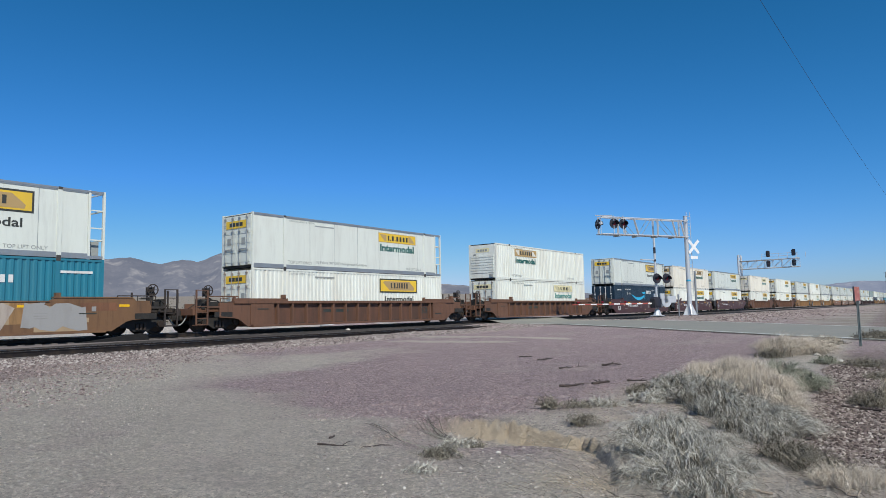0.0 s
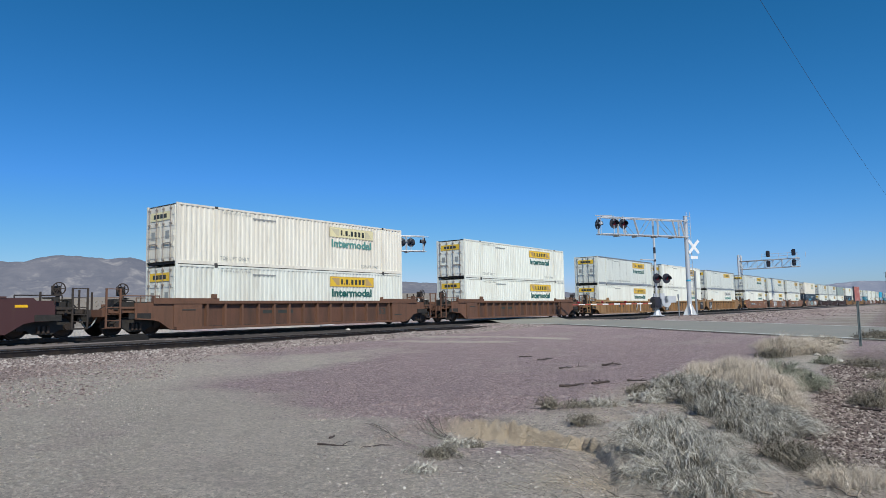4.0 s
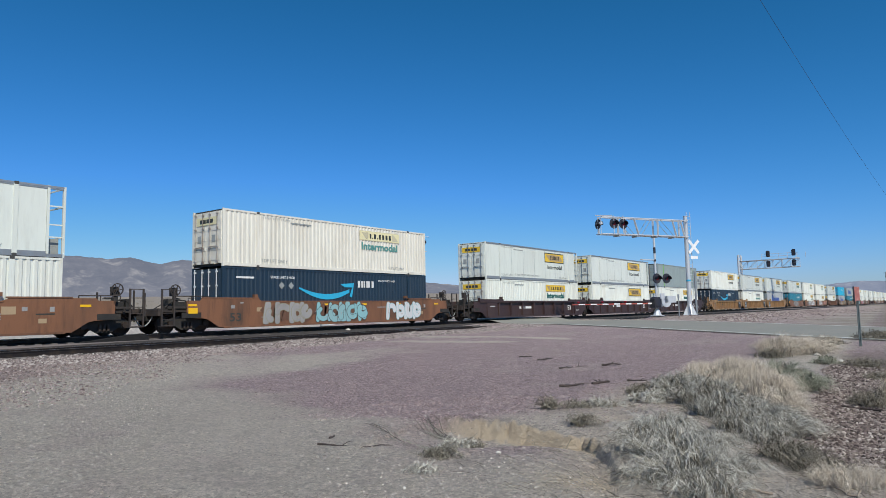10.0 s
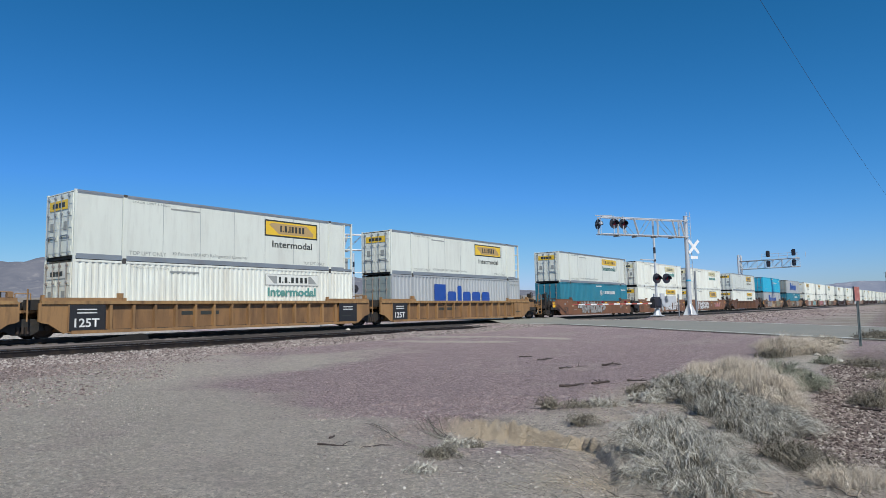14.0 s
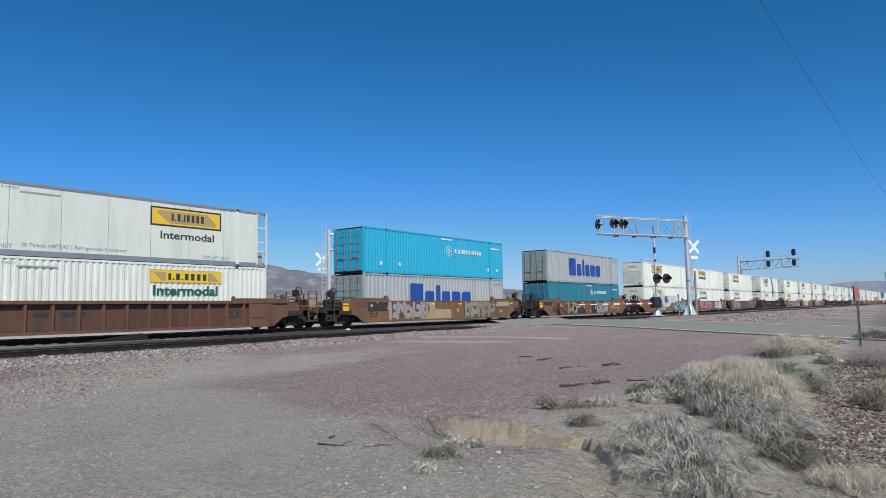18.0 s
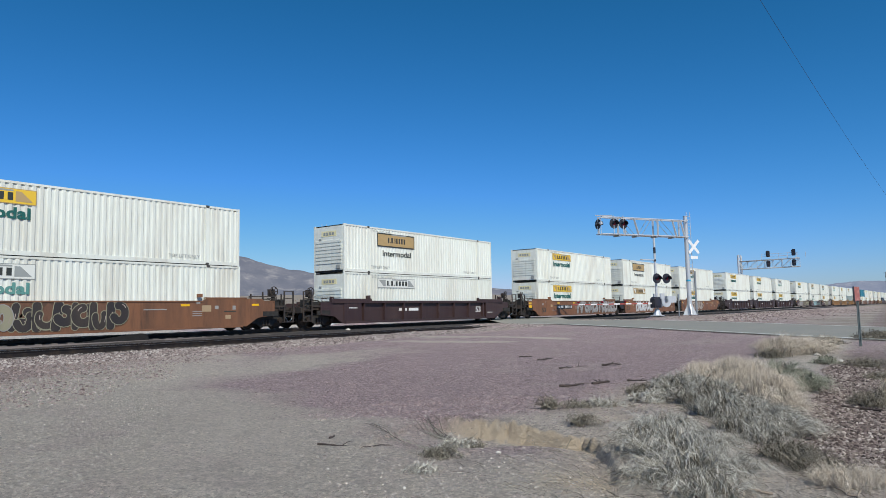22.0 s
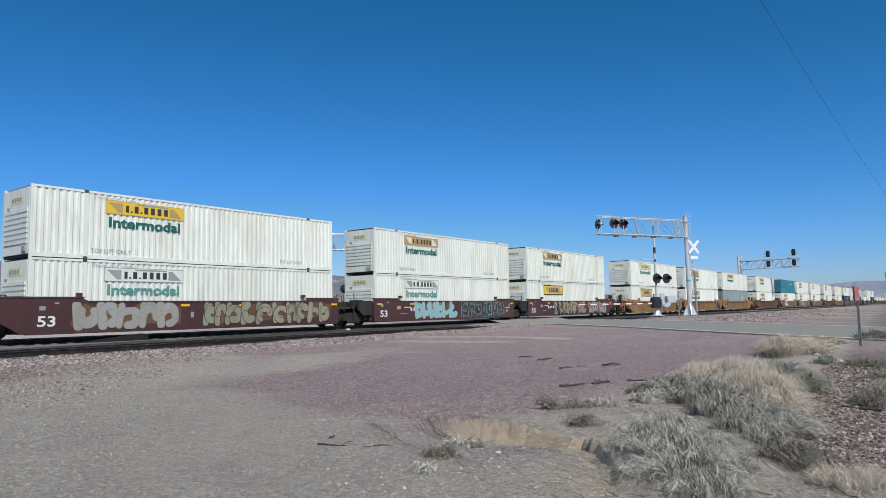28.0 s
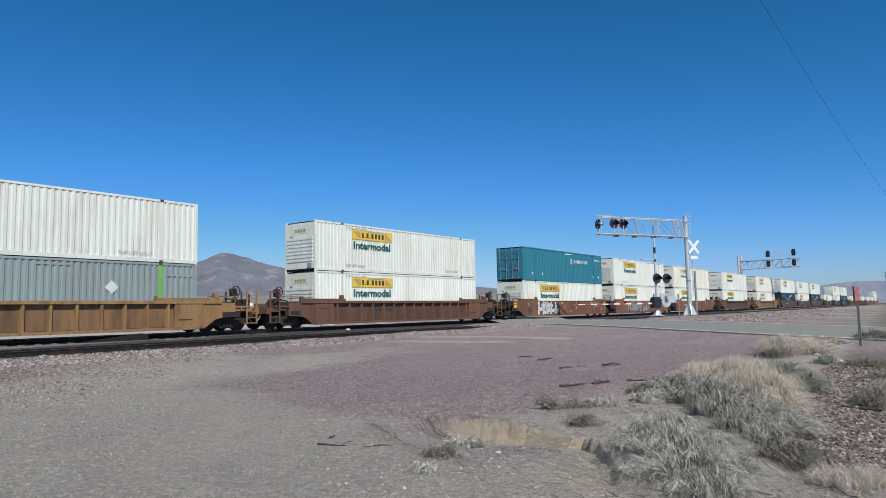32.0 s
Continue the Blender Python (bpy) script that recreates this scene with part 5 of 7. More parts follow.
    part("side_sheet", shared(("fsheet", mat.name), lambda: Shape().box(-1.2, CL + 1.2, CW + 0.09, CW + 0.2, 1.3, 1.5).box(-0.1, CL + 0.1, CW + 0.09, CW + 0.14, 0.2, 1.3).mesh("side_sheet")), mat, car)
    part("well_floor", shared("wellfloor", lambda: wellfloor()), M_BLACK, car)
    car_end(car, -1, lsh, mat)
    car_end(car, 1, rsh, mat)
    truck_parts(car, -1.70 if lsh else -1.78)
    if not rsh:
        truck_parts(car, CL + 1.78)
    dark = mat in (M_MAROON, M_DARKMAROON)
    ink = M_LETTERWHITE if dark else M_INK
    if "black" in tags:
        for x in ([-0.15] if lsh else []) + ([CL - 1.3] if rsh else []):
            part("black_panel", shared("blackpanel", lambda: Shape().box(0, 1.45, -0.004, 0, 0.30, 1.34).mesh("black_panel")), M_BLACKPAINT, car, "black stencil panel", at=pose(x, ys, 0))
            for k in range(2):
                part("stencil_line", shared("stline", lambda: Shape().box(0, 0.8, 0, 0.003, 0, 0.045).mesh("stencil_line")), M_LETTERWHITE, car, at=pose(x + 0.3, ys - 0.008, 0.98 + k * 0.14))
        if lsh:
            lettering("125T", 0.05, 0.42, 1.0, 0.36, ys - 0.007, M_LETTERWHITE, car, 0.02)
    if "black" not in tags or not lsh:
        lettering("53", 0.28 if form == "smooth" else CL - 2.42, 0.48 if form == "smooth" else 0.66, 0.68, 0.42, ys - 0.001 if form == "smooth" else -0.056, ink, car, 0.02)
    if form == "smooth":
        if not dark:
            part("number_panel", shared("nopanel", lambda: Shape().box(3.05, 6.2, 0, 0.003, 0.76, 1.12).mesh("number_panel")), M_BLACKPAINT, car, "black stencil panel", at=pose(0, ys - 0.004, 0))
        part("number_bar", shared("carno_a", lambda: letter_blocks([.8, .8, .8, .8], 3.2, 0.83, 1.15, 0.22, 0, 0.2).mesh("number_bar")), M_LETTERWHITE, car, at=pose(0, ys - 0.009, 0))
        part("number_bar", shared("carno_b", lambda: letter_blocks([.7] * 6, 4.65, 0.83, 1.4, 0.22, 0, 0.2).mesh("number_bar")), M_LETTERWHITE, car, at=pose(0, ys - 0.009, 0))
        if not lsh and not dark:
            part("yellow_plate", shared("yplate", lambda: Shape().box(-1.98, -1.5, 0, 0.004, 0.90, 1.16).mesh("yellow_plate")), M_REFLECT, car, "faded yellow plate", at=pose(0, ys - 0.006, 0))
    else:
        part("number_bar", shared(("carno", ink.name), lambda: Shape().box(0, 0.8, 0, 0.003, 0.03, 0.21).box(1.0, 2.0, 0, 0.003, 0.03, 0.21).mesh("number_bar")), ink, car, at=pose(4.9, -0.055, 0.82))
    for x, z in () if FAR[0] else ((2.6 if form == "smooth" else 0.2, 1.05), (15.1, 0.95 if form == "smooth" else 0.6)):
        part("stencil_line", shared(("stline2", ink.name), lambda: Shape().box(0, 0.7, 0, 0.003, 0, 0.05).mesh("stencil_line")), ink, car, at=pose(x, ys - 0.005, z))
    if form == "smooth" and not FAR[0]:
        for x, z, w, h in ((0.35, 1.12, 0.22, 0.16), (0.9, 1.36, 0.18, 0.07), (2.2, 0.64, 0.7, 0.04), (6.9, 0.72, 0.16, 0.26), (9.4, 0.70, 0.24, 0.26), (11.0, 1.08, 1.1, 0.05), (13.6, 1.36, 0.2, 0.07), (13.4, 0.98, 0.5, 0.04), (13.4, 0.88, 0.5, 0.04), (13.4, 0.78, 0.5, 0.04), (14.6, 1.1, 0.2, 0.16), (15.6, 1.06, 0.18, 0.2)):
            part("stencil_mark", shared(("smark", w, h), lambda: Shape().box(0, w, 0, 0.003, 0, h).mesh("stencil_mark")), M_LETTERWHITE if dark else M_TAGGREY, car, at=pose(x, ys - 0.005, z))
    _cars[key] = car
    return car


def wellfloor():
    s = Shape()
    for k in range(12):
        x = 0.2 + k * 1.42
        s.box(x, x + 0.25, -0.1, CW + 0.1, 0.18, 0.30)
    return s.box(0, CL, -0.1, 0.25, 0.17, 0.31).box(0, CL, CW - 0.25, CW + 0.1, 0.17, 0.31).mesh("well_floor")


M_OCHRECAR = paint("car_ochre_paint", (0.20, 0.105, 0.05), 0.62, dirt=(0.08, 0.045, 0.03), amount=0.8, scale=0.6, streak=0.60)
TAN = ("ribbed", M_TAN, "tan ribbed steel well car with grimy posts, on rails")
RUSTY = ("ribbed", M_RUST, "rusty brown ribbed steel well car, on rails")
MARIB = ("ribbed", M_DARKMAROON, "dark maroon ribbed steel well car, on rails")
BROWN = ("smooth", M_BROWN, "faded brown smooth-sided steel well car, on rails")
MAROON = ("smooth", M_MAROON, "dark maroon smooth-sided steel well car, on rails")
PATCH = ("smooth", M_OCHRECAR, "patched tan and brown smooth-sided steel well car, on rails")

# every unit: place of the containers' west end along the track at 0 s, car, its place in the set, upper and lower container
UNITS = [
    (-1.97, PATCH, "single", "Rb", "T"), (21.77, RUSTY, "single", "Ry", "Db"), (45.21, RUSTY, "single", "Ln", "Dp"),
    (68.85, MAROON, "first", "Rb", "N"), (88.49, MAROON, "middle", "Dnc", "Dy"), (108.05, MAROON, "last", "Ry", "Dy"),
    (131.57, RUSTY, "single", "Dpc", "Dy"), (154.93, RUSTY, "single", "Dy", "Dy"),
    (178.77, TAN, "first", "Ry", "Dy"), (198.35, TAN, "middle", "Db", "Dp"), (217.83, TAN, "last", "Ryx", "Dw"),
    (241.43, BROWN, "first", "Ry", "Dp"), (261.0, BROWN, "middle", "Ry", "Dy"), (280.5, BROWN, "last", "Rb", "Dp"),
    (304.13, BROWN, "single", "Dpc", "N"),
    (327.79, MARIB, "first", "Rb", "Dy"), (347.25, MARIB, "middle", "Rb", "Dbx"), (366.75, MARIB, "last", "G", "Dy"),
    (390.28, TAN, "first", "Db", "N"), (409.69, TAN, "middle", "Rb", "Dw"), (429.41, TAN, "last", "Rb", "S"),
    (452.97, BROWN, "first", "Ry", "T"), (472.45, BROWN, "middle", "Dp", "Dy"), (491.97, BROWN, "last", "Dp", "Dbx"),
    (515.51, RUSTY, "single", "Rb", "Dy"), (539.01, PATCH, "single", "B", "S"), (562.74, PATCH, "single", "S", "T"),
    (586.56, BROWN, "first", "Lb", "Lp"), (605.78, BROWN, "middle", "Ly", "Lw"), (625.43, BROWN, "last", "Ly", "Lw"),
    (648.92, MARIB, "single", "Lo", "Lwx"),
    (672.47, BROWN, "first", "Ly", "Ly"), (691.95, BROWN, "middle", "Lo", "Lnx"), (711.58, BROWN, "last", "Ln", "Ly"),
    (735.29, MARIB, "first", "Ly", "Ly"), (754.48, MARIB, "middle", "Ly", "Ly"), (774.57, MARIB, "last", "Lw", "Ly"),
    (798.25, MAROON, "first", "Ly", "Lw"), (817.99, MAROON, "middle", "Ln", "Lw"), (837.05, MAROON, "last", "Ln", "Lbx"),
    (860.56, TAN, "first", "Lp", "Lbx"), (880.29, TAN, "middle", "Lb", "Ln"), (899.71, TAN, "last", "Ly", "Gx"),
    (923.34, RUSTY, "single", "Ly", "Ly"),
    (946.68, BROWN, "first", "T", "Ly"), (966.0, BROWN, "middle", "Ly", "Ly"), (985.9, BROWN, "last", "Lpc", "Ly"),
    (1009.6, RUSTY, "single", "Ly", "Ly"), (1033.4, TAN, "single", "Lpc", "Lpc"),
    (1057.0, MAROON, "first", "Ly", "N"), (1076.6, MAROON, "middle", "Lp", "Ly"), (1096.1, MAROON, "last", "Ly", "N"),
    (1119.7, MARIB, "first", "", "Ly"), (1139.2, MARIB, "middle", "Ly", "Ly"), (1158.8, MARIB, "last", "Lp", "N"),
    (1182.4, RUSTY, "first", "", "Ly"), (1201.9, RUSTY, "middle", "", "Lp"), (1221.5, RUSTY, "last", "", "Lpc"),
    (1245.1, BROWN, "first", "", "Ly"), (1264.6, BROWN, "middle", "", "Ly"), (1284.2, BROWN, "last", "Ly", "Ly"),
]
# sprayed pieces: unit number, seed, from, to along the car, fill, outline
TAGS = [(8, 3, 11.2, 12.0, M_TAGWHITE, M_ROYAL), (8, 31, 9.6, 10.4, M_TAGGREY, M_INK),
        (12, 5, 3.0, 5.6, M_TAGWHITE, M_TAGLINE), (12, 6, 11.0, 14.0, M_TAGGREY, M_TAGLINE),
        (13, 7, 8.2, 10.2, M_BROWN, M_TAGWHITE), (14, 8, 2.4, 5.8, M_TAGGREY, M_TAGOLIVE), (14, 9, 5.9, 9.6, M_TAGTEAL, M_TAGLINE), (14, 10, 11.8, 15.2, M_TAGWHITE, M_TAGTEAL),
        (21, 11, 4.0, 8.6, M_TAGGREY, M_TAGLINE), (22, 12, 4.6, 8.0, M_TAGWHITE, M_TAGTEAL), (22, 13, 8.6, 13.6, M_TAGWHITE, M_TAGLINE), (23, 14, 2.9, 8.0, M_TAGWHITE, M_TAGLINE)]
TAGS += [(25, 16, 2.0, 6.0, M_TAGGREY, M_BROWN), (25, 17, 10.4, 14.2, M_TAGOLIVE, M_TAGLINE), (26, 18, 3.4, 5.4, M_TAGOLIVE, M_TAGLINE), (26, 19, 9.8, 12.8, M_TAGGREY, M_TAGOLIVE),
        (27, 20, 3.0, 6.4, M_TAGGREY, M_TAGWHITE), (27, 21, 10.0, 14.4, M_TAGTEAL, M_TAGLINE), (28, 22, 2.3, 7.6, M_TAGPINK, M_TAGLINE), (28, 23, 9.8, 14.0, M_TAGWHITE, M_TAGLINE),
        (29, 24, 1.2, 5.6, M_TAGOLIVE, M_TAGGREY), (29, 25, 5.7, 9.8, M_TAGLINE, M_TAGOLIVE), (31, 26, 7.2, 16.2, M_TAGGREY, M_TAGLINE),
        (32, 27, 2.9, 8.6, M_TAGWHITE, M_TAGGREY), (33, 28, 2.6, 8.8, M_TAGBEIGE, M_TAGLINE),
        (37, 29, 1.6, 6.4, M_TAGGREY, M_TAGOLIVE), (37, 30, 7.6, 15.8, M_TAGOLIVE, M_TAGLINE), (38, 32, 3.7, 8.0, M_TAGTEAL, M_TAGGREY), (38, 33, 9.0, 15.0, M_TAGLINE, M_TAGTEAL),
        (39, 34, 4.4, 11.0, M_TAGOLIVE, M_TAGLINE), (39, 35, 11.6, 15.2, M_TAGGREY, M_TAGLINE), (44, 36, 2.0, 6.0, M_TAGWHITE, M_TAGLINE), (45, 37, 3.0, 9.0, M_TAGGREY, M_TAGLINE)]

moving = []
rng_load = random.Random(5)
for num, (start, body, place, upper, lower) in enumerate(UNITS):
    FAR[0] = num > 45
    car = well_car(body, place, ("black",) if body is TAN else ())
    moving.append((car, start, NEAR_Y, 0.0))
    if body is PATCH:
        patches(car, num, -0.2045)
    if num == 0:
        rng_smear = random.Random(6)
        for x0, x1, mat in ((8.6, 10.6, M_TAGGREY), (10.2, 12.5, M_TAGBEIGE), (13.0, 15.4, M_TAGGREY)):
            smear = Shape()
            ribbon(smear, [(x0 + (x1 - x0) * i / 9, 0.86 + rng_smear.uniform(-0.13, 0.13)) for i in range(10)], 0.95, -0.2085, 0.28, 1.42)
            part("painted_over_patch", smear, mat, car, "grey paint rolled over old writing")["own"] = 1
    if num == 11:
        for words, x, z, w in (("CHRIST", 9.2, 0.88, 1.5), ("IS KING", 9.2, 0.50, 1.6)):
            lettering(words, x, z, w, 0.26, -0.208, M_TAGGREY, car, -0.012, "spray_words")["own"] = 1
    if num == 23:
        lettering("ABLE", 11.6, 0.62, 2.6, 0.62, -0.209, M_TAGPINK, car, 0.05, "spray_words")["own"] = 1
    for tag in TAGS:
        if tag[0] == num:
            graffiti(car, tag[1], tag[2], tag[3], 0.29, 1.45, tag[4], tag[5], -0.216 if body[0] == "smooth" else -0.054)
    for code, z in ((lower, 0.32), (upper, 3.22)):
        if code:
            moving.append((container(code), start + rng_load.uniform(-0.03, 0.03), NEAR_Y, z))


def train_run(t):
    """How far the train has gone west at t seconds."""
    return 28.578 * t - 17.255 * (t / 32.0) ** 2


def motions():
    for ob, x, y, z in moving:
        walk(ob, [(t, pose(x - train_run(t), y, z)) for t in (0.0, 0.1, 4.0, 8.0, 12.0, 16.0, 20.0, 24.0, 28.0, 31.9, 32.0)])



# ---- the level crossing ----
def lift(x, y):
    return float(ground_z(x, y))


def flasher(parent, x, y, z, yaw, size=1.0):
    """A crossing light: round black backing, hood and dark red lens; faces along yaw (degrees, 0 is -y)."""
    at = pose(x, y, z, 0, 0, yaw) @ Matrix.Diagonal((size, size, size, 1))
    head = part("light_head", shared("flash_disc", lambda: Shape().cyl((0, -0.02, 0), (0, 0.02, 0), 0.42, n=24).cyl((0, 0.02, 0), (0, 0.20, 0), 0.17, 0.12, n=16).mesh("light_head")), M_SIGBLACK, parent, at=at)
    def hood():
        s = Shape()
        n = 12
        for i in range(n + 1):
            g = radians(-20 + 220 * i / n)
            for yy, r in ((-0.02, 0.22), (-0.36, 0.24)):
                s.v.append((math.cos(g) * r, yy, math.sin(g) * r))
        s.f = [(2 * i, 2 * i + 1, 2 * i + 3, 2 * i + 2) for i in range(n)]
        return s.mesh("hood")
    part("hood", shared("flash_hood", hood), M_SIGBLACK, head)
    part("lens", shared("flash_lens", lambda: Shape().cyl((0, -0.035, 0), (0, -0.02, 0), 0.15, 0.16, n=16).mesh("lens")), M_LENS, head, "dark red lens")


def crossbuck(parent, x, y, z, yaw):
    at = pose(x, y, z, 0, 0, yaw)
    for k, g in enumerate((45, -45)):
        b = part("crossbuck_blade", Shape().box(-0.78, 0.78, -0.02 - 0.012 * k, -0.01 - 0.012 * k, -0.13, 0.13), M_SIGWHITE, parent, "white crossbuck blade", at=at @ pose(0, 0, 0, 0, g, 0))
    part("count_sign", Shape().box(-0.40, 0.40, -0.03, -0.02, -1.06, -0.80), M_SIGWHITE, parent, at=at)


ACROSS = Vector((-ROAD_D[1], ROAD_D[0], 0))     # from the east side of the road towards the west
ALONG = Vector((ROAD_D[0], ROAD_D[1], 0))
FACE = -29.6                                    # turn of things that face along the road, towards the camera


def cantilever_signal():
    base = Vector((59.3, 17.8, lift(59.3, 17.8) - 0.20))
    t = thing("cantilever_crossing_signal", "galvanised cantilever crossing signal with truss arm beside the road", "crossing signal", at=pose(*base))
    part("mast", Shape().cyl((0, 0, 0.25), (0, 0, 8.75), 0.20, 0.17, n=16).cyl((0, 0, 8.75), (0, 0, 8.8), 0.19, n=16), M_GALV, t, smooth=False)
    foot = Shape().box(-0.45, 0.45, -0.45, 0.45, 0.0, 0.06)
    for g in range(0, 360, 90):
        a = radians(g + 30)
        d, p = Vector((math.cos(a), math.sin(a), 0)), Vector((-math.sin(a), math.cos(a), 0)) * 0.03
        k = len(foot.v)
        for off in (-p, p):
            foot.v += [tuple(d * 0.15 + off + Vector((0, 0, 0.06))), tuple(d * 0.55 + off + Vector((0, 0, 0.06))), tuple(d * 0.48 + off + Vector((0, 0, 0.25))), tuple(d * 0.18 + off + Vector((0, 0, 0.95)))]
        foot.f += [(k, k + 1, k + 2, k + 3), (k + 7, k + 6, k + 5, k + 4)] + [(k + i, k + 4 + i, k + 4 + (i + 1) % 4, k + (i + 1) % 4) for i in range(4)]
    part("foot_plate", foot, M_GALV, t, at=pose(0, 0, 0.2))
    out, side = ACROSS, ALONG
    L = 9.1
    zt, zb = 8.35, 6.95
    for k, (e, z) in enumerate(((-0.3, zt), (0.3, zt), (-0.3, zb), (0.3, zb))):
        part("arm_chord", Shape().cyl(tuple(side * e + Vector((0, 0, z))), tuple(out * L + side * e + Vector((0, 0, z + 0.02))), 0.05, n=8), M_GALV, t)
    for e, struts in ((-0.3, ((0.45, 0.4), (1.35, 0.4), (3.35, 0.0), (5.4, 0.45), (7.5, 0.0))), (0.3, ((0.5, 0.0), (3.35, 0.0), (6.3, 0.0), (9.0, 0.0)))):
        for u, lean in struts:
            part("arm_strut", Shape().beam(tuple(out * u + side * e + Vector((0, 0, zb))), tuple(out * (u + lean) + side * e + Vector((0, 0, zt))), 0.13, 0.13), M_GALV, t)
        for u0, u1 in ((1.6, 3.1), (5.1, 4.0), (5.8, 7.3)):
            part("arm_brace", Shape().cyl(tuple(out * u0 + side * e + Vector((0, 0, zb))), tuple(out * u1 + side * e + Vector((0, 0, zt))), 0.022, n=6), M_RAIL_GREY, t)
    part("walkway", Shape().beam(tuple(out * 0.2 + Vector((0, 0, zb - 0.04))), tuple(out * (L + 0.2) + Vector((0, 0, zb - 0.02))), 0.62, 0.05), M_GALV, t, "grated walkway")
    for u in (1.6, 3.5, 5.5, 7.4):
        part("walkway_clamp", Shape().box(-0.35, 0.35, -0.1, 0.1, -0.16, -0.06), M_RAIL_GREY, t, at=Matrix.Translation(out * u + Vector((0, 0, zb))) @ pose(0, 0, 0, 0, 0, FACE + 90))
    part("end_rail", Shape().cyl(tuple(out * (L + 0.1) + side * -0.3 + Vector((0, 0, zb))), tuple(out * (L + 0.1) + side * -0.3 + Vector((0, 0, zt + 0.15))), 0.025, n=6).cyl(tuple(out * (L - 0.9) + side * -0.5 + Vector((0, 0, zt + 0.12))), tuple(out * (L + 0.8) + side * -0.5 + Vector((0, 0, zt + 0.05))), 0.03, n=6), M_GALV, t)
    for u in (7.05, 8.0):
        c = out * u + side * -0.42 + Vector((0, 0, 7.82))
        part("light_bracket", Shape().cyl(tuple(c + Vector((0, 0, -0.75))), tuple(c + Vector((0, 0, 0.65))), 0.035, n=8), M_GALV, t)
        flasher(t, c.x, c.y, c.z, FACE)
    for u in (9.05,):
        c = out * u + side * 0.3 + Vector((0, 0, 7.82))
        flasher(t, c.x, c.y, c.z, FACE + 85)
    c = out * 9.25 + side * -0.45 + Vector((0, 0, 7.82))
    part("junction_box", Shape().cyl(tuple(c), tuple(c + side * 0.2), 0.11, n=16), M_GALV, t)
    crossbuck(t, -0.45 * ACROSS.x, -0.45 * ACROSS.y - 0.25, 6.1, FACE)
    lad = Shape()
    for e in (0.28, 0.68):
        p = ACROSS * -e + ALONG * 0.15
        lad.cyl((p.x, p.y, 1.8), (p.x, p.y, 9.2), 0.025, n=6)
    for k in range(24):
        a, b = ACROSS * -0.28 + ALONG * 0.15, ACROSS * -0.68 + ALONG * 0.15
        lad.cyl((a.x, a.y, 1.9 + 0.3 * k), (b.x, b.y, 1.9 + 0.3 * k), 0.015, n=5)
    part("ladder", lad, M_GALV, t)
    part("cable_pipe", Shape().cyl((-ACROSS.x * 0.75, -ACROSS.y * 0.75, 0.0), (-ACROSS.x * 0.75, -ACROSS.y * 0.75, 4.0), 0.09, n=10), M_RAIL_GREY, t)
    part("blue_tape", Shape().cyl((0, 0, 3.1), (0, 0, 3.25), 0.205, n=16), M_SWOOSH, t, "faded blue band round the mast")
    return t


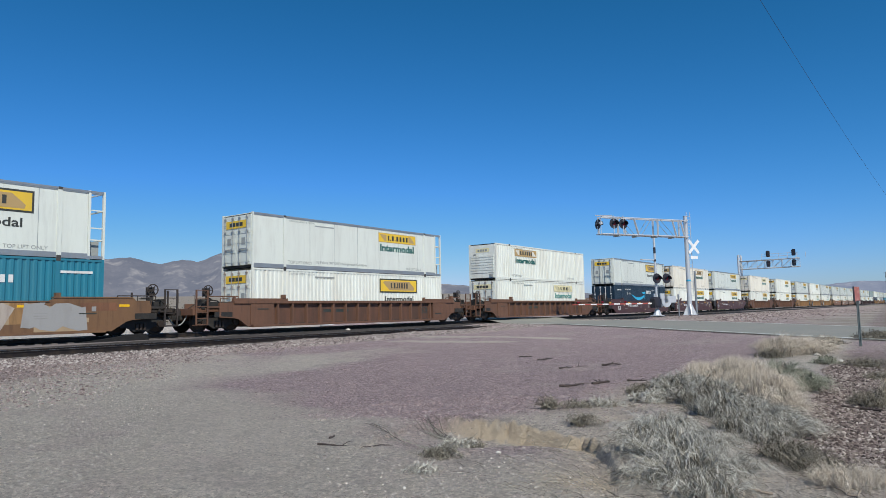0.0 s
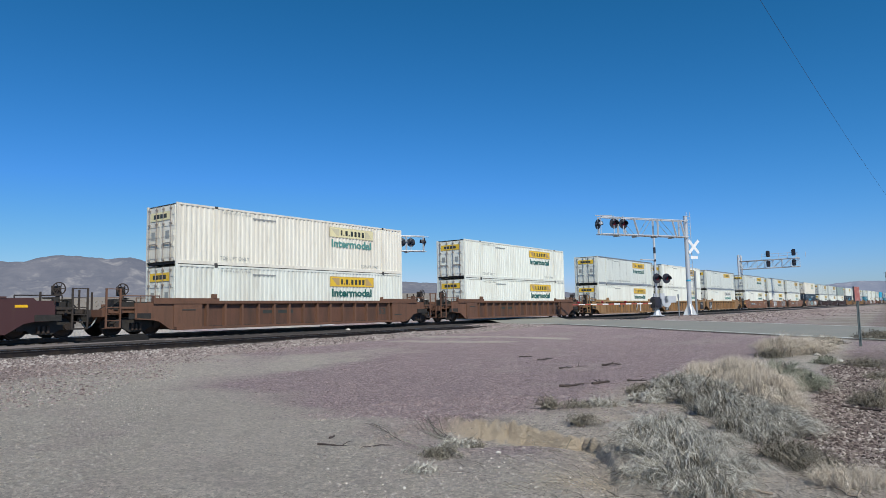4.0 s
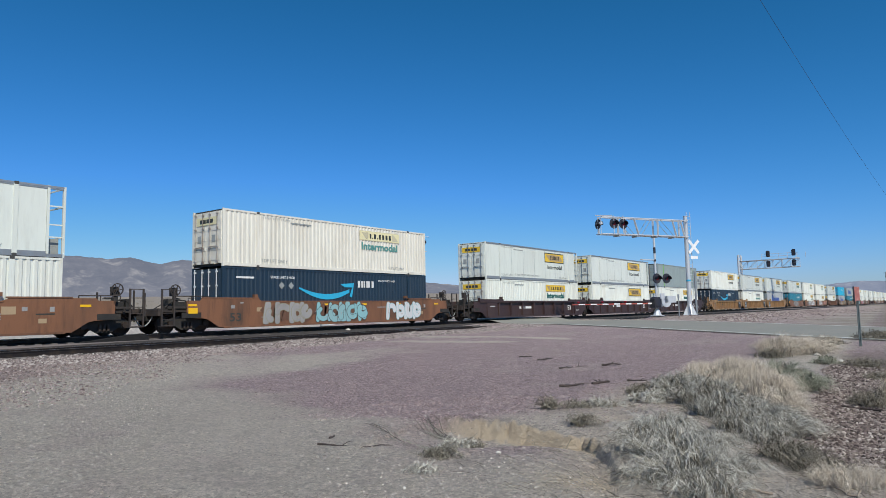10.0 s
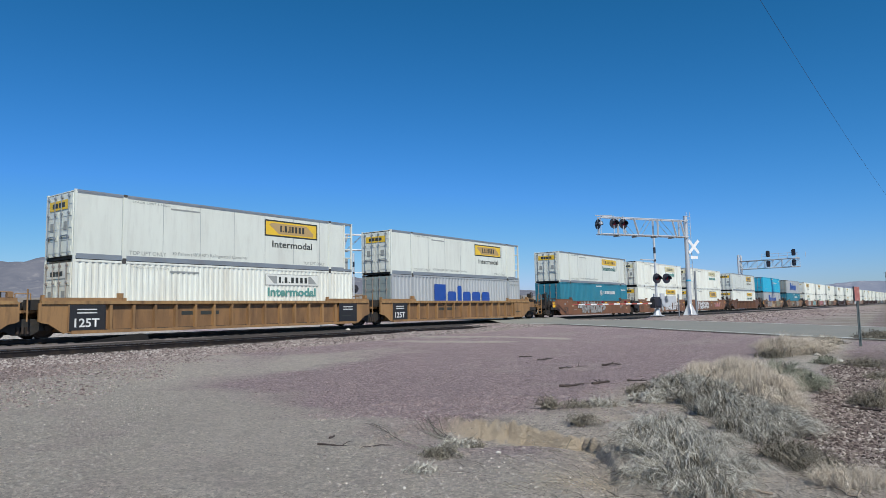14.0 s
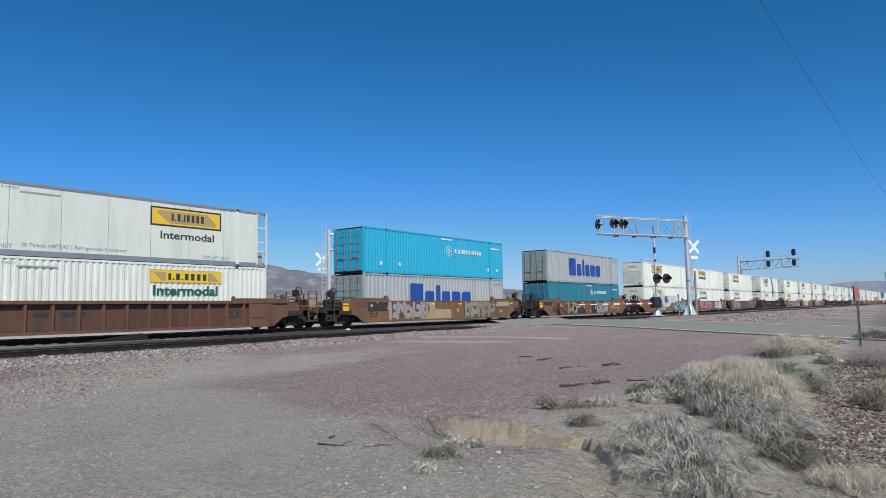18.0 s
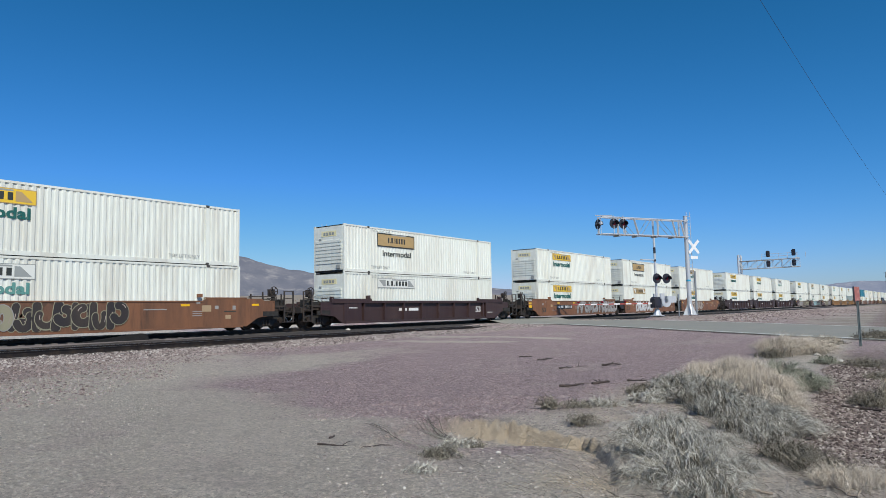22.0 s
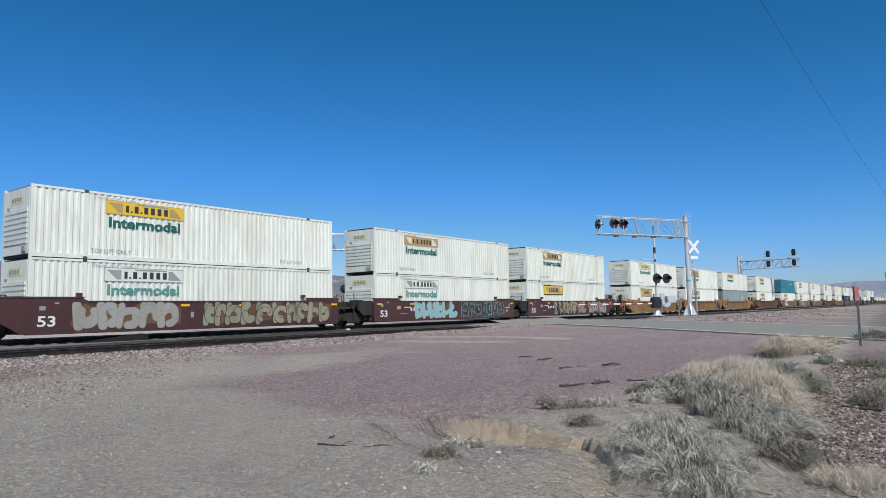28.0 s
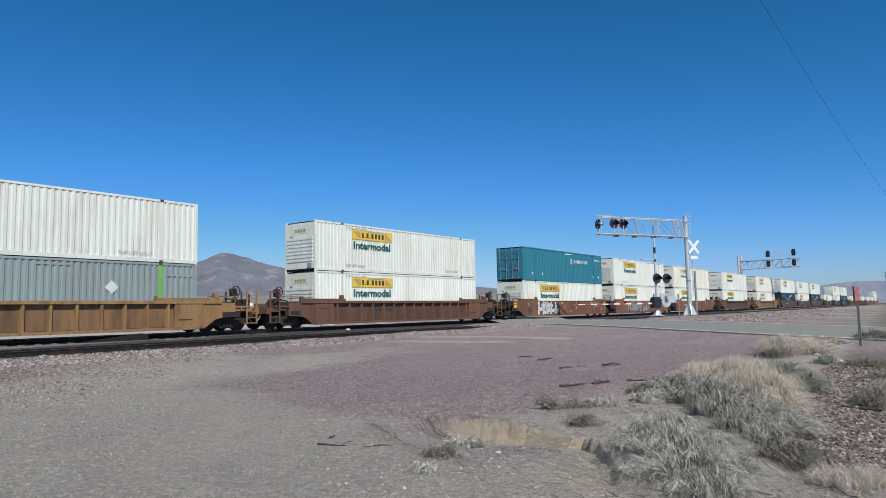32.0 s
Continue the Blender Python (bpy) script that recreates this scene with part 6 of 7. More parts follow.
def gate_signal():
    x, y = 49.4, 17.2
    t = thing("crossing_gate", "crossing gate with lowered red and white arm and black lights", "crossing gate", at=pose(x, y, lift(x, y) - 0.38))
    t.scale = (1.104, 1.104, 1.104)
    part("mast", Shape().cyl((0, 0, 0.35), (0, 0, 5.6), 0.075, n=12), M_GALV, t)
    part("mast_band", Shape().cyl((0, 0, 4.55), (0, 0, 4.95), 0.08, n=12).cyl((0, 0, 4.0), (0, 0, 4.15), 0.08, n=12), M_SIGBLACK, t)
    part("foot_plate", Shape().cyl((0, 0, 0), (0, 0, 0.5), 0.32, 0.12, n=8).box(-0.35, 0.35, -0.35, 0.35, 0, 0.06), M_GALV, t, at=pose(0, 0, 0.345))
    cr = ACROSS * 1.1
    part("cross_arm", Shape().cyl((0, 0, 4.1), (cr.x, cr.y, 4.12), 0.035, n=8).box(cr.x - 0.2, cr.x + 0.2, cr.y - 0.05, cr.y + 0.05, 4.08, 4.16), M_GALV, t)
    for e in (-0.40, 0.42):
        c = ACROSS * -(e + 0.28) + ALONG * -0.25
        flasher(t, c.x, c.y, 2.85, FACE, 0.8)
    part("light_bar", Shape().cyl(tuple(ACROSS * 0.2 + Vector((0, 0, 2.85))), tuple(ACROSS * -0.8 + Vector((0, 0, 2.85))), 0.04, n=8), M_SIGBLACK, t)
    part("gate_machine", Shape().prism([(-0.28, 0.9), (0.28, 0.9), (0.28, 1.5), (0.15, 1.62), (-0.15, 1.62), (-0.28, 1.5)], -0.3, 0.15).box(-0.2, 0.2, -0.34, -0.3, 1.0, 1.4), M_SIGBLACK, t, "black gate machine housing", at=pose(*(ACROSS * 0.15), 0, 0, FACE))
    for e in (-0.32, 0.32):
        c = ACROSS * -0.55 + ALONG * e
        cw = Shape()
        ring(cw, 0, 0, 0.42, 0.42, 0.26, 0, 18, -200, 60)
        k = len(cw.v)
        cw.v += [(a, b + 0.08, z) for a, b, z in cw.v]
        cw.f += [tuple(i + k for i in f) for f in cw.f]
        cw.box(-0.5, -0.15, 0, 0.08, 0.15, 0.5)
        part("counterweight", cw, M_GALV, t, "pale grey counterweight", at=pose(c.x, c.y, 1.35, 0, 0, FACE))
    part("counterweight_box", Shape().box(-0.35, 0.35, -0.2, 0.2, -0.22, 0.22), M_GALV, t, at=pose(*(ACROSS * -1.15 + Vector((0, 0, 1.45))), 0, 0, FACE))
    n = 14
    for k in range(n):
        a, b = ACROSS * (0.3 + k * 0.46), ACROSS * (0.3 + (k + 1) * 0.46)
        part("arm_section", Shape().beam((a.x, a.y, 1.2), (b.x, b.y, 1.2), 0.04, 0.095 - 0.003 * k), M_SIGRED if k % 2 else M_SIGWHITE, t)
    for k in (5, 9, 13):
        c = ACROSS * (0.3 + k * 0.46)
        part("arm_lamp", Shape().cyl((c.x, c.y - 0.05, 1.33), (c.x, c.y + 0.05, 1.33), 0.07, n=10), M_LENS, t)
    return t


def signal_bridge():
    x0, y0 = 149.0, 34.0
    t = thing("railway_signal_bridge", "grey steel cantilever signal bridge with four black signal heads", "railway signal", at=pose(x0, y0, lift(x0, y0)))
    h = 10.8
    legs = ((-1.4, 0.0), (0.9, 0.0))
    for lx, ly in legs:
        part("mast", Shape().cyl((lx, ly, 0), (lx, ly, h + 0.6), 0.26, 0.22, n=10), M_GALV, t)
    br = Shape()
    for k in range(7):
        z = 1.0 + k * 1.5
        br.cyl((-1.4, 0, z), (0.9, 0, z + 1.5), 0.06, n=6).cyl((-1.4, 0, z + 1.5), (0.9, 0, z + 1.5), 0.05, n=6)
    part("mast_bracing", br, M_GALV, t)
    for ex in (-0.6, 0.6):
        for z in (8.4, 10.1):
            part("arm_chord", Shape().cyl((ex, 0.3, z + (0.1 if z < 9 else 0.0)), (ex, -11.1, z + 0.15), 0.09, n=8), M_GALV, t)
        for k in range(7):
            ya, yb = -k * 1.58, -(k + 1) * 1.58
            part("arm_brace", Shape().cyl((ex, ya, 8.45), (ex, yb, 10.15), 0.045, n=6).cyl((ex, yb, 8.5), (ex, yb, 10.2), 0.04, n=6), M_GALV, t)
    part("walkway", Shape().box(-1.3, -0.6, -11.1, 0, 10.12, 10.2), M_GALV, t)
    for z in (10.8, 11.3):
        part("hand_rail", Shape().cyl((-1.3, -11.1, z), (-1.3, -4.4, z), 0.035, n=6), M_GALV, t)
    for k in range(6):
        part("rail_post", Shape().cyl((-1.3, -4.4 - 1.6 * k, 10.2), (-1.3, -4.4 - 1.6 * k, 11.3), 0.035, n=6), M_GALV, t)
    for y in (-5.7, -10.35):
        for z in (9.3, 11.3):
            hd = part("signal_head", Shape().prism([(-0.2, -0.64), (0.2, -0.64), (0.36, -0.45), (0.36, 0.45), (0.2, 0.64), (-0.2, 0.64), (-0.36, 0.45), (-0.36, -0.45)], -1.75, -1.6, "x").box(-1.6, -1.2, -0.25, 0.25, -0.6, 0.6), M_SIGBLACK, t, "black oval signal head", at=pose(0, y, z))
            for dz in (0.36, 0.0, -0.36):
                part("lamp_hood", Shape().cyl((-2.0, 0, dz), (-1.75, 0, dz), 0.16, n=10), M_SIGBLACK, hd)
    return t


arm_signal, gate = cantilever_signal(), gate_signal()
# the same pair across the tracks, for traffic from the other side
copy_thing(arm_signal, pose(42.0, 44.0, lift(42.0, 44.0) - 0.20, 0, 0, 180))
copy_thing(gate, pose(41.6, 40.6, lift(41.6, 40.6) - 0.38, 0, 0, 180))
signal_bridge()


def marker_post():
    x, y = 25.6, 2.35
    t = thing("marker_post", "steel post with a small red reflective plate beside the road", "road marker", at=pose(x, y, lift(x, y), 0, 0, -62))
    part("post", Shape().prism([(-0.034, 0.0), (-0.034, -0.04), (-0.012, -0.04), (-0.008, -0.008), (0.008, -0.008), (0.012, -0.04), (0.034, -0.04), (0.034, 0.0)], -0.2, 1.62, "z"), M_POST, t)
    part("plate", Shape().box(-0.10, 0.06, -0.075, -0.06, 1.47, 1.92), M_FADEDRED, t, "faded red reflective plate")
    # black strip stands in for the shade down the plate's left side
    part("plate_edge", Shape().box(-0.125, -0.10, -0.10, -0.03, 1.44, 1.93), M_SIGBLACK, t)


marker_post()


def small_post(x, y, h, label):
    t = thing("short_post", label, "post", at=pose(x, y, lift(x, y)))
    part("post", Shape().cyl((0, 0, 0), (0, 0, h), 0.05, n=8), M_RAIL_GREY, t)
    part("cap", Shape().box(-0.12, 0.12, -0.04, 0.04, h - 0.35, h), M_RAIL_GREY, t)


small_post(57.6, 18.2, 1.9, "thin grey steel post beside the signal mast")


def power_line():
    s = Shape()
    way = [Vector((0.984, 0.178, 0.4193)), Vector((0.9894, 0.1453, 0.3384)), Vector((0.995, 0.0993, 0.2375)), Vector((0.9986, 0.0523, 0.1334))]
    eye = Vector(EYE)
    # the wire hangs in one upright plane that runs away to the east
    p0, p1 = eye + way[0] * 24.0, eye + way[3] * 62.0
    d = p1 - p0
    pts = []
    for i in range(-12, 37):
        u = i / 24
        q = p0 + d * u
        q.z -= 0.55 * 4 * u * (1 - u) * 0.35
        pts.append(tuple(q))
    s.tube(pts, 0.0065, 5)
    t = thing("overhead_wire", "thin black overhead wire against the sky", "overhead wire")
    part("wire", s, M_CABLE, t)


power_line()


# ---- distant things ----
def trailer(x, y, w, label):
    t = thing("white_trailer", label, "trailer", "distant trailers", at=pose(x, y, lift(x, y), 0, 0, -35))
    part("body", Shape().prism([(-w / 2, 0.6), (w / 2, 0.6), (w / 2, 2.9), (w / 2 - 0.4, 3.2), (-w / 2 + 0.4, 3.2), (-w / 2, 2.9)], -1.25, 1.25), M_SIGWHITE, t)
    part("wheels", Shape().cyl((0.4, -1.2, 0.4), (0.4, 1.2, 0.4), 0.4, n=12).cyl((-0.5, -1.2, 0.4), (-0.5, 1.2, 0.4), 0.4, n=12).box(-w / 2, w / 2, -1.0, 1.0, 0.4, 0.62), M_SIGBLACK, t)
    part("window", Shape().box(-1.2, 0.2, -1.27, -1.24, 1.6, 2.3), M_SIGBLACK, t)


for bearing, dist, w in ((36.9, 470, 9.5), (51.4, 520, 9.0), (50.7, 540, 6.0)):
    trailer(dist * math.sin(radians(bearing)), dist * math.cos(radians(bearing)), w, "small white trailer far out in the scrub")
for bearing, dist, h in ((35.3, 380, 9.0), (33.0, 600, 9.0), (47.8, 420, 9.0), (86.6, 420, 17.0), (82.0, 520, 15.0)):
    x, y = dist * math.sin(radians(bearing)), dist * math.cos(radians(bearing))
    t = thing("utility_pole", "thin dark wooden utility pole far off in the scrub", "utility pole", "distant poles", at=pose(x, y, lift(x, y), 0, 0, -bearing))
    part("pole", Shape().cyl((0, 0, 0), (0, 0, h), 0.16, 0.11, n=8), M_WOOD, t)
    part("cross_arm", Shape().box(-1.2, 1.2, -0.06, 0.06, h - 0.8, h - 0.65), M_WOOD, t)


# ---- dry plants ----
def island_mat(name, cols, rough=0.9, spec=0.1, clumps=0.0):
    """Colour drawn per loose piece."""
    m, n, l, b = node_mat(name)
    g = n.new("ShaderNodeNewGeometry")
    r = n.new("ShaderNodeValToRGB")
    r.color_ramp.interpolation = "LINEAR"
    el = r.color_ramp.elements
    while len(el) < len(cols):
        el.new(0.5)
    for i, c in enumerate(cols):
        el[i].position, el[i].color = i / (len(cols) - 1), (*c, 1)
    l.new(g.outputs["Random Per Island"], r.inputs[0])
    f = noise_fac(n, l, g.outputs["Position"], 60.0, 0.3, 0.7, 3.0)
    c = mixed(n, l, times(n, l, f, 0.35), r.outputs[0], tuple(x * 0.5 for x in cols[0]))
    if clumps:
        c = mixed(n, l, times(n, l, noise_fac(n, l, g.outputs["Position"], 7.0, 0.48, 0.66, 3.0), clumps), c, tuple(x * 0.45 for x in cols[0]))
    l.new(c, b.inputs["Base Color"])
    b.inputs["Roughness"].default_value, b.inputs["Specular IOR Level"].default_value = rough, spec
    return m


M_STRAW = island_mat("dry_straw", [(0.38, 0.31, 0.22), (0.62, 0.53, 0.41), (0.76, 0.67, 0.53)])
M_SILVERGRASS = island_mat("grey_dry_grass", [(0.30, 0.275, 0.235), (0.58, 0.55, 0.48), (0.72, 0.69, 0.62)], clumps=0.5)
M_FEATHER = island_mat("feathery_tan_grass", [(0.58, 0.50, 0.405), (0.70, 0.61, 0.50), (0.78, 0.69, 0.575)])
M_PALESTEM = island_mat("pale_dead_stems", [(0.50, 0.475, 0.42), (0.64, 0.61, 0.54), (0.74, 0.71, 0.64)])
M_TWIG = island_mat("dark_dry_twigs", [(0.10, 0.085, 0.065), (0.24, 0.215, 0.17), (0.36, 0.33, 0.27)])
M_SAGE = island_mat("grey_green_grass", [(0.21, 0.21, 0.15), (0.36, 0.37, 0.28), (0.50, 0.50, 0.40)])


PLANT_KIND = {"s": (M_SILVERGRASS, "grey_dry_bush", "silvery grey tangled dry bush on the dirt"), "g": (M_SILVERGRASS, "grey_dry_bush", "pale grey dry grass bush on the dirt"),
              "y": (M_STRAW, "straw_bush", "straw-coloured dry grass clump on the dirt"), "t": (M_TWIG, "twig_bush", "dark dead twiggy low bush on gravel"),
              "f": (M_FEATHER, "straw_bush", "pale feathery tan dry grass on the dirt"), "e": (M_SAGE, "grass_tuft", "grey-green grass tuft on gravel")}
rng_plant = random.Random(11)


def arching(seed, n, rx, ry, h, width, lean, curl, stand=0.0):
    """A heap of long thin blades that rise from the root, arch over and hang to the ground, with curled ends."""
    rs = np.random.RandomState(seed)
    k = 9
    u = np.linspace(0, 1, k)[None, :]
    a = rs.uniform(0, 2 * np.pi, (n, 1))
    q = np.sqrt(rs.uniform(0, 1, (n, 1)))
    reach = rs.uniform(0.3, 1.0, (n, 1)) * (0.35 + 0.65 * q)
    top = h * rs.uniform(0.35, 1.05, (n, 1)) * (1 - 0.45 * q ** 2)
    bx, by = 0.5 * rx * q * np.cos(a + rs.normal(0, 0.5, (n, 1))), 0.5 * ry * q * np.sin(a + rs.normal(0, 0.5, (n, 1)))
    peak = rs.uniform(0.5, 0.85, (n, 1)) + stand
    rise = np.where(u < peak, 1 - (1 - u / peak) ** 2, 1 - rs.uniform(0.3, 1.0, (n, 1)) * ((u - peak) / np.maximum(1.001 - peak, 0.05)) ** 2 * (1 - stand))
    tufts = rs.uniform(0, 1, (9, 5))
    mine = tufts[rs.randint(0, 9, n)]
    ta = mine[:, :1] * 6.283
    bx, by = bx * 0.55 + 0.62 * rx * mine[:, 1:2] * np.cos(ta), by * 0.55 + 0.62 * ry * mine[:, 1:2] * np.sin(ta)
    top = top * (0.55 + 0.6 * mine[:, 2:3])
    lean_x, lean_y = lean[0] + 0.35 * rx * (mine[:, 3:4] - 0.5) * 2, lean[1] + 0.35 * ry * (mine[:, 4:5] - 0.5) * 2
    reach = reach * 0.75
    ph, fr = rs.uniform(0, 6.28, (n, 1)), rs.uniform(4, 11, (n, 1))
    wig = curl * u ** 1.5
    x = bx + rx * reach * np.cos(a) * u ** 1.3 + wig * np.sin(fr * u + ph) + lean_x * u ** 1.6
    y = by + ry * reach * np.sin(a) * u ** 1.3 + wig * np.cos(fr * u * 0.9 + ph) + lean_y * u ** 1.6
    z = top * rise + 0.7 * wig * np.sin(fr * u * 1.2 + 2 * ph) - 0.02
    b = a + rs.uniform(-1.2, 1.2, (n, 1))
    w = width * rs.uniform(0.6, 1.4, (n, 1)) * (1 - 0.8 * u ** 2)
    dx, dy, dz = -np.sin(b) * w, np.cos(b) * w, rs.uniform(-0.6, 0.6, (n, 1)) * w
    p = np.stack([np.stack([x - dx, y - dy, z - dz], -1), np.stack([x + dx, y + dy, z + dz], -1)], 2).reshape(-1, 3)
    i0 = (np.arange(n) * 2 * k)[:, None] + 2 * np.arange(k - 1)[None]
    s = Shape()
    s.v = p.tolist()
    s.f = np.stack([i0, i0 + 1, i0 + 3, i0 + 2], -1).reshape(-1, 4).tolist()
    return s


def thatch(seed, n, rx, ry, h, width):
    """Short bent twigs lying every way over a lumpy mound."""
    rs = np.random.RandomState(seed)
    k = 6
    u = np.linspace(-0.5, 0.5, k)[None, :]
    a, q = rs.uniform(0, 2 * np.pi, (n, 1)), np.sqrt(rs.uniform(0, 1, (n, 1)))
    ph = rs.uniform(0, 6.28, 3)
    lump = 0.72 + 0.2 * np.sin(3 * a + ph[0]) * q + 0.16 * np.sin(7 * a + ph[1] + 5 * q) + 0.10 * np.sin(9 * q + ph[2])
    edge = 1.0 + 0.22 * np.sin(4 * a + ph[1]) + 0.12 * np.sin(9 * a + ph[2])
    px, py = rx * edge * q * np.cos(a), ry * edge * q * np.sin(a)
    pz = h * lump * np.sqrt(np.clip(1 - q ** 2, 0, 1)) * rs.uniform(0.3, 1.05, (n, 1)) ** 0.6
    ln = rs.uniform(0.06, 0.24, (n, 1)) * (0.6 + 1.2 * h)
    b, e = a + rs.normal(0, 0.9, (n, 1)), rs.normal(-0.15, 0.55, (n, 1))
    f, g = rs.uniform(2, 8, (n, 1)), rs.uniform(0, 6.28, (n, 1))
    bend = ln * rs.uniform(0.08, 0.28, (n, 1))
    x = px + np.cos(b) * np.cos(e) * ln * u + bend * np.sin(f * u + g)
    y = py + np.sin(b) * np.cos(e) * ln * u + bend * np.cos(f * u + g)
    z = np.maximum(pz + np.sin(e) * ln * u + bend * np.sin(f * u * 1.3 + 2 * g) * 0.8, 0.0)
    w = width * rs.uniform(0.6, 1.4, (n, 1)) * (1 - 1.6 * np.abs(u) ** 2)
    dx, dy, dz = -np.sin(b) * w, np.cos(b) * w, rs.uniform(-0.7, 0.7, (n, 1)) * w
    p = np.stack([np.stack([x - dx, y - dy, z - dz], -1), np.stack([x + dx, y + dy, z + dz], -1)], 2).reshape(-1, 3)
    i0 = (np.arange(n) * 2 * k)[:, None] + 2 * np.arange(k - 1)[None]
    s = Shape()
    s.v, s.f = p.tolist(), np.stack([i0, i0 + 1, i0 + 3, i0 + 2], -1).reshape(-1, 4).tolist()
    return s


def plant(kind, x, y, r, h, n, width, lean=(0.0, 0.0), curl=0.03, stand=0.0, squash=1.0, turn=0.0):
    """One dry bush: crown of arching blades over dark dead twigs that carry its inner shade."""
    mat, name, label = PLANT_KIND[kind]
    t = thing(name, label, "dry bush", "dry bushes", at=pose(x, y, lift(x, y), 0, 0, turn))
    seed = rng_plant.randrange(9999)
    g = radians(-turn)
    ln = (lean[0] * math.cos(g) - lean[1] * math.sin(g), lean[0] * math.sin(g) + lean[1] * math.cos(g))
    many = n
    if kind != "y":
        n, width, curl = int(n * 0.30), width * 1.25, curl * 1.6
    part("crown", arching(seed, n, r * 0.9, r * squash * 0.9, h, width, ln, curl, stand), mat, t)
    if kind != "y":
        part("twig_tangle", thatch(seed + 2, int(many * 1.1), r * 1.05, r * squash * 1.05, h * 0.95, width), mat, t)
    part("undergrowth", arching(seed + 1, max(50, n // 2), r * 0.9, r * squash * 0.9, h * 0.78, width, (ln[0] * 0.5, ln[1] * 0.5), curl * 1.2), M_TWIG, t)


def locks(seed, n, per, r, h, reach, width, sweep, curl, fuzz):
    """Long dry strands in locks that rise together, bend over one way and fray out at their ends."""
    rs = np.random.RandomState(seed)
    k = 13 if curl > 0.07 else 8
    a, q = rs.uniform(0, 2 * np.pi, (n, 1, 1)), np.sqrt(rs.uniform(0, 1, (n, 1, 1)))
    bx, by = r * q * np.cos(a), r * q * np.sin(a)
    a = a + rs.normal(0, 0.5, (n, 1, 1))
    top = h * rs.uniform(0.55, 1.1, (n, 1, 1)) * (1 - 0.45 * q ** 2)
    out = reach * rs.uniform(0.4, 1.1, (n, 1, 1)) * (0.3 + 0.7 * q)
    go = rs.uniform(0.3, 1.3, (n, 1, 1))
    v = np.linspace(0, 1, k)[None, None, :] * rs.uniform(0.55, 1.12, (n, per, 1))
    peak = rs.uniform(0.40, 0.70, (n, 1, 1))
    fall = rs.uniform(0.1, 1.0, (n, 1, 1))
    z = top * np.where(v < peak, 1 - (1 - v / peak) ** 2, 1 - fall * (np.clip(v - peak, 0, 2) / (1.05 - peak)) ** 1.8)
    ph, fr = rs.uniform(0, 6.28, (n, per, 1)), rs.uniform(5, 11, (n, per, 1))
    wig = curl * v ** 1.2 * rs.uniform(0.3, 1.4, (n, per, 1))
    fx, fy, fz = (rs.normal(0, fuzz, (n, per, 1)) for _ in range(3))
    x = bx + out * np.cos(a) * v + sweep[0] * go * v ** 1.5 + fx * (0.3 + v) + wig * np.sin(fr * v + ph)
    y = by + out * np.sin(a) * v + sweep[1] * go * v ** 1.5 + fy * (0.3 + v) + wig * np.cos(fr * 0.9 * v + ph)
    z = np.maximum(z + fz * v * 0.8 + 0.7 * wig * np.sin(1.2 * fr * v + 2 * ph), 0.0) - 0.012 * (v < 0.05)
    b = rs.uniform(0, 6.28, (n, per, 1))
    w = width * rs.uniform(0.6, 1.4, (n, per, 1)) * (1 - 0.6 * np.linspace(0, 1, k)[None, None, :] ** 2)
    dx, dy, dz = np.cos(b) * w, np.sin(b) * w, rs.uniform(-0.7, 0.7, (n, per, 1)) * w
    p = np.stack([np.stack([x - dx, y - dy, z - dz], -1), np.stack([x + dx, y + dy, z + dz], -1)], 3).reshape(-1, 3)
    i0 = (np.arange(n * per) * 2 * k)[:, None] + 2 * np.arange(k - 1)[None]
    s = Shape()
    s.v, s.f = p.tolist(), np.stack([i0, i0 + 1, i0 + 3, i0 + 2], -1).reshape(-1, 4).tolist()
    return s


def swept_bush(kind, x, y, r, h, reach, n, per, width, sweep, curl=0.03, fuzz=0.02, dark=0.5, stems=0):
    """A dry bush combed over by wind and flood water; the dark twigs inside stand in for shade in its gaps."""
    mat, name, label = PLANT_KIND[kind]
    t = thing(name, label, "dry bush", "dry bushes", at=pose(x, y, lift(x, y)))
    seed = rng_plant.randrange(9999)
    part("crown", locks(seed, n, per, r, h, reach, width, sweep, curl, fuzz), mat, t)
    if stems:
        part("stem_tangle", locks(seed + 3, stems, 2, r, h * 1.05, reach * 1.15, width * 1.35, sweep, curl * 1.8, fuzz * 2), M_PALESTEM, t, "pale curled dead stems")
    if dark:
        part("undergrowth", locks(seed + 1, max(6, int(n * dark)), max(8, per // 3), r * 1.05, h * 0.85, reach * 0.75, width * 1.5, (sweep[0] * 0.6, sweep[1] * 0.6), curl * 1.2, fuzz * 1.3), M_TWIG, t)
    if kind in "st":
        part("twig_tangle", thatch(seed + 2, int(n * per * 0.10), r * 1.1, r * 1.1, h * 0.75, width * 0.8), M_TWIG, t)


# the big grey tangle by the bank
swept_bush("s", 7.75, 2.74, 0.20, 0.36, 0.40, 54, 15, 0.0022, (-0.12, -0.10), 0.075, 0.020, 0.80, 24)
swept_bush("s", 7.20, 2.60, 0.22, 0.34, 0.44, 54, 15, 0.0021, (-0.18, 0.04), 0.085, 0.020, 0.90, 34)
swept_bush("s", 6.80, 2.25, 0.24, 0.36, 0.42, 58, 16, 0.0020, (-0.18, -0.08), 0.085, 0.020, 0.90, 34)
swept_bush("g", 7.35, 2.18, 0.24, 0.28, 0.26, 46, 34, 0.0015, (-0.06, -0.14), 0.040, 0.035, 0.15)
swept_bush("s", 6.20, 1.95, 0.24, 0.30, 0.40, 54, 15, 0.0019, (-0.18, -0.06), 0.080, 0.020, 0.80, 30)
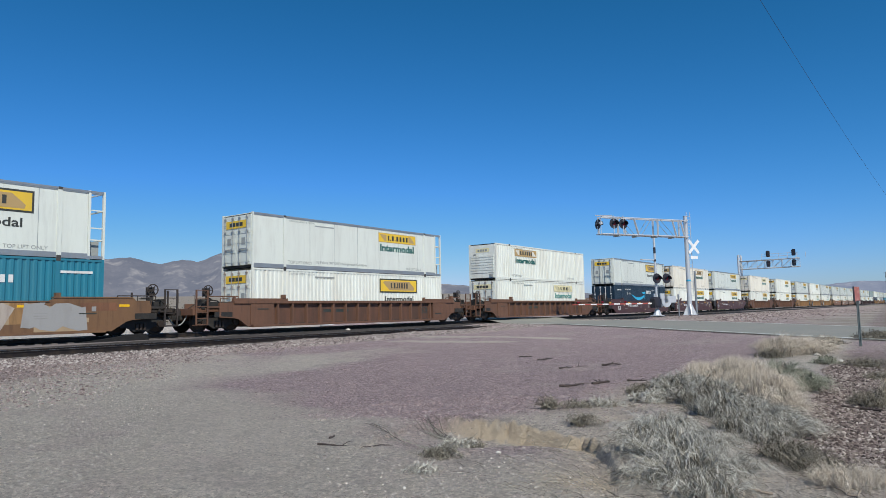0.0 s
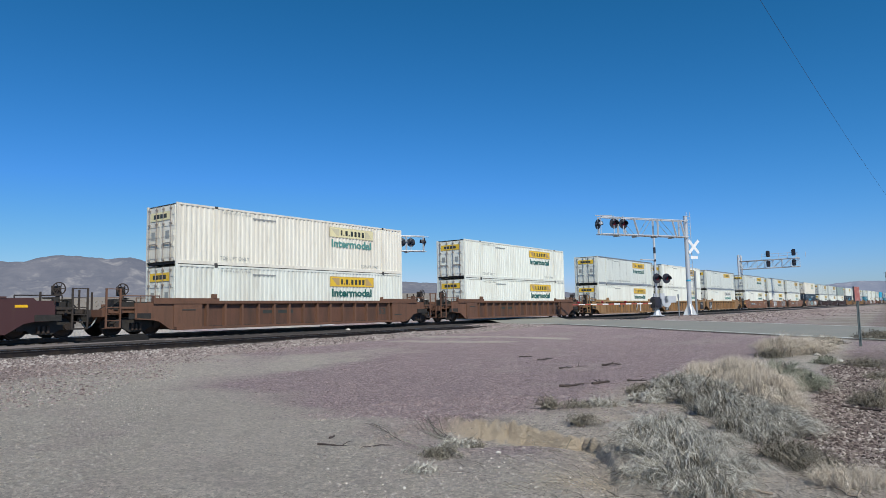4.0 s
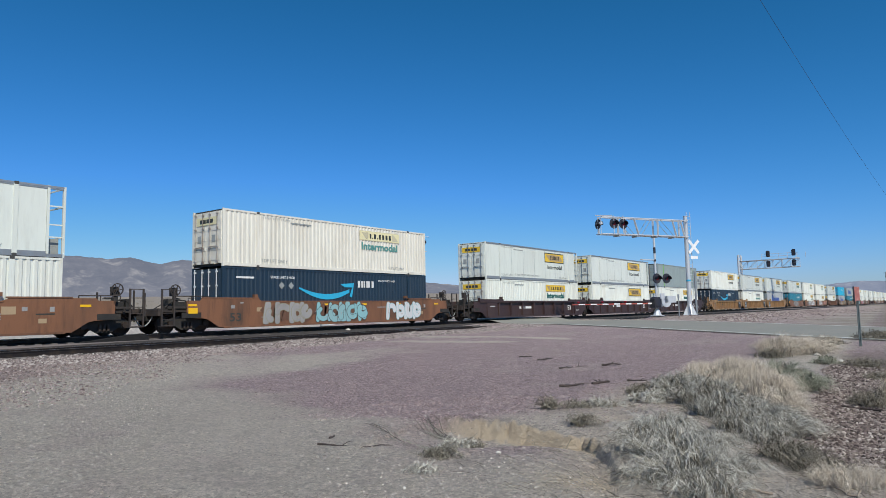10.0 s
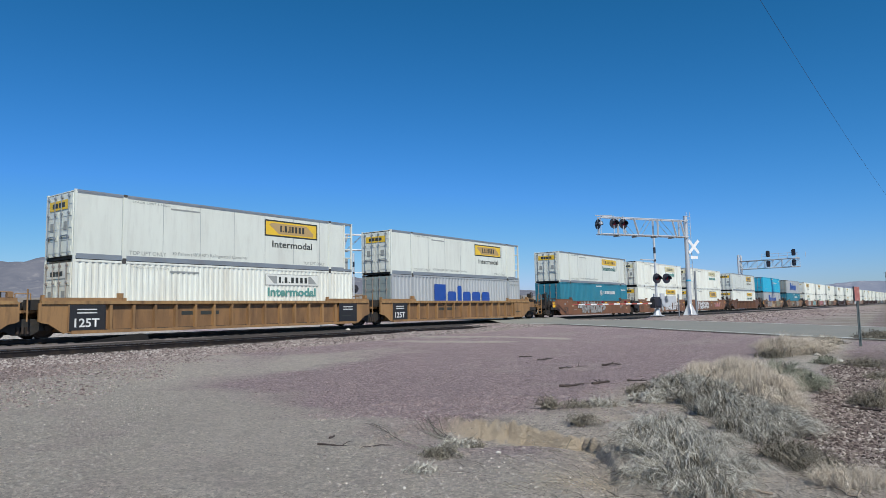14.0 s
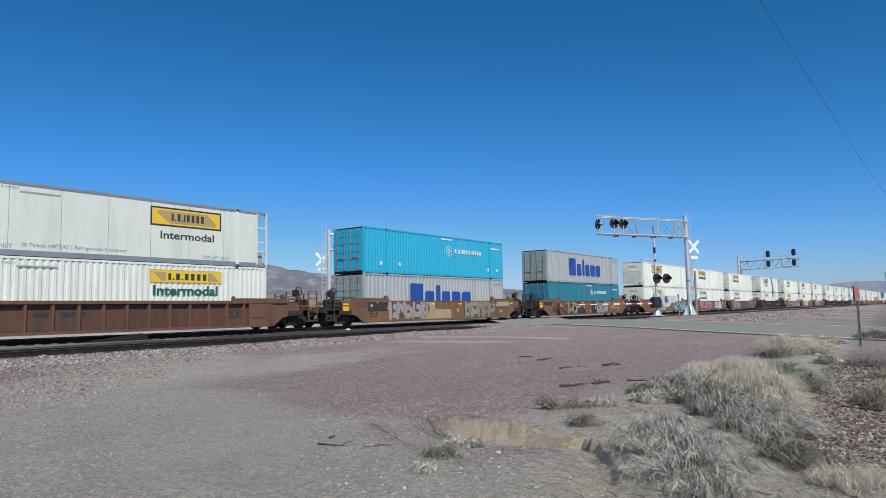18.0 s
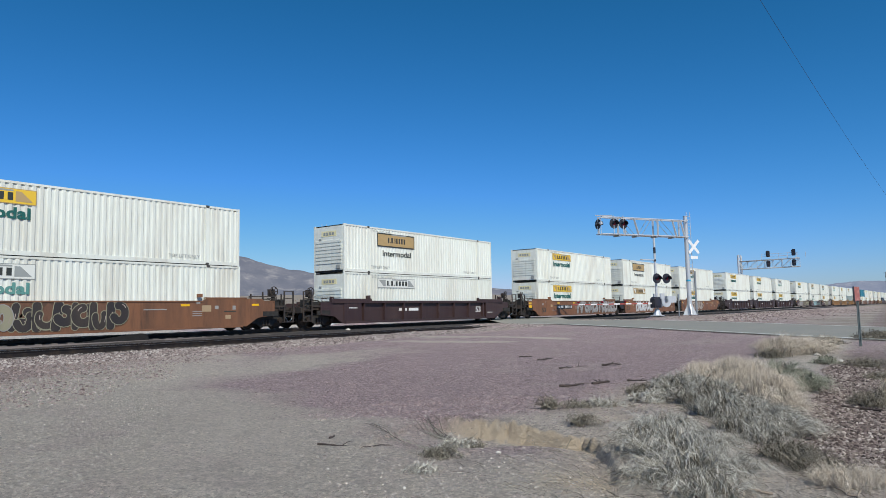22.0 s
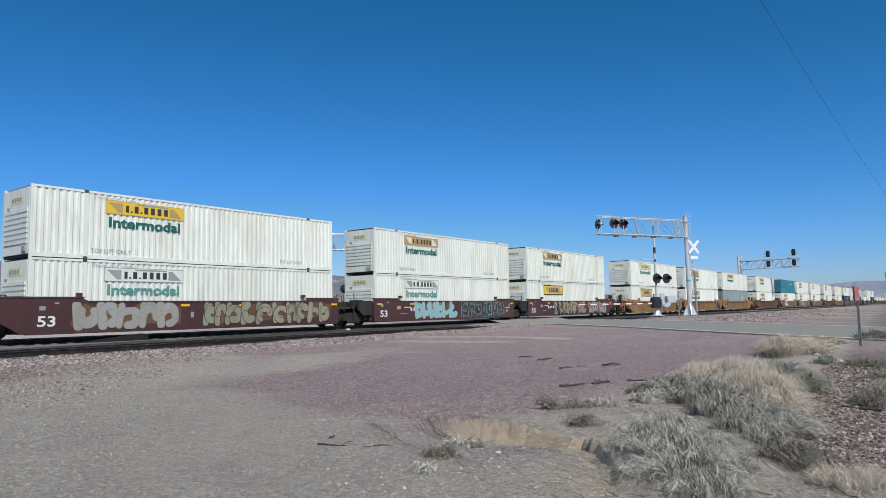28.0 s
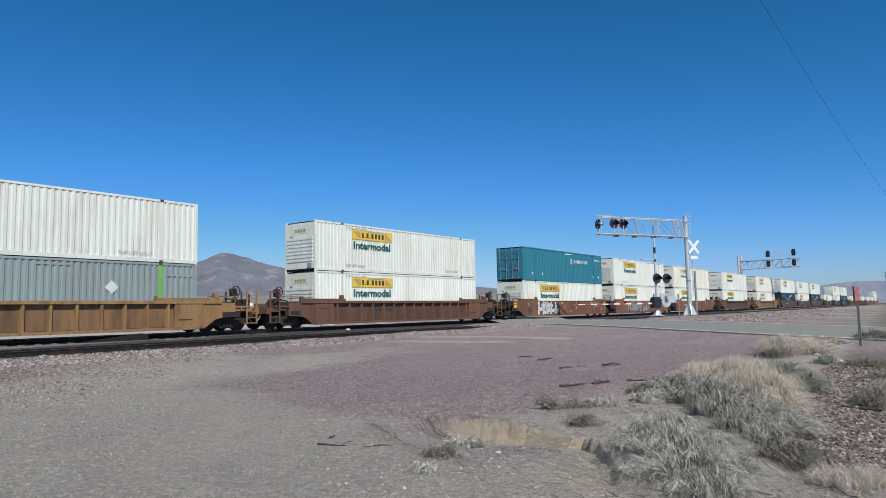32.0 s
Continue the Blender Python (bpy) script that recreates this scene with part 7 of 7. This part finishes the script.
swept_bush("g", 6.60, 1.76, 0.22, 0.22, 0.26, 40, 32, 0.0014, (-0.10, -0.12), 0.040, 0.032, 0.15)
swept_bush("g", 5.85, 1.70, 0.22, 0.20, 0.32, 40, 18, 0.0016, (-0.16, -0.06), 0.070, 0.024, 0.50, 14)
swept_bush("g", 6.05, 2.28, 0.16, 0.12, 0.26, 28, 12, 0.0016, (-0.12, 0.05), 0.070, 0.018, 0.50, 10)
swept_bush("g", 8.40, 2.80, 0.18, 0.28, 0.22, 34, 18, 0.0019, (-0.04, -0.06), 0.055, 0.024, 0.30)
# the pale plume behind it
swept_bush("f", 13.3, 3.75, 0.46, 0.47, 0.22, 64, 57, 0.0019, (-0.06, -0.05), 0.050, 0.075, 0.20)
swept_bush("f", 12.9, 3.20, 0.46, 0.59, 0.22, 73, 65, 0.0019, (-0.08, -0.08), 0.050, 0.075, 0.20)
swept_bush("f", 12.3, 2.75, 0.42, 0.62, 0.22, 73, 72, 0.0017, (-0.10, -0.12), 0.050, 0.075, 0.12)
swept_bush("f", 11.6, 2.38, 0.34, 0.53, 0.20, 64, 72, 0.0016, (-0.14, -0.14), 0.050, 0.068, 0.08)
swept_bush("f", 10.95, 2.10, 0.26, 0.35, 0.18, 48, 65, 0.0015, (-0.16, -0.12), 0.050, 0.060, 0.05)
# swept low bush running down the slope
swept_bush("s", 12.2, 3.85, 0.40, 0.36, 0.32, 72, 13, 0.0030, (-0.13, -0.08), 0.114, 0.042, 0.88)
swept_bush("s", 11.3, 3.20, 0.40, 0.37, 0.36, 84, 14, 0.0028, (-0.18, -0.13), 0.114, 0.039, 0.88)
swept_bush("t", 10.7, 2.95, 0.34, 0.29, 0.28, 56, 11, 0.0028, (-0.11, -0.11), 0.114, 0.039, 0.90)
swept_bush("s", 10.1, 2.62, 0.34, 0.36, 0.36, 80, 15, 0.0025, (-0.13, -0.21), 0.095, 0.034, 0.77)
swept_bush("g", 9.75, 2.10, 0.28, 0.31, 0.30, 72, 17, 0.0024, (-0.05, -0.27), 0.057, 0.031, 0.55)
swept_bush("g", 9.40, 1.72, 0.24, 0.22, 0.28, 60, 17, 0.0023, (0.00, -0.29), 0.057, 0.028, 0.44)
swept_bush("g", 9.15, 2.20, 0.26, 0.28, 0.24, 50, 14, 0.0023, (-0.10, -0.11), 0.080, 0.028, 0.70)
swept_bush("t", 9.05, 1.85, 0.16, 0.22, 0.18, 24, 10, 0.0022, (-0.06, -0.10), 0.080, 0.024, 0.60)
swept_bush("g", 8.60, 1.82, 0.22, 0.22, 0.22, 40, 14, 0.0022, (-0.10, -0.12), 0.080, 0.026, 0.50)
swept_bush("t", 7.65, 1.38, 0.22, 0.15, 0.18, 36, 11, 0.0021, (-0.05, -0.08), 0.095, 0.028, 0.90)
swept_bush("t", 7.15, 1.08, 0.18, 0.12, 0.16, 28, 10, 0.0019, (-0.05, -0.06), 0.095, 0.028, 0.90)
swept_bush("f", 6.85, 0.78, 0.24, 0.17, 0.16, 41, 52, 0.0010, (-0.08, -0.06), 0.050, 0.045, 0.00)
# twig mats over the gravel edge
plant("g", 11.3, 4.05, 0.50, 0.20, 520, 0.0040, (0.0, 0.0), 0.09, 0.0, 0.7)
plant("t", 12.0, 4.50, 0.45, 0.18, 320, 0.0042, (0.0, 0.0), 0.10, 0.0, 0.6)
plant("g", 12.6, 3.95, 0.55, 0.28, 620, 0.0042, (0.0, 0.0), 0.09)
plant("t", 9.55, 5.10, 0.20, 0.24, 150, 0.0034, (0.0, 0.0), 0.05, 0.1)
plant("t", 9.95, 4.80, 0.30, 0.14, 130, 0.0034, (0.0, 0.0), 0.06)
plant("g", 10.3, 4.55, 0.36, 0.16, 160, 0.0036, (0.0, 0.0), 0.07)
plant("t", 8.45, 4.02, 0.20, 0.20, 130, 0.0032, (0.0, 0.0), 0.05, 0.1)
# tufts further off
swept_bush("e", 14.5, 2.75, 0.36, 0.44, 0.30, 76, 17, 0.0032, (-0.08, -0.16), 0.076, 0.042, 0.55)
swept_bush("e", 14.0, 2.30, 0.30, 0.31, 0.30, 60, 15, 0.0032, (-0.08, -0.20), 0.076, 0.042, 0.55)
swept_bush("f", 21.8, 4.00, 0.55, 0.56, 0.40, 64, 52, 0.0030, (0.00, -0.20), 0.050, 0.120, 0.20)
swept_bush("f", 22.4, 3.40, 0.50, 0.43, 0.40, 54, 46, 0.0030, (0.00, -0.30), 0.050, 0.120, 0.20)
plant("t", 20.6, 4.00, 0.35, 0.34, 300, 0.0048, (0.0, 0.0), 0.12)
plant("e", 19.6, 2.60, 0.30, 0.26, 220, 0.0045, (0.0, 0.0), 0.06)
plant("t", 19.8, 1.80, 0.60, 0.26, 260, 0.0045, (0.0, 0.0), 0.14)
plant("t", 17.4, 1.20, 0.45, 0.24, 220, 0.0042, (0.0, 0.0), 0.14)
plant("t", 13.2, 1.10, 0.36, 0.34, 420, 0.0028, (0.0, 0.0), 0.11)
plant("y", 14.2, 0.90, 0.36, 0.46, 900, 0.0030, (0.0, 0.0), 0.07, 0.1)
plant("g", 5.15, 4.15, 0.16, 0.10, 140, 0.0018, (0.0, 0.0), 0.04)
plant("t", 30.0, 2.20, 0.70, 0.40, 600, 0.0075, (0.0, 0.0), 0.14)
plant("y", 26.5, 3.40, 0.60, 0.36, 500, 0.0070, (0.0, 0.0), 0.10)


def stalk_bundle(ax, ay, bx, by, n, wide, high, seed, label):
    """Long dead stalks lying side by side over the edge of the bank, with a dry tuft at the lower end."""
    rng = random.Random(seed)
    a, b = Vector((ax, ay, 0)), Vector((bx, by, 0))
    d = b - a
    side = Vector((-d.y, d.x, 0)).normalized()
    t = thing("stalk_bundle", label, "dead stalks", "dead stalks", at=pose(ax, ay, lift(ax, ay)))
    for k in range(n):
        u0, u1 = rng.uniform(-0.15, 0.35), rng.uniform(0.65, 1.15)
        off, bow, up = rng.gauss(0, wide), rng.gauss(0, wide * 0.6), rng.random() ** 2 * high
        s = Shape()
        pts = []
        for j in range(6):
            v = j / 5
            p = a + d * (u0 + (u1 - u0) * v) + side * (off * (1 - 0.4 * v) + bow * math.sin(v * 3.1) + rng.gauss(0, 0.012))
            p.z = max(lift(p.x, p.y), lift(p.x + 0.1, p.y) - 0.06) + 0.01 + up * math.sin(0.3 + v * 2.5) + rng.uniform(0, 0.012)
            pts.append(tuple(p - Vector((ax, ay, lift(ax, ay)))))
        s.limb(pts, [rng.uniform(0.0016, 0.0036)] * 6, 4)
        part("stalk", s, M_BARK if rng.random() < 0.25 else M_STALK, t)


M_BARK = paint("dark_bark", (0.06, 0.045, 0.04), 0.9, dirt=(0.12, 0.09, 0.08), amount=0.5, scale=6.0, stretch=(1, 1, 1))
M_STALK = paint("grey_dead_stalk", (0.42, 0.39, 0.32), 0.9, dirt=(0.22, 0.20, 0.16), amount=0.6, scale=5.0, stretch=(1, 1, 1))
stalk_bundle(7.75, 6.15, 7.0, 5.05, 34, 0.09, 0.02, 5, "grey dead stalks fallen over the washed-out bank")
stalk_bundle(6.40, 5.05, 5.85, 4.40, 26, 0.06, 0.02, 6, "grey dead stalks lying on gravel below the bank")
stalk_bundle(7.0, 6.6, 6.35, 5.3, 8, 0.05, 0.03, 7, "few thin dead stalks lying on the dirt")
plant("g", 6.55, 4.75, 0.22, 0.16, 260, 0.0028, (0.1, 0.1), 0.03, 0.1)
plant("t", 6.75, 4.70, 0.20, 0.12, 260, 0.0028, (0.0, 0.0), 0.05)
plant("t", 5.80, 4.40, 0.20, 0.10, 220, 0.0026, (0.0, 0.0), 0.05)

litter = Shape()
rng_litter = random.Random(21)
for k in range(2600):
    x = rng_litter.uniform(5.0, 13.5)
    y = rng_litter.gauss(2.0 + 0.18 * (x - 6.0), 1.0)
    g, ln = rng_litter.uniform(0, 3.14), rng_litter.uniform(0.04, 0.22)
    dx, dy = math.cos(g) * ln, math.sin(g) * ln
    a, b = Vector((x, y, lift(x, y) + 0.006)), Vector((x + dx, y + dy, lift(x + dx, y + dy) + 0.006 + 0.05 * rng_litter.random() ** 3))
    litter.limb([a, a.lerp(b, 0.5) + Vector((0, 0, 0.01)), b], [0.0022, 0.002, 0.001], 3)
tagged(part("twig_litter", litter, M_TWIG), "fine dry twig litter strewn on the dirt", "twigs", kind="stuff")

# scrub out on the plain beyond the line
scrub = Shape()
for k in range(1500):
    g, d = radians(rng_plant.uniform(14, 78)), 190 + 1100 * rng_plant.random() ** 1.4
    x, y = d * math.sin(g), d * math.cos(g)
    if y < 42:
        continue
    z, r = lift(x, y), rng_plant.uniform(0.45, 0.9)
    for j in range(9):
        a, e = rng_plant.uniform(0, 6.28), rng_plant.uniform(0.25, 1.3)
        tip = Vector((math.cos(a) * math.cos(e), math.sin(a) * math.cos(e), math.sin(e))) * r * rng_plant.uniform(0.7, 1.15)
        sd = Vector((-math.sin(a), math.cos(a), 0.2)) * r * 0.28
        i0 = len(scrub.v)
        mid = Vector((x, y, z)) + tip * 0.6
        scrub.v += [(x, y, z - 0.05), tuple(mid - sd), tuple(Vector((x, y, z)) + tip), tuple(mid + sd)]
        scrub.f.append((i0, i0 + 1, i0 + 2, i0 + 3))
M_SCRUB = island_mat("desert_scrub", [(0.10, 0.10, 0.06), (0.17, 0.165, 0.10), (0.25, 0.22, 0.15)])
tagged(part("desert_scrub", scrub, M_SCRUB), "low olive desert scrub on the plain", "scrub", kind="stuff")


# ---- stones ----
def stones(name, label, places, sizes, mat, seed, flat=0.6):
    """Many small angular stones in one mesh; places: (n, 2), sizes: (n,)."""
    rs = np.random.RandomState(seed)
    n = len(places)
    base = np.array([(1, 0, 0), (0.35, 0.9, 0.1), (-0.8, 0.6, 0), (-0.9, -0.5, 0.1), (0.3, -0.95, 0), (0.45, 0.15, 0.8), (-0.4, 0.1, 0.9)])
    faces = np.array([(0, 1, 5), (1, 2, 6), (1, 6, 5), (2, 3, 6), (3, 4, 6), (4, 5, 6), (4, 0, 5)])
    v = base[None] * (1 + rs.uniform(-0.3, 0.3, (n, 7, 3)))
    v *= np.stack([rs.uniform(0.7, 1.3, n), rs.uniform(0.6, 1.1, n), flat * rs.uniform(0.7, 1.3, n)], -1)[:, None]
    a = rs.uniform(0, 6.283, n)
    ca, sa = np.cos(a)[:, None], np.sin(a)[:, None]
    x, y = v[..., 0] * ca - v[..., 1] * sa, v[..., 0] * sa + v[..., 1] * ca
    s = sizes[:, None]
    z0 = places[:, 2] if places.shape[1] > 2 else ground_z(places[:, 0], places[:, 1])
    pts = np.stack([places[:, :1] + x * s, places[:, 1:2] + y * s, z0[:, None] + (v[..., 2] - 0.05) * s], -1).reshape(-1, 3)
    f = (faces[None] + 7 * np.arange(n)[:, None, None]).reshape(-1, 3)
    me = bpy.data.meshes.new(name)
    me.vertices.add(len(pts))
    me.vertices.foreach_set("co", pts.ravel())
    me.loops.add(f.size)
    me.loops.foreach_set("vertex_index", f.ravel().astype(np.int32))
    me.polygons.add(len(f))
    me.polygons.foreach_set("loop_start", np.arange(0, f.size, 3, dtype=np.int32))
    me.update()
    me.validate()
    return tagged(part(name, me, mat), label, "stones", kind="stuff")


M_STONE_TAN = island_mat("tan_stones", [(0.20, 0.165, 0.145), (0.37, 0.32, 0.28), (0.47, 0.41, 0.36), (0.53, 0.465, 0.41), (0.58, 0.53, 0.475)])
M_STONE_PURPLE = island_mat("purple_stones", [(0.15, 0.105, 0.10), (0.27, 0.195, 0.19), (0.38, 0.285, 0.275), (0.43, 0.34, 0.33), (0.54, 0.465, 0.435)])
M_STONE_COBBLE = island_mat("dark_cobbles", [(0.04, 0.031, 0.029), (0.095, 0.073, 0.068), (0.17, 0.132, 0.122), (0.27, 0.22, 0.20), (0.52, 0.46, 0.41)])
M_STONE_SHOULDER = island_mat("shoulder_rocks", [(0.09, 0.066, 0.062), (0.20, 0.15, 0.142), (0.29, 0.225, 0.213), (0.38, 0.31, 0.29), (0.52, 0.46, 0.42)])
M_STONE_BALLAST = island_mat("ballast_stones", [(0.10, 0.08, 0.076), (0.22, 0.18, 0.17), (0.34, 0.29, 0.27), (0.54, 0.49, 0.45)])


def scatter(rs, n, r_lo, r_hi, power=1.0):
    """Places spread over the ground in front of the camera, denser close by."""
    r = r_lo * (r_hi / r_lo) ** (rs.uniform(0, 1, n) ** power)
    g = np.radians(YAW + rs.uniform(-37, 37, n))
    return np.stack([r * np.sin(g), r * np.cos(g)], -1)


rs = np.random.RandomState(3)
P = scatter(rs, 210000, 4.2, 48.0)
zone = purple_zone(P[:, 0], P[:, 1])
_, across = road_coords(P[:, 0], P[:, 1])
off_road = (np.abs(across) > ROAD_HALF + 0.2) & (P[:, 1] < 21.0)
r = np.hypot(P[:, 0], P[:, 1])
pick = rs.uniform(0, 1, len(P))
patch = smooth(-0.5, 0.7, wave(P[:, 0], P[:, 1], 0.9, 7.0) + 0.6 * wave(P[:, 0], P[:, 1], 0.25, 2.0))
tan_ok = off_road & (pick < (0.05 + 0.30 * patch) * (1 - zone) + 0.02)
size_t = (0.0036 + 0.010 * rs.uniform(0, 1, len(P)) ** 4) * (0.6 + r / 18)
stones("tan_gravel", "small tan and grey stones scattered on dirt", P[tan_ok], size_t[tan_ok], M_STONE_TAN, 4)
edge_band = np.exp(-((P[:, 0] * 0.8 + P[:, 1] * 0.6 - 10.8 - 0.5 * wave(P[:, 0], P[:, 1], 1.3, 4.0)) / 1.5) ** 2)
pur_ok = off_road & ~tan_ok & (pick < (0.42 + 0.5 * edge_band) * zone * (0.5 + 0.5 * patch))
size_p = (0.0055 + 0.014 * rs.uniform(0, 1, len(P)) ** 3 + 0.010 * edge_band * rs.uniform(0, 1, len(P)) ** 2) * (0.6 + r / 26)
stones("purple_gravel", "purple and grey crushed rock lying thickly on the ground", P[pur_ok], size_p[pur_ok], M_STONE_PURPLE, 5)
# broken ground below the bank
Q = np.stack([rs.uniform(3.6, 8.6, 16000), rs.uniform(1.4, 7.5, 16000)], -1)
bd, bu = bank_side(Q[:, 0], Q[:, 1])
keep = (bd > 0.02) & (bd < 3.0) & (rs.uniform(0, 1, len(Q)) < np.exp(-bd / 1.1) * 0.9 + 0.12)
stones("rubble", "grey and tan broken stones below the bank", Q[keep], (0.004 + 0.015 * rs.uniform(0, 1, len(Q)) ** 3.5)[keep], M_STONE_TAN, 8)
# gravel between the bushes above it
G = np.stack([rs.uniform(7.0, 14.0, 12000), rs.uniform(1.6, 5.6, 12000)], -1)
keep = bank_side(G[:, 0], G[:, 1])[0] < -0.05
stones("bush_gravel", "small tan and purple stones between the dry bushes", G[keep], ((0.004 + 0.013 * rs.uniform(0, 1, len(G)) ** 3) * (0.5 + G[:, 0] / 16))[keep], M_STONE_PURPLE, 13)
# the coarse cobbles of the eastern slope
C = np.stack([6.0 + 13.5 * rs.uniform(0, 1, 46000) ** 1.25, rs.uniform(-0.6, 2.8, 46000)], -1)
keep = purple_zone(C[:, 0], C[:, 1]) > 0.35
stones("cobbles", "coarse purple and pale cobbles on the slope", C[keep], ((0.008 + 0.026 * rs.uniform(0, 1, len(C)) ** 2.6) * (0.55 + C[:, 0] / 22))[keep], M_STONE_COBBLE, 6, 0.8)
S = np.stack([rs.uniform(0.5, 22.0, 48000), 23.0 - 12.5 * rs.uniform(0, 1, 48000) ** 1.2], -1)
reach = np.interp(S[:, 0], (0, 4, 8, 13, 22), (10.5, 12.0, 14.5, 18.0, 20.0)) + 0.9 * wave(S[:, 0], S[:, 1], 1.7, 3.0)
keep = S[:, 1] > reach + 3.0 * rs.uniform(0, 1, len(S)) ** 2
stones("shoulder_rock", "coarse pale and purple rock spilled beside the track", S[keep], (0.012 + 0.028 * rs.uniform(0, 1, len(S)) ** 2.4)[keep], M_STONE_SHOULDER, 9, 0.7)
# rock on the track's shoulder and between the rails
n = 34000
bx = 4 + 120 * rs.uniform(0, 1, n) ** 1.7
by = NEAR_TRACK_Y + rs.uniform(-5.2, 2.2, n) - 4.0 * rs.uniform(0, 1, n) ** 2 * (bx > 62)
dy = np.abs(by - NEAR_TRACK_Y)
bz = NEAR_TRACK_Z + np.where(dy < 1.9, -0.22, -0.22 - 0.40 * np.clip((dy - 1.9) / 1.7, 0, 1))
bz = np.maximum(bz, ground_z(bx, by))
_, bc = road_coords(bx, by)
ok = np.abs(bc) > ROAD_HALF + 0.3
stones("track_ballast", "pale grey and pink crushed ballast beside the rails", np.stack([bx, by, bz], -1)[ok], (0.03 + 0.04 * rs.uniform(0, 1, n) ** 2)[ok], M_STONE_BALLAST, 7, 0.8)


E = np.stack([rs.uniform(52, 150, 9000), rs.uniform(8, 22, 9000)], -1)
_, ec = road_coords(E[:, 0], E[:, 1])
keep = (ec > ROAD_HALF + 0.4) & (rs.uniform(0, 1, len(E)) < smooth(8, 18, E[:, 1] + 2.0 * wave(E[:, 0], E[:, 1], 3.0, 2.0)))
stones("bank_rock", "brown and purple rock on the low railway bank", E[keep], (0.05 + 0.10 * rs.uniform(0, 1, len(E)) ** 2.5)[keep], M_STONE_SHOULDER, 12, 0.7)


def rock(x, y, r, mat, label, seed, z=None):
    rng = random.Random(seed)
    bm = bmesh.new()
    bmesh.ops.create_icosphere(bm, subdivisions=2, radius=r)
    for v in bm.verts:
        v.co *= rng.uniform(0.78, 1.12)
        v.co.z *= 0.65
    me = bpy.data.meshes.new("rock")
    bm.to_mesh(me)
    bm.free()
    ob = part("rock", me, mat)
    ob.matrix_basis = pose(x, y, (lift(x, y) if z is None else z) + r * 0.3, 0, 0, rng.uniform(0, 360))
    return tagged(ob, label, "rock", "loose rocks")


M_PALEROCK = paint("pale_rock", (0.62, 0.58, 0.52), 0.9, amount=0.4, scale=6.0, stretch=(1, 1, 1))
for k, (x, y, rr, z) in enumerate(((7.0, 1.03, 0.05, None), (21.6, 3.05, 0.08, None), (20.2, 2.3, 0.10, None), (26.2, 25.3 - 2.05, 0.16, -0.5), (24.4, 23.2, 0.09, -0.5), (20.0, 22.5, 0.10, -0.6), (28.2, 28.0, 0.16, -0.25), (4.6, 3.9, 0.02, None), (6.3, 4.0, 0.03, None))):
    rock(x, y, rr, M_PALEROCK, "pale chalky rock lying on the ground", 40 + k, z)


def dead_wood(x, y, length, turn, thick, mat, label, seed):
    """A broken piece of bark or branch with side stubs."""
    rng = random.Random(seed)
    s = Shape()
    p = Vector((-length / 2, 0, thick * 0.6))
    n = 6
    pts = [p]
    for i in range(n):
        p = p + Vector((length / n, rng.uniform(-0.10, 0.10) * length, rng.uniform(-0.02, 0.03) * length))
        pts.append(p)
    s.limb(pts, [thick * (1 - 0.6 * i / n) * rng.uniform(0.8, 1.15) for i in range(n + 1)], 7)
    ob = part("dead_branch", s, mat)
    for i in (2, 3, 4):
        q = pts[i] + Vector((rng.uniform(-0.1, 0.2) * length, rng.uniform(-0.25, 0.25) * length, rng.uniform(0, 0.1) * length))
        m = pts[i].lerp(q, 0.5) + Vector((0, 0, 0.02 * length))
        part("side_branch", Shape().limb([pts[i], m, q], [thick * 0.5, thick * 0.35, thick * 0.12], 5), mat, ob)
    ob.matrix_basis = pose(x, y, lift(x, y), 0, 0, turn)
    return tagged(ob, label, "dead branch", "dead wood")


M_PALEWOOD = paint("bleached_wood", (0.36, 0.29, 0.22), 0.85, dirt=(0.18, 0.14, 0.11), amount=0.5, scale=6.0, stretch=(1, 1, 1))
for k, (x, y, ln, tn, th, pale) in enumerate(((16.4, 7.9, 1.1, -30, 0.03, 0), (17.2, 7.3, 0.5, -60, 0.03, 0), (12.3, 6.05, 0.5, -55, 0.03, 0), (13.2, 5.85, 0.6, -10, 0.035, 0), (13.8, 5.3, 0.4, -70, 0.025, 0), (17.8, 9.6, 0.5, -40, 0.025, 0), (18.4, 10.6, 0.4, -50, 0.025, 0),
        (12.9, 3.75, 1.6, 40, 0.06, 1), (11.2, 4.0, 0.6, -60, 0.03, 1), (5.95, 5.8, 0.9, -52, 0.012, 0), (6.1, 6.35, 0.12, 10, 0.02, 0), (12.6, 1.2, 0.6, 70, 0.03, 0), (13.6, 1.35, 0.6, -20, 0.035, 0), (6.1, 1.5, 0.5, 100, 0.012, 1), (6.5, 0.75, 0.4, 40, 0.012, 1))):
    dead_wood(x, y, ln, tn, th, M_PALEWOOD if pale else M_BARK, "bleached broken branch on the ground" if pale else "dark broken piece of dead wood on gravel", 70 + k)

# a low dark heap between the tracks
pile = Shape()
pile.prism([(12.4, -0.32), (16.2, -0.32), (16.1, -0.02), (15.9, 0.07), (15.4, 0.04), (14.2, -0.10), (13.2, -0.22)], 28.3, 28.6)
tagged(part("cinder_heap", pile, M_HEAP), "low black heap lying between the tracks", "heap")


motions()
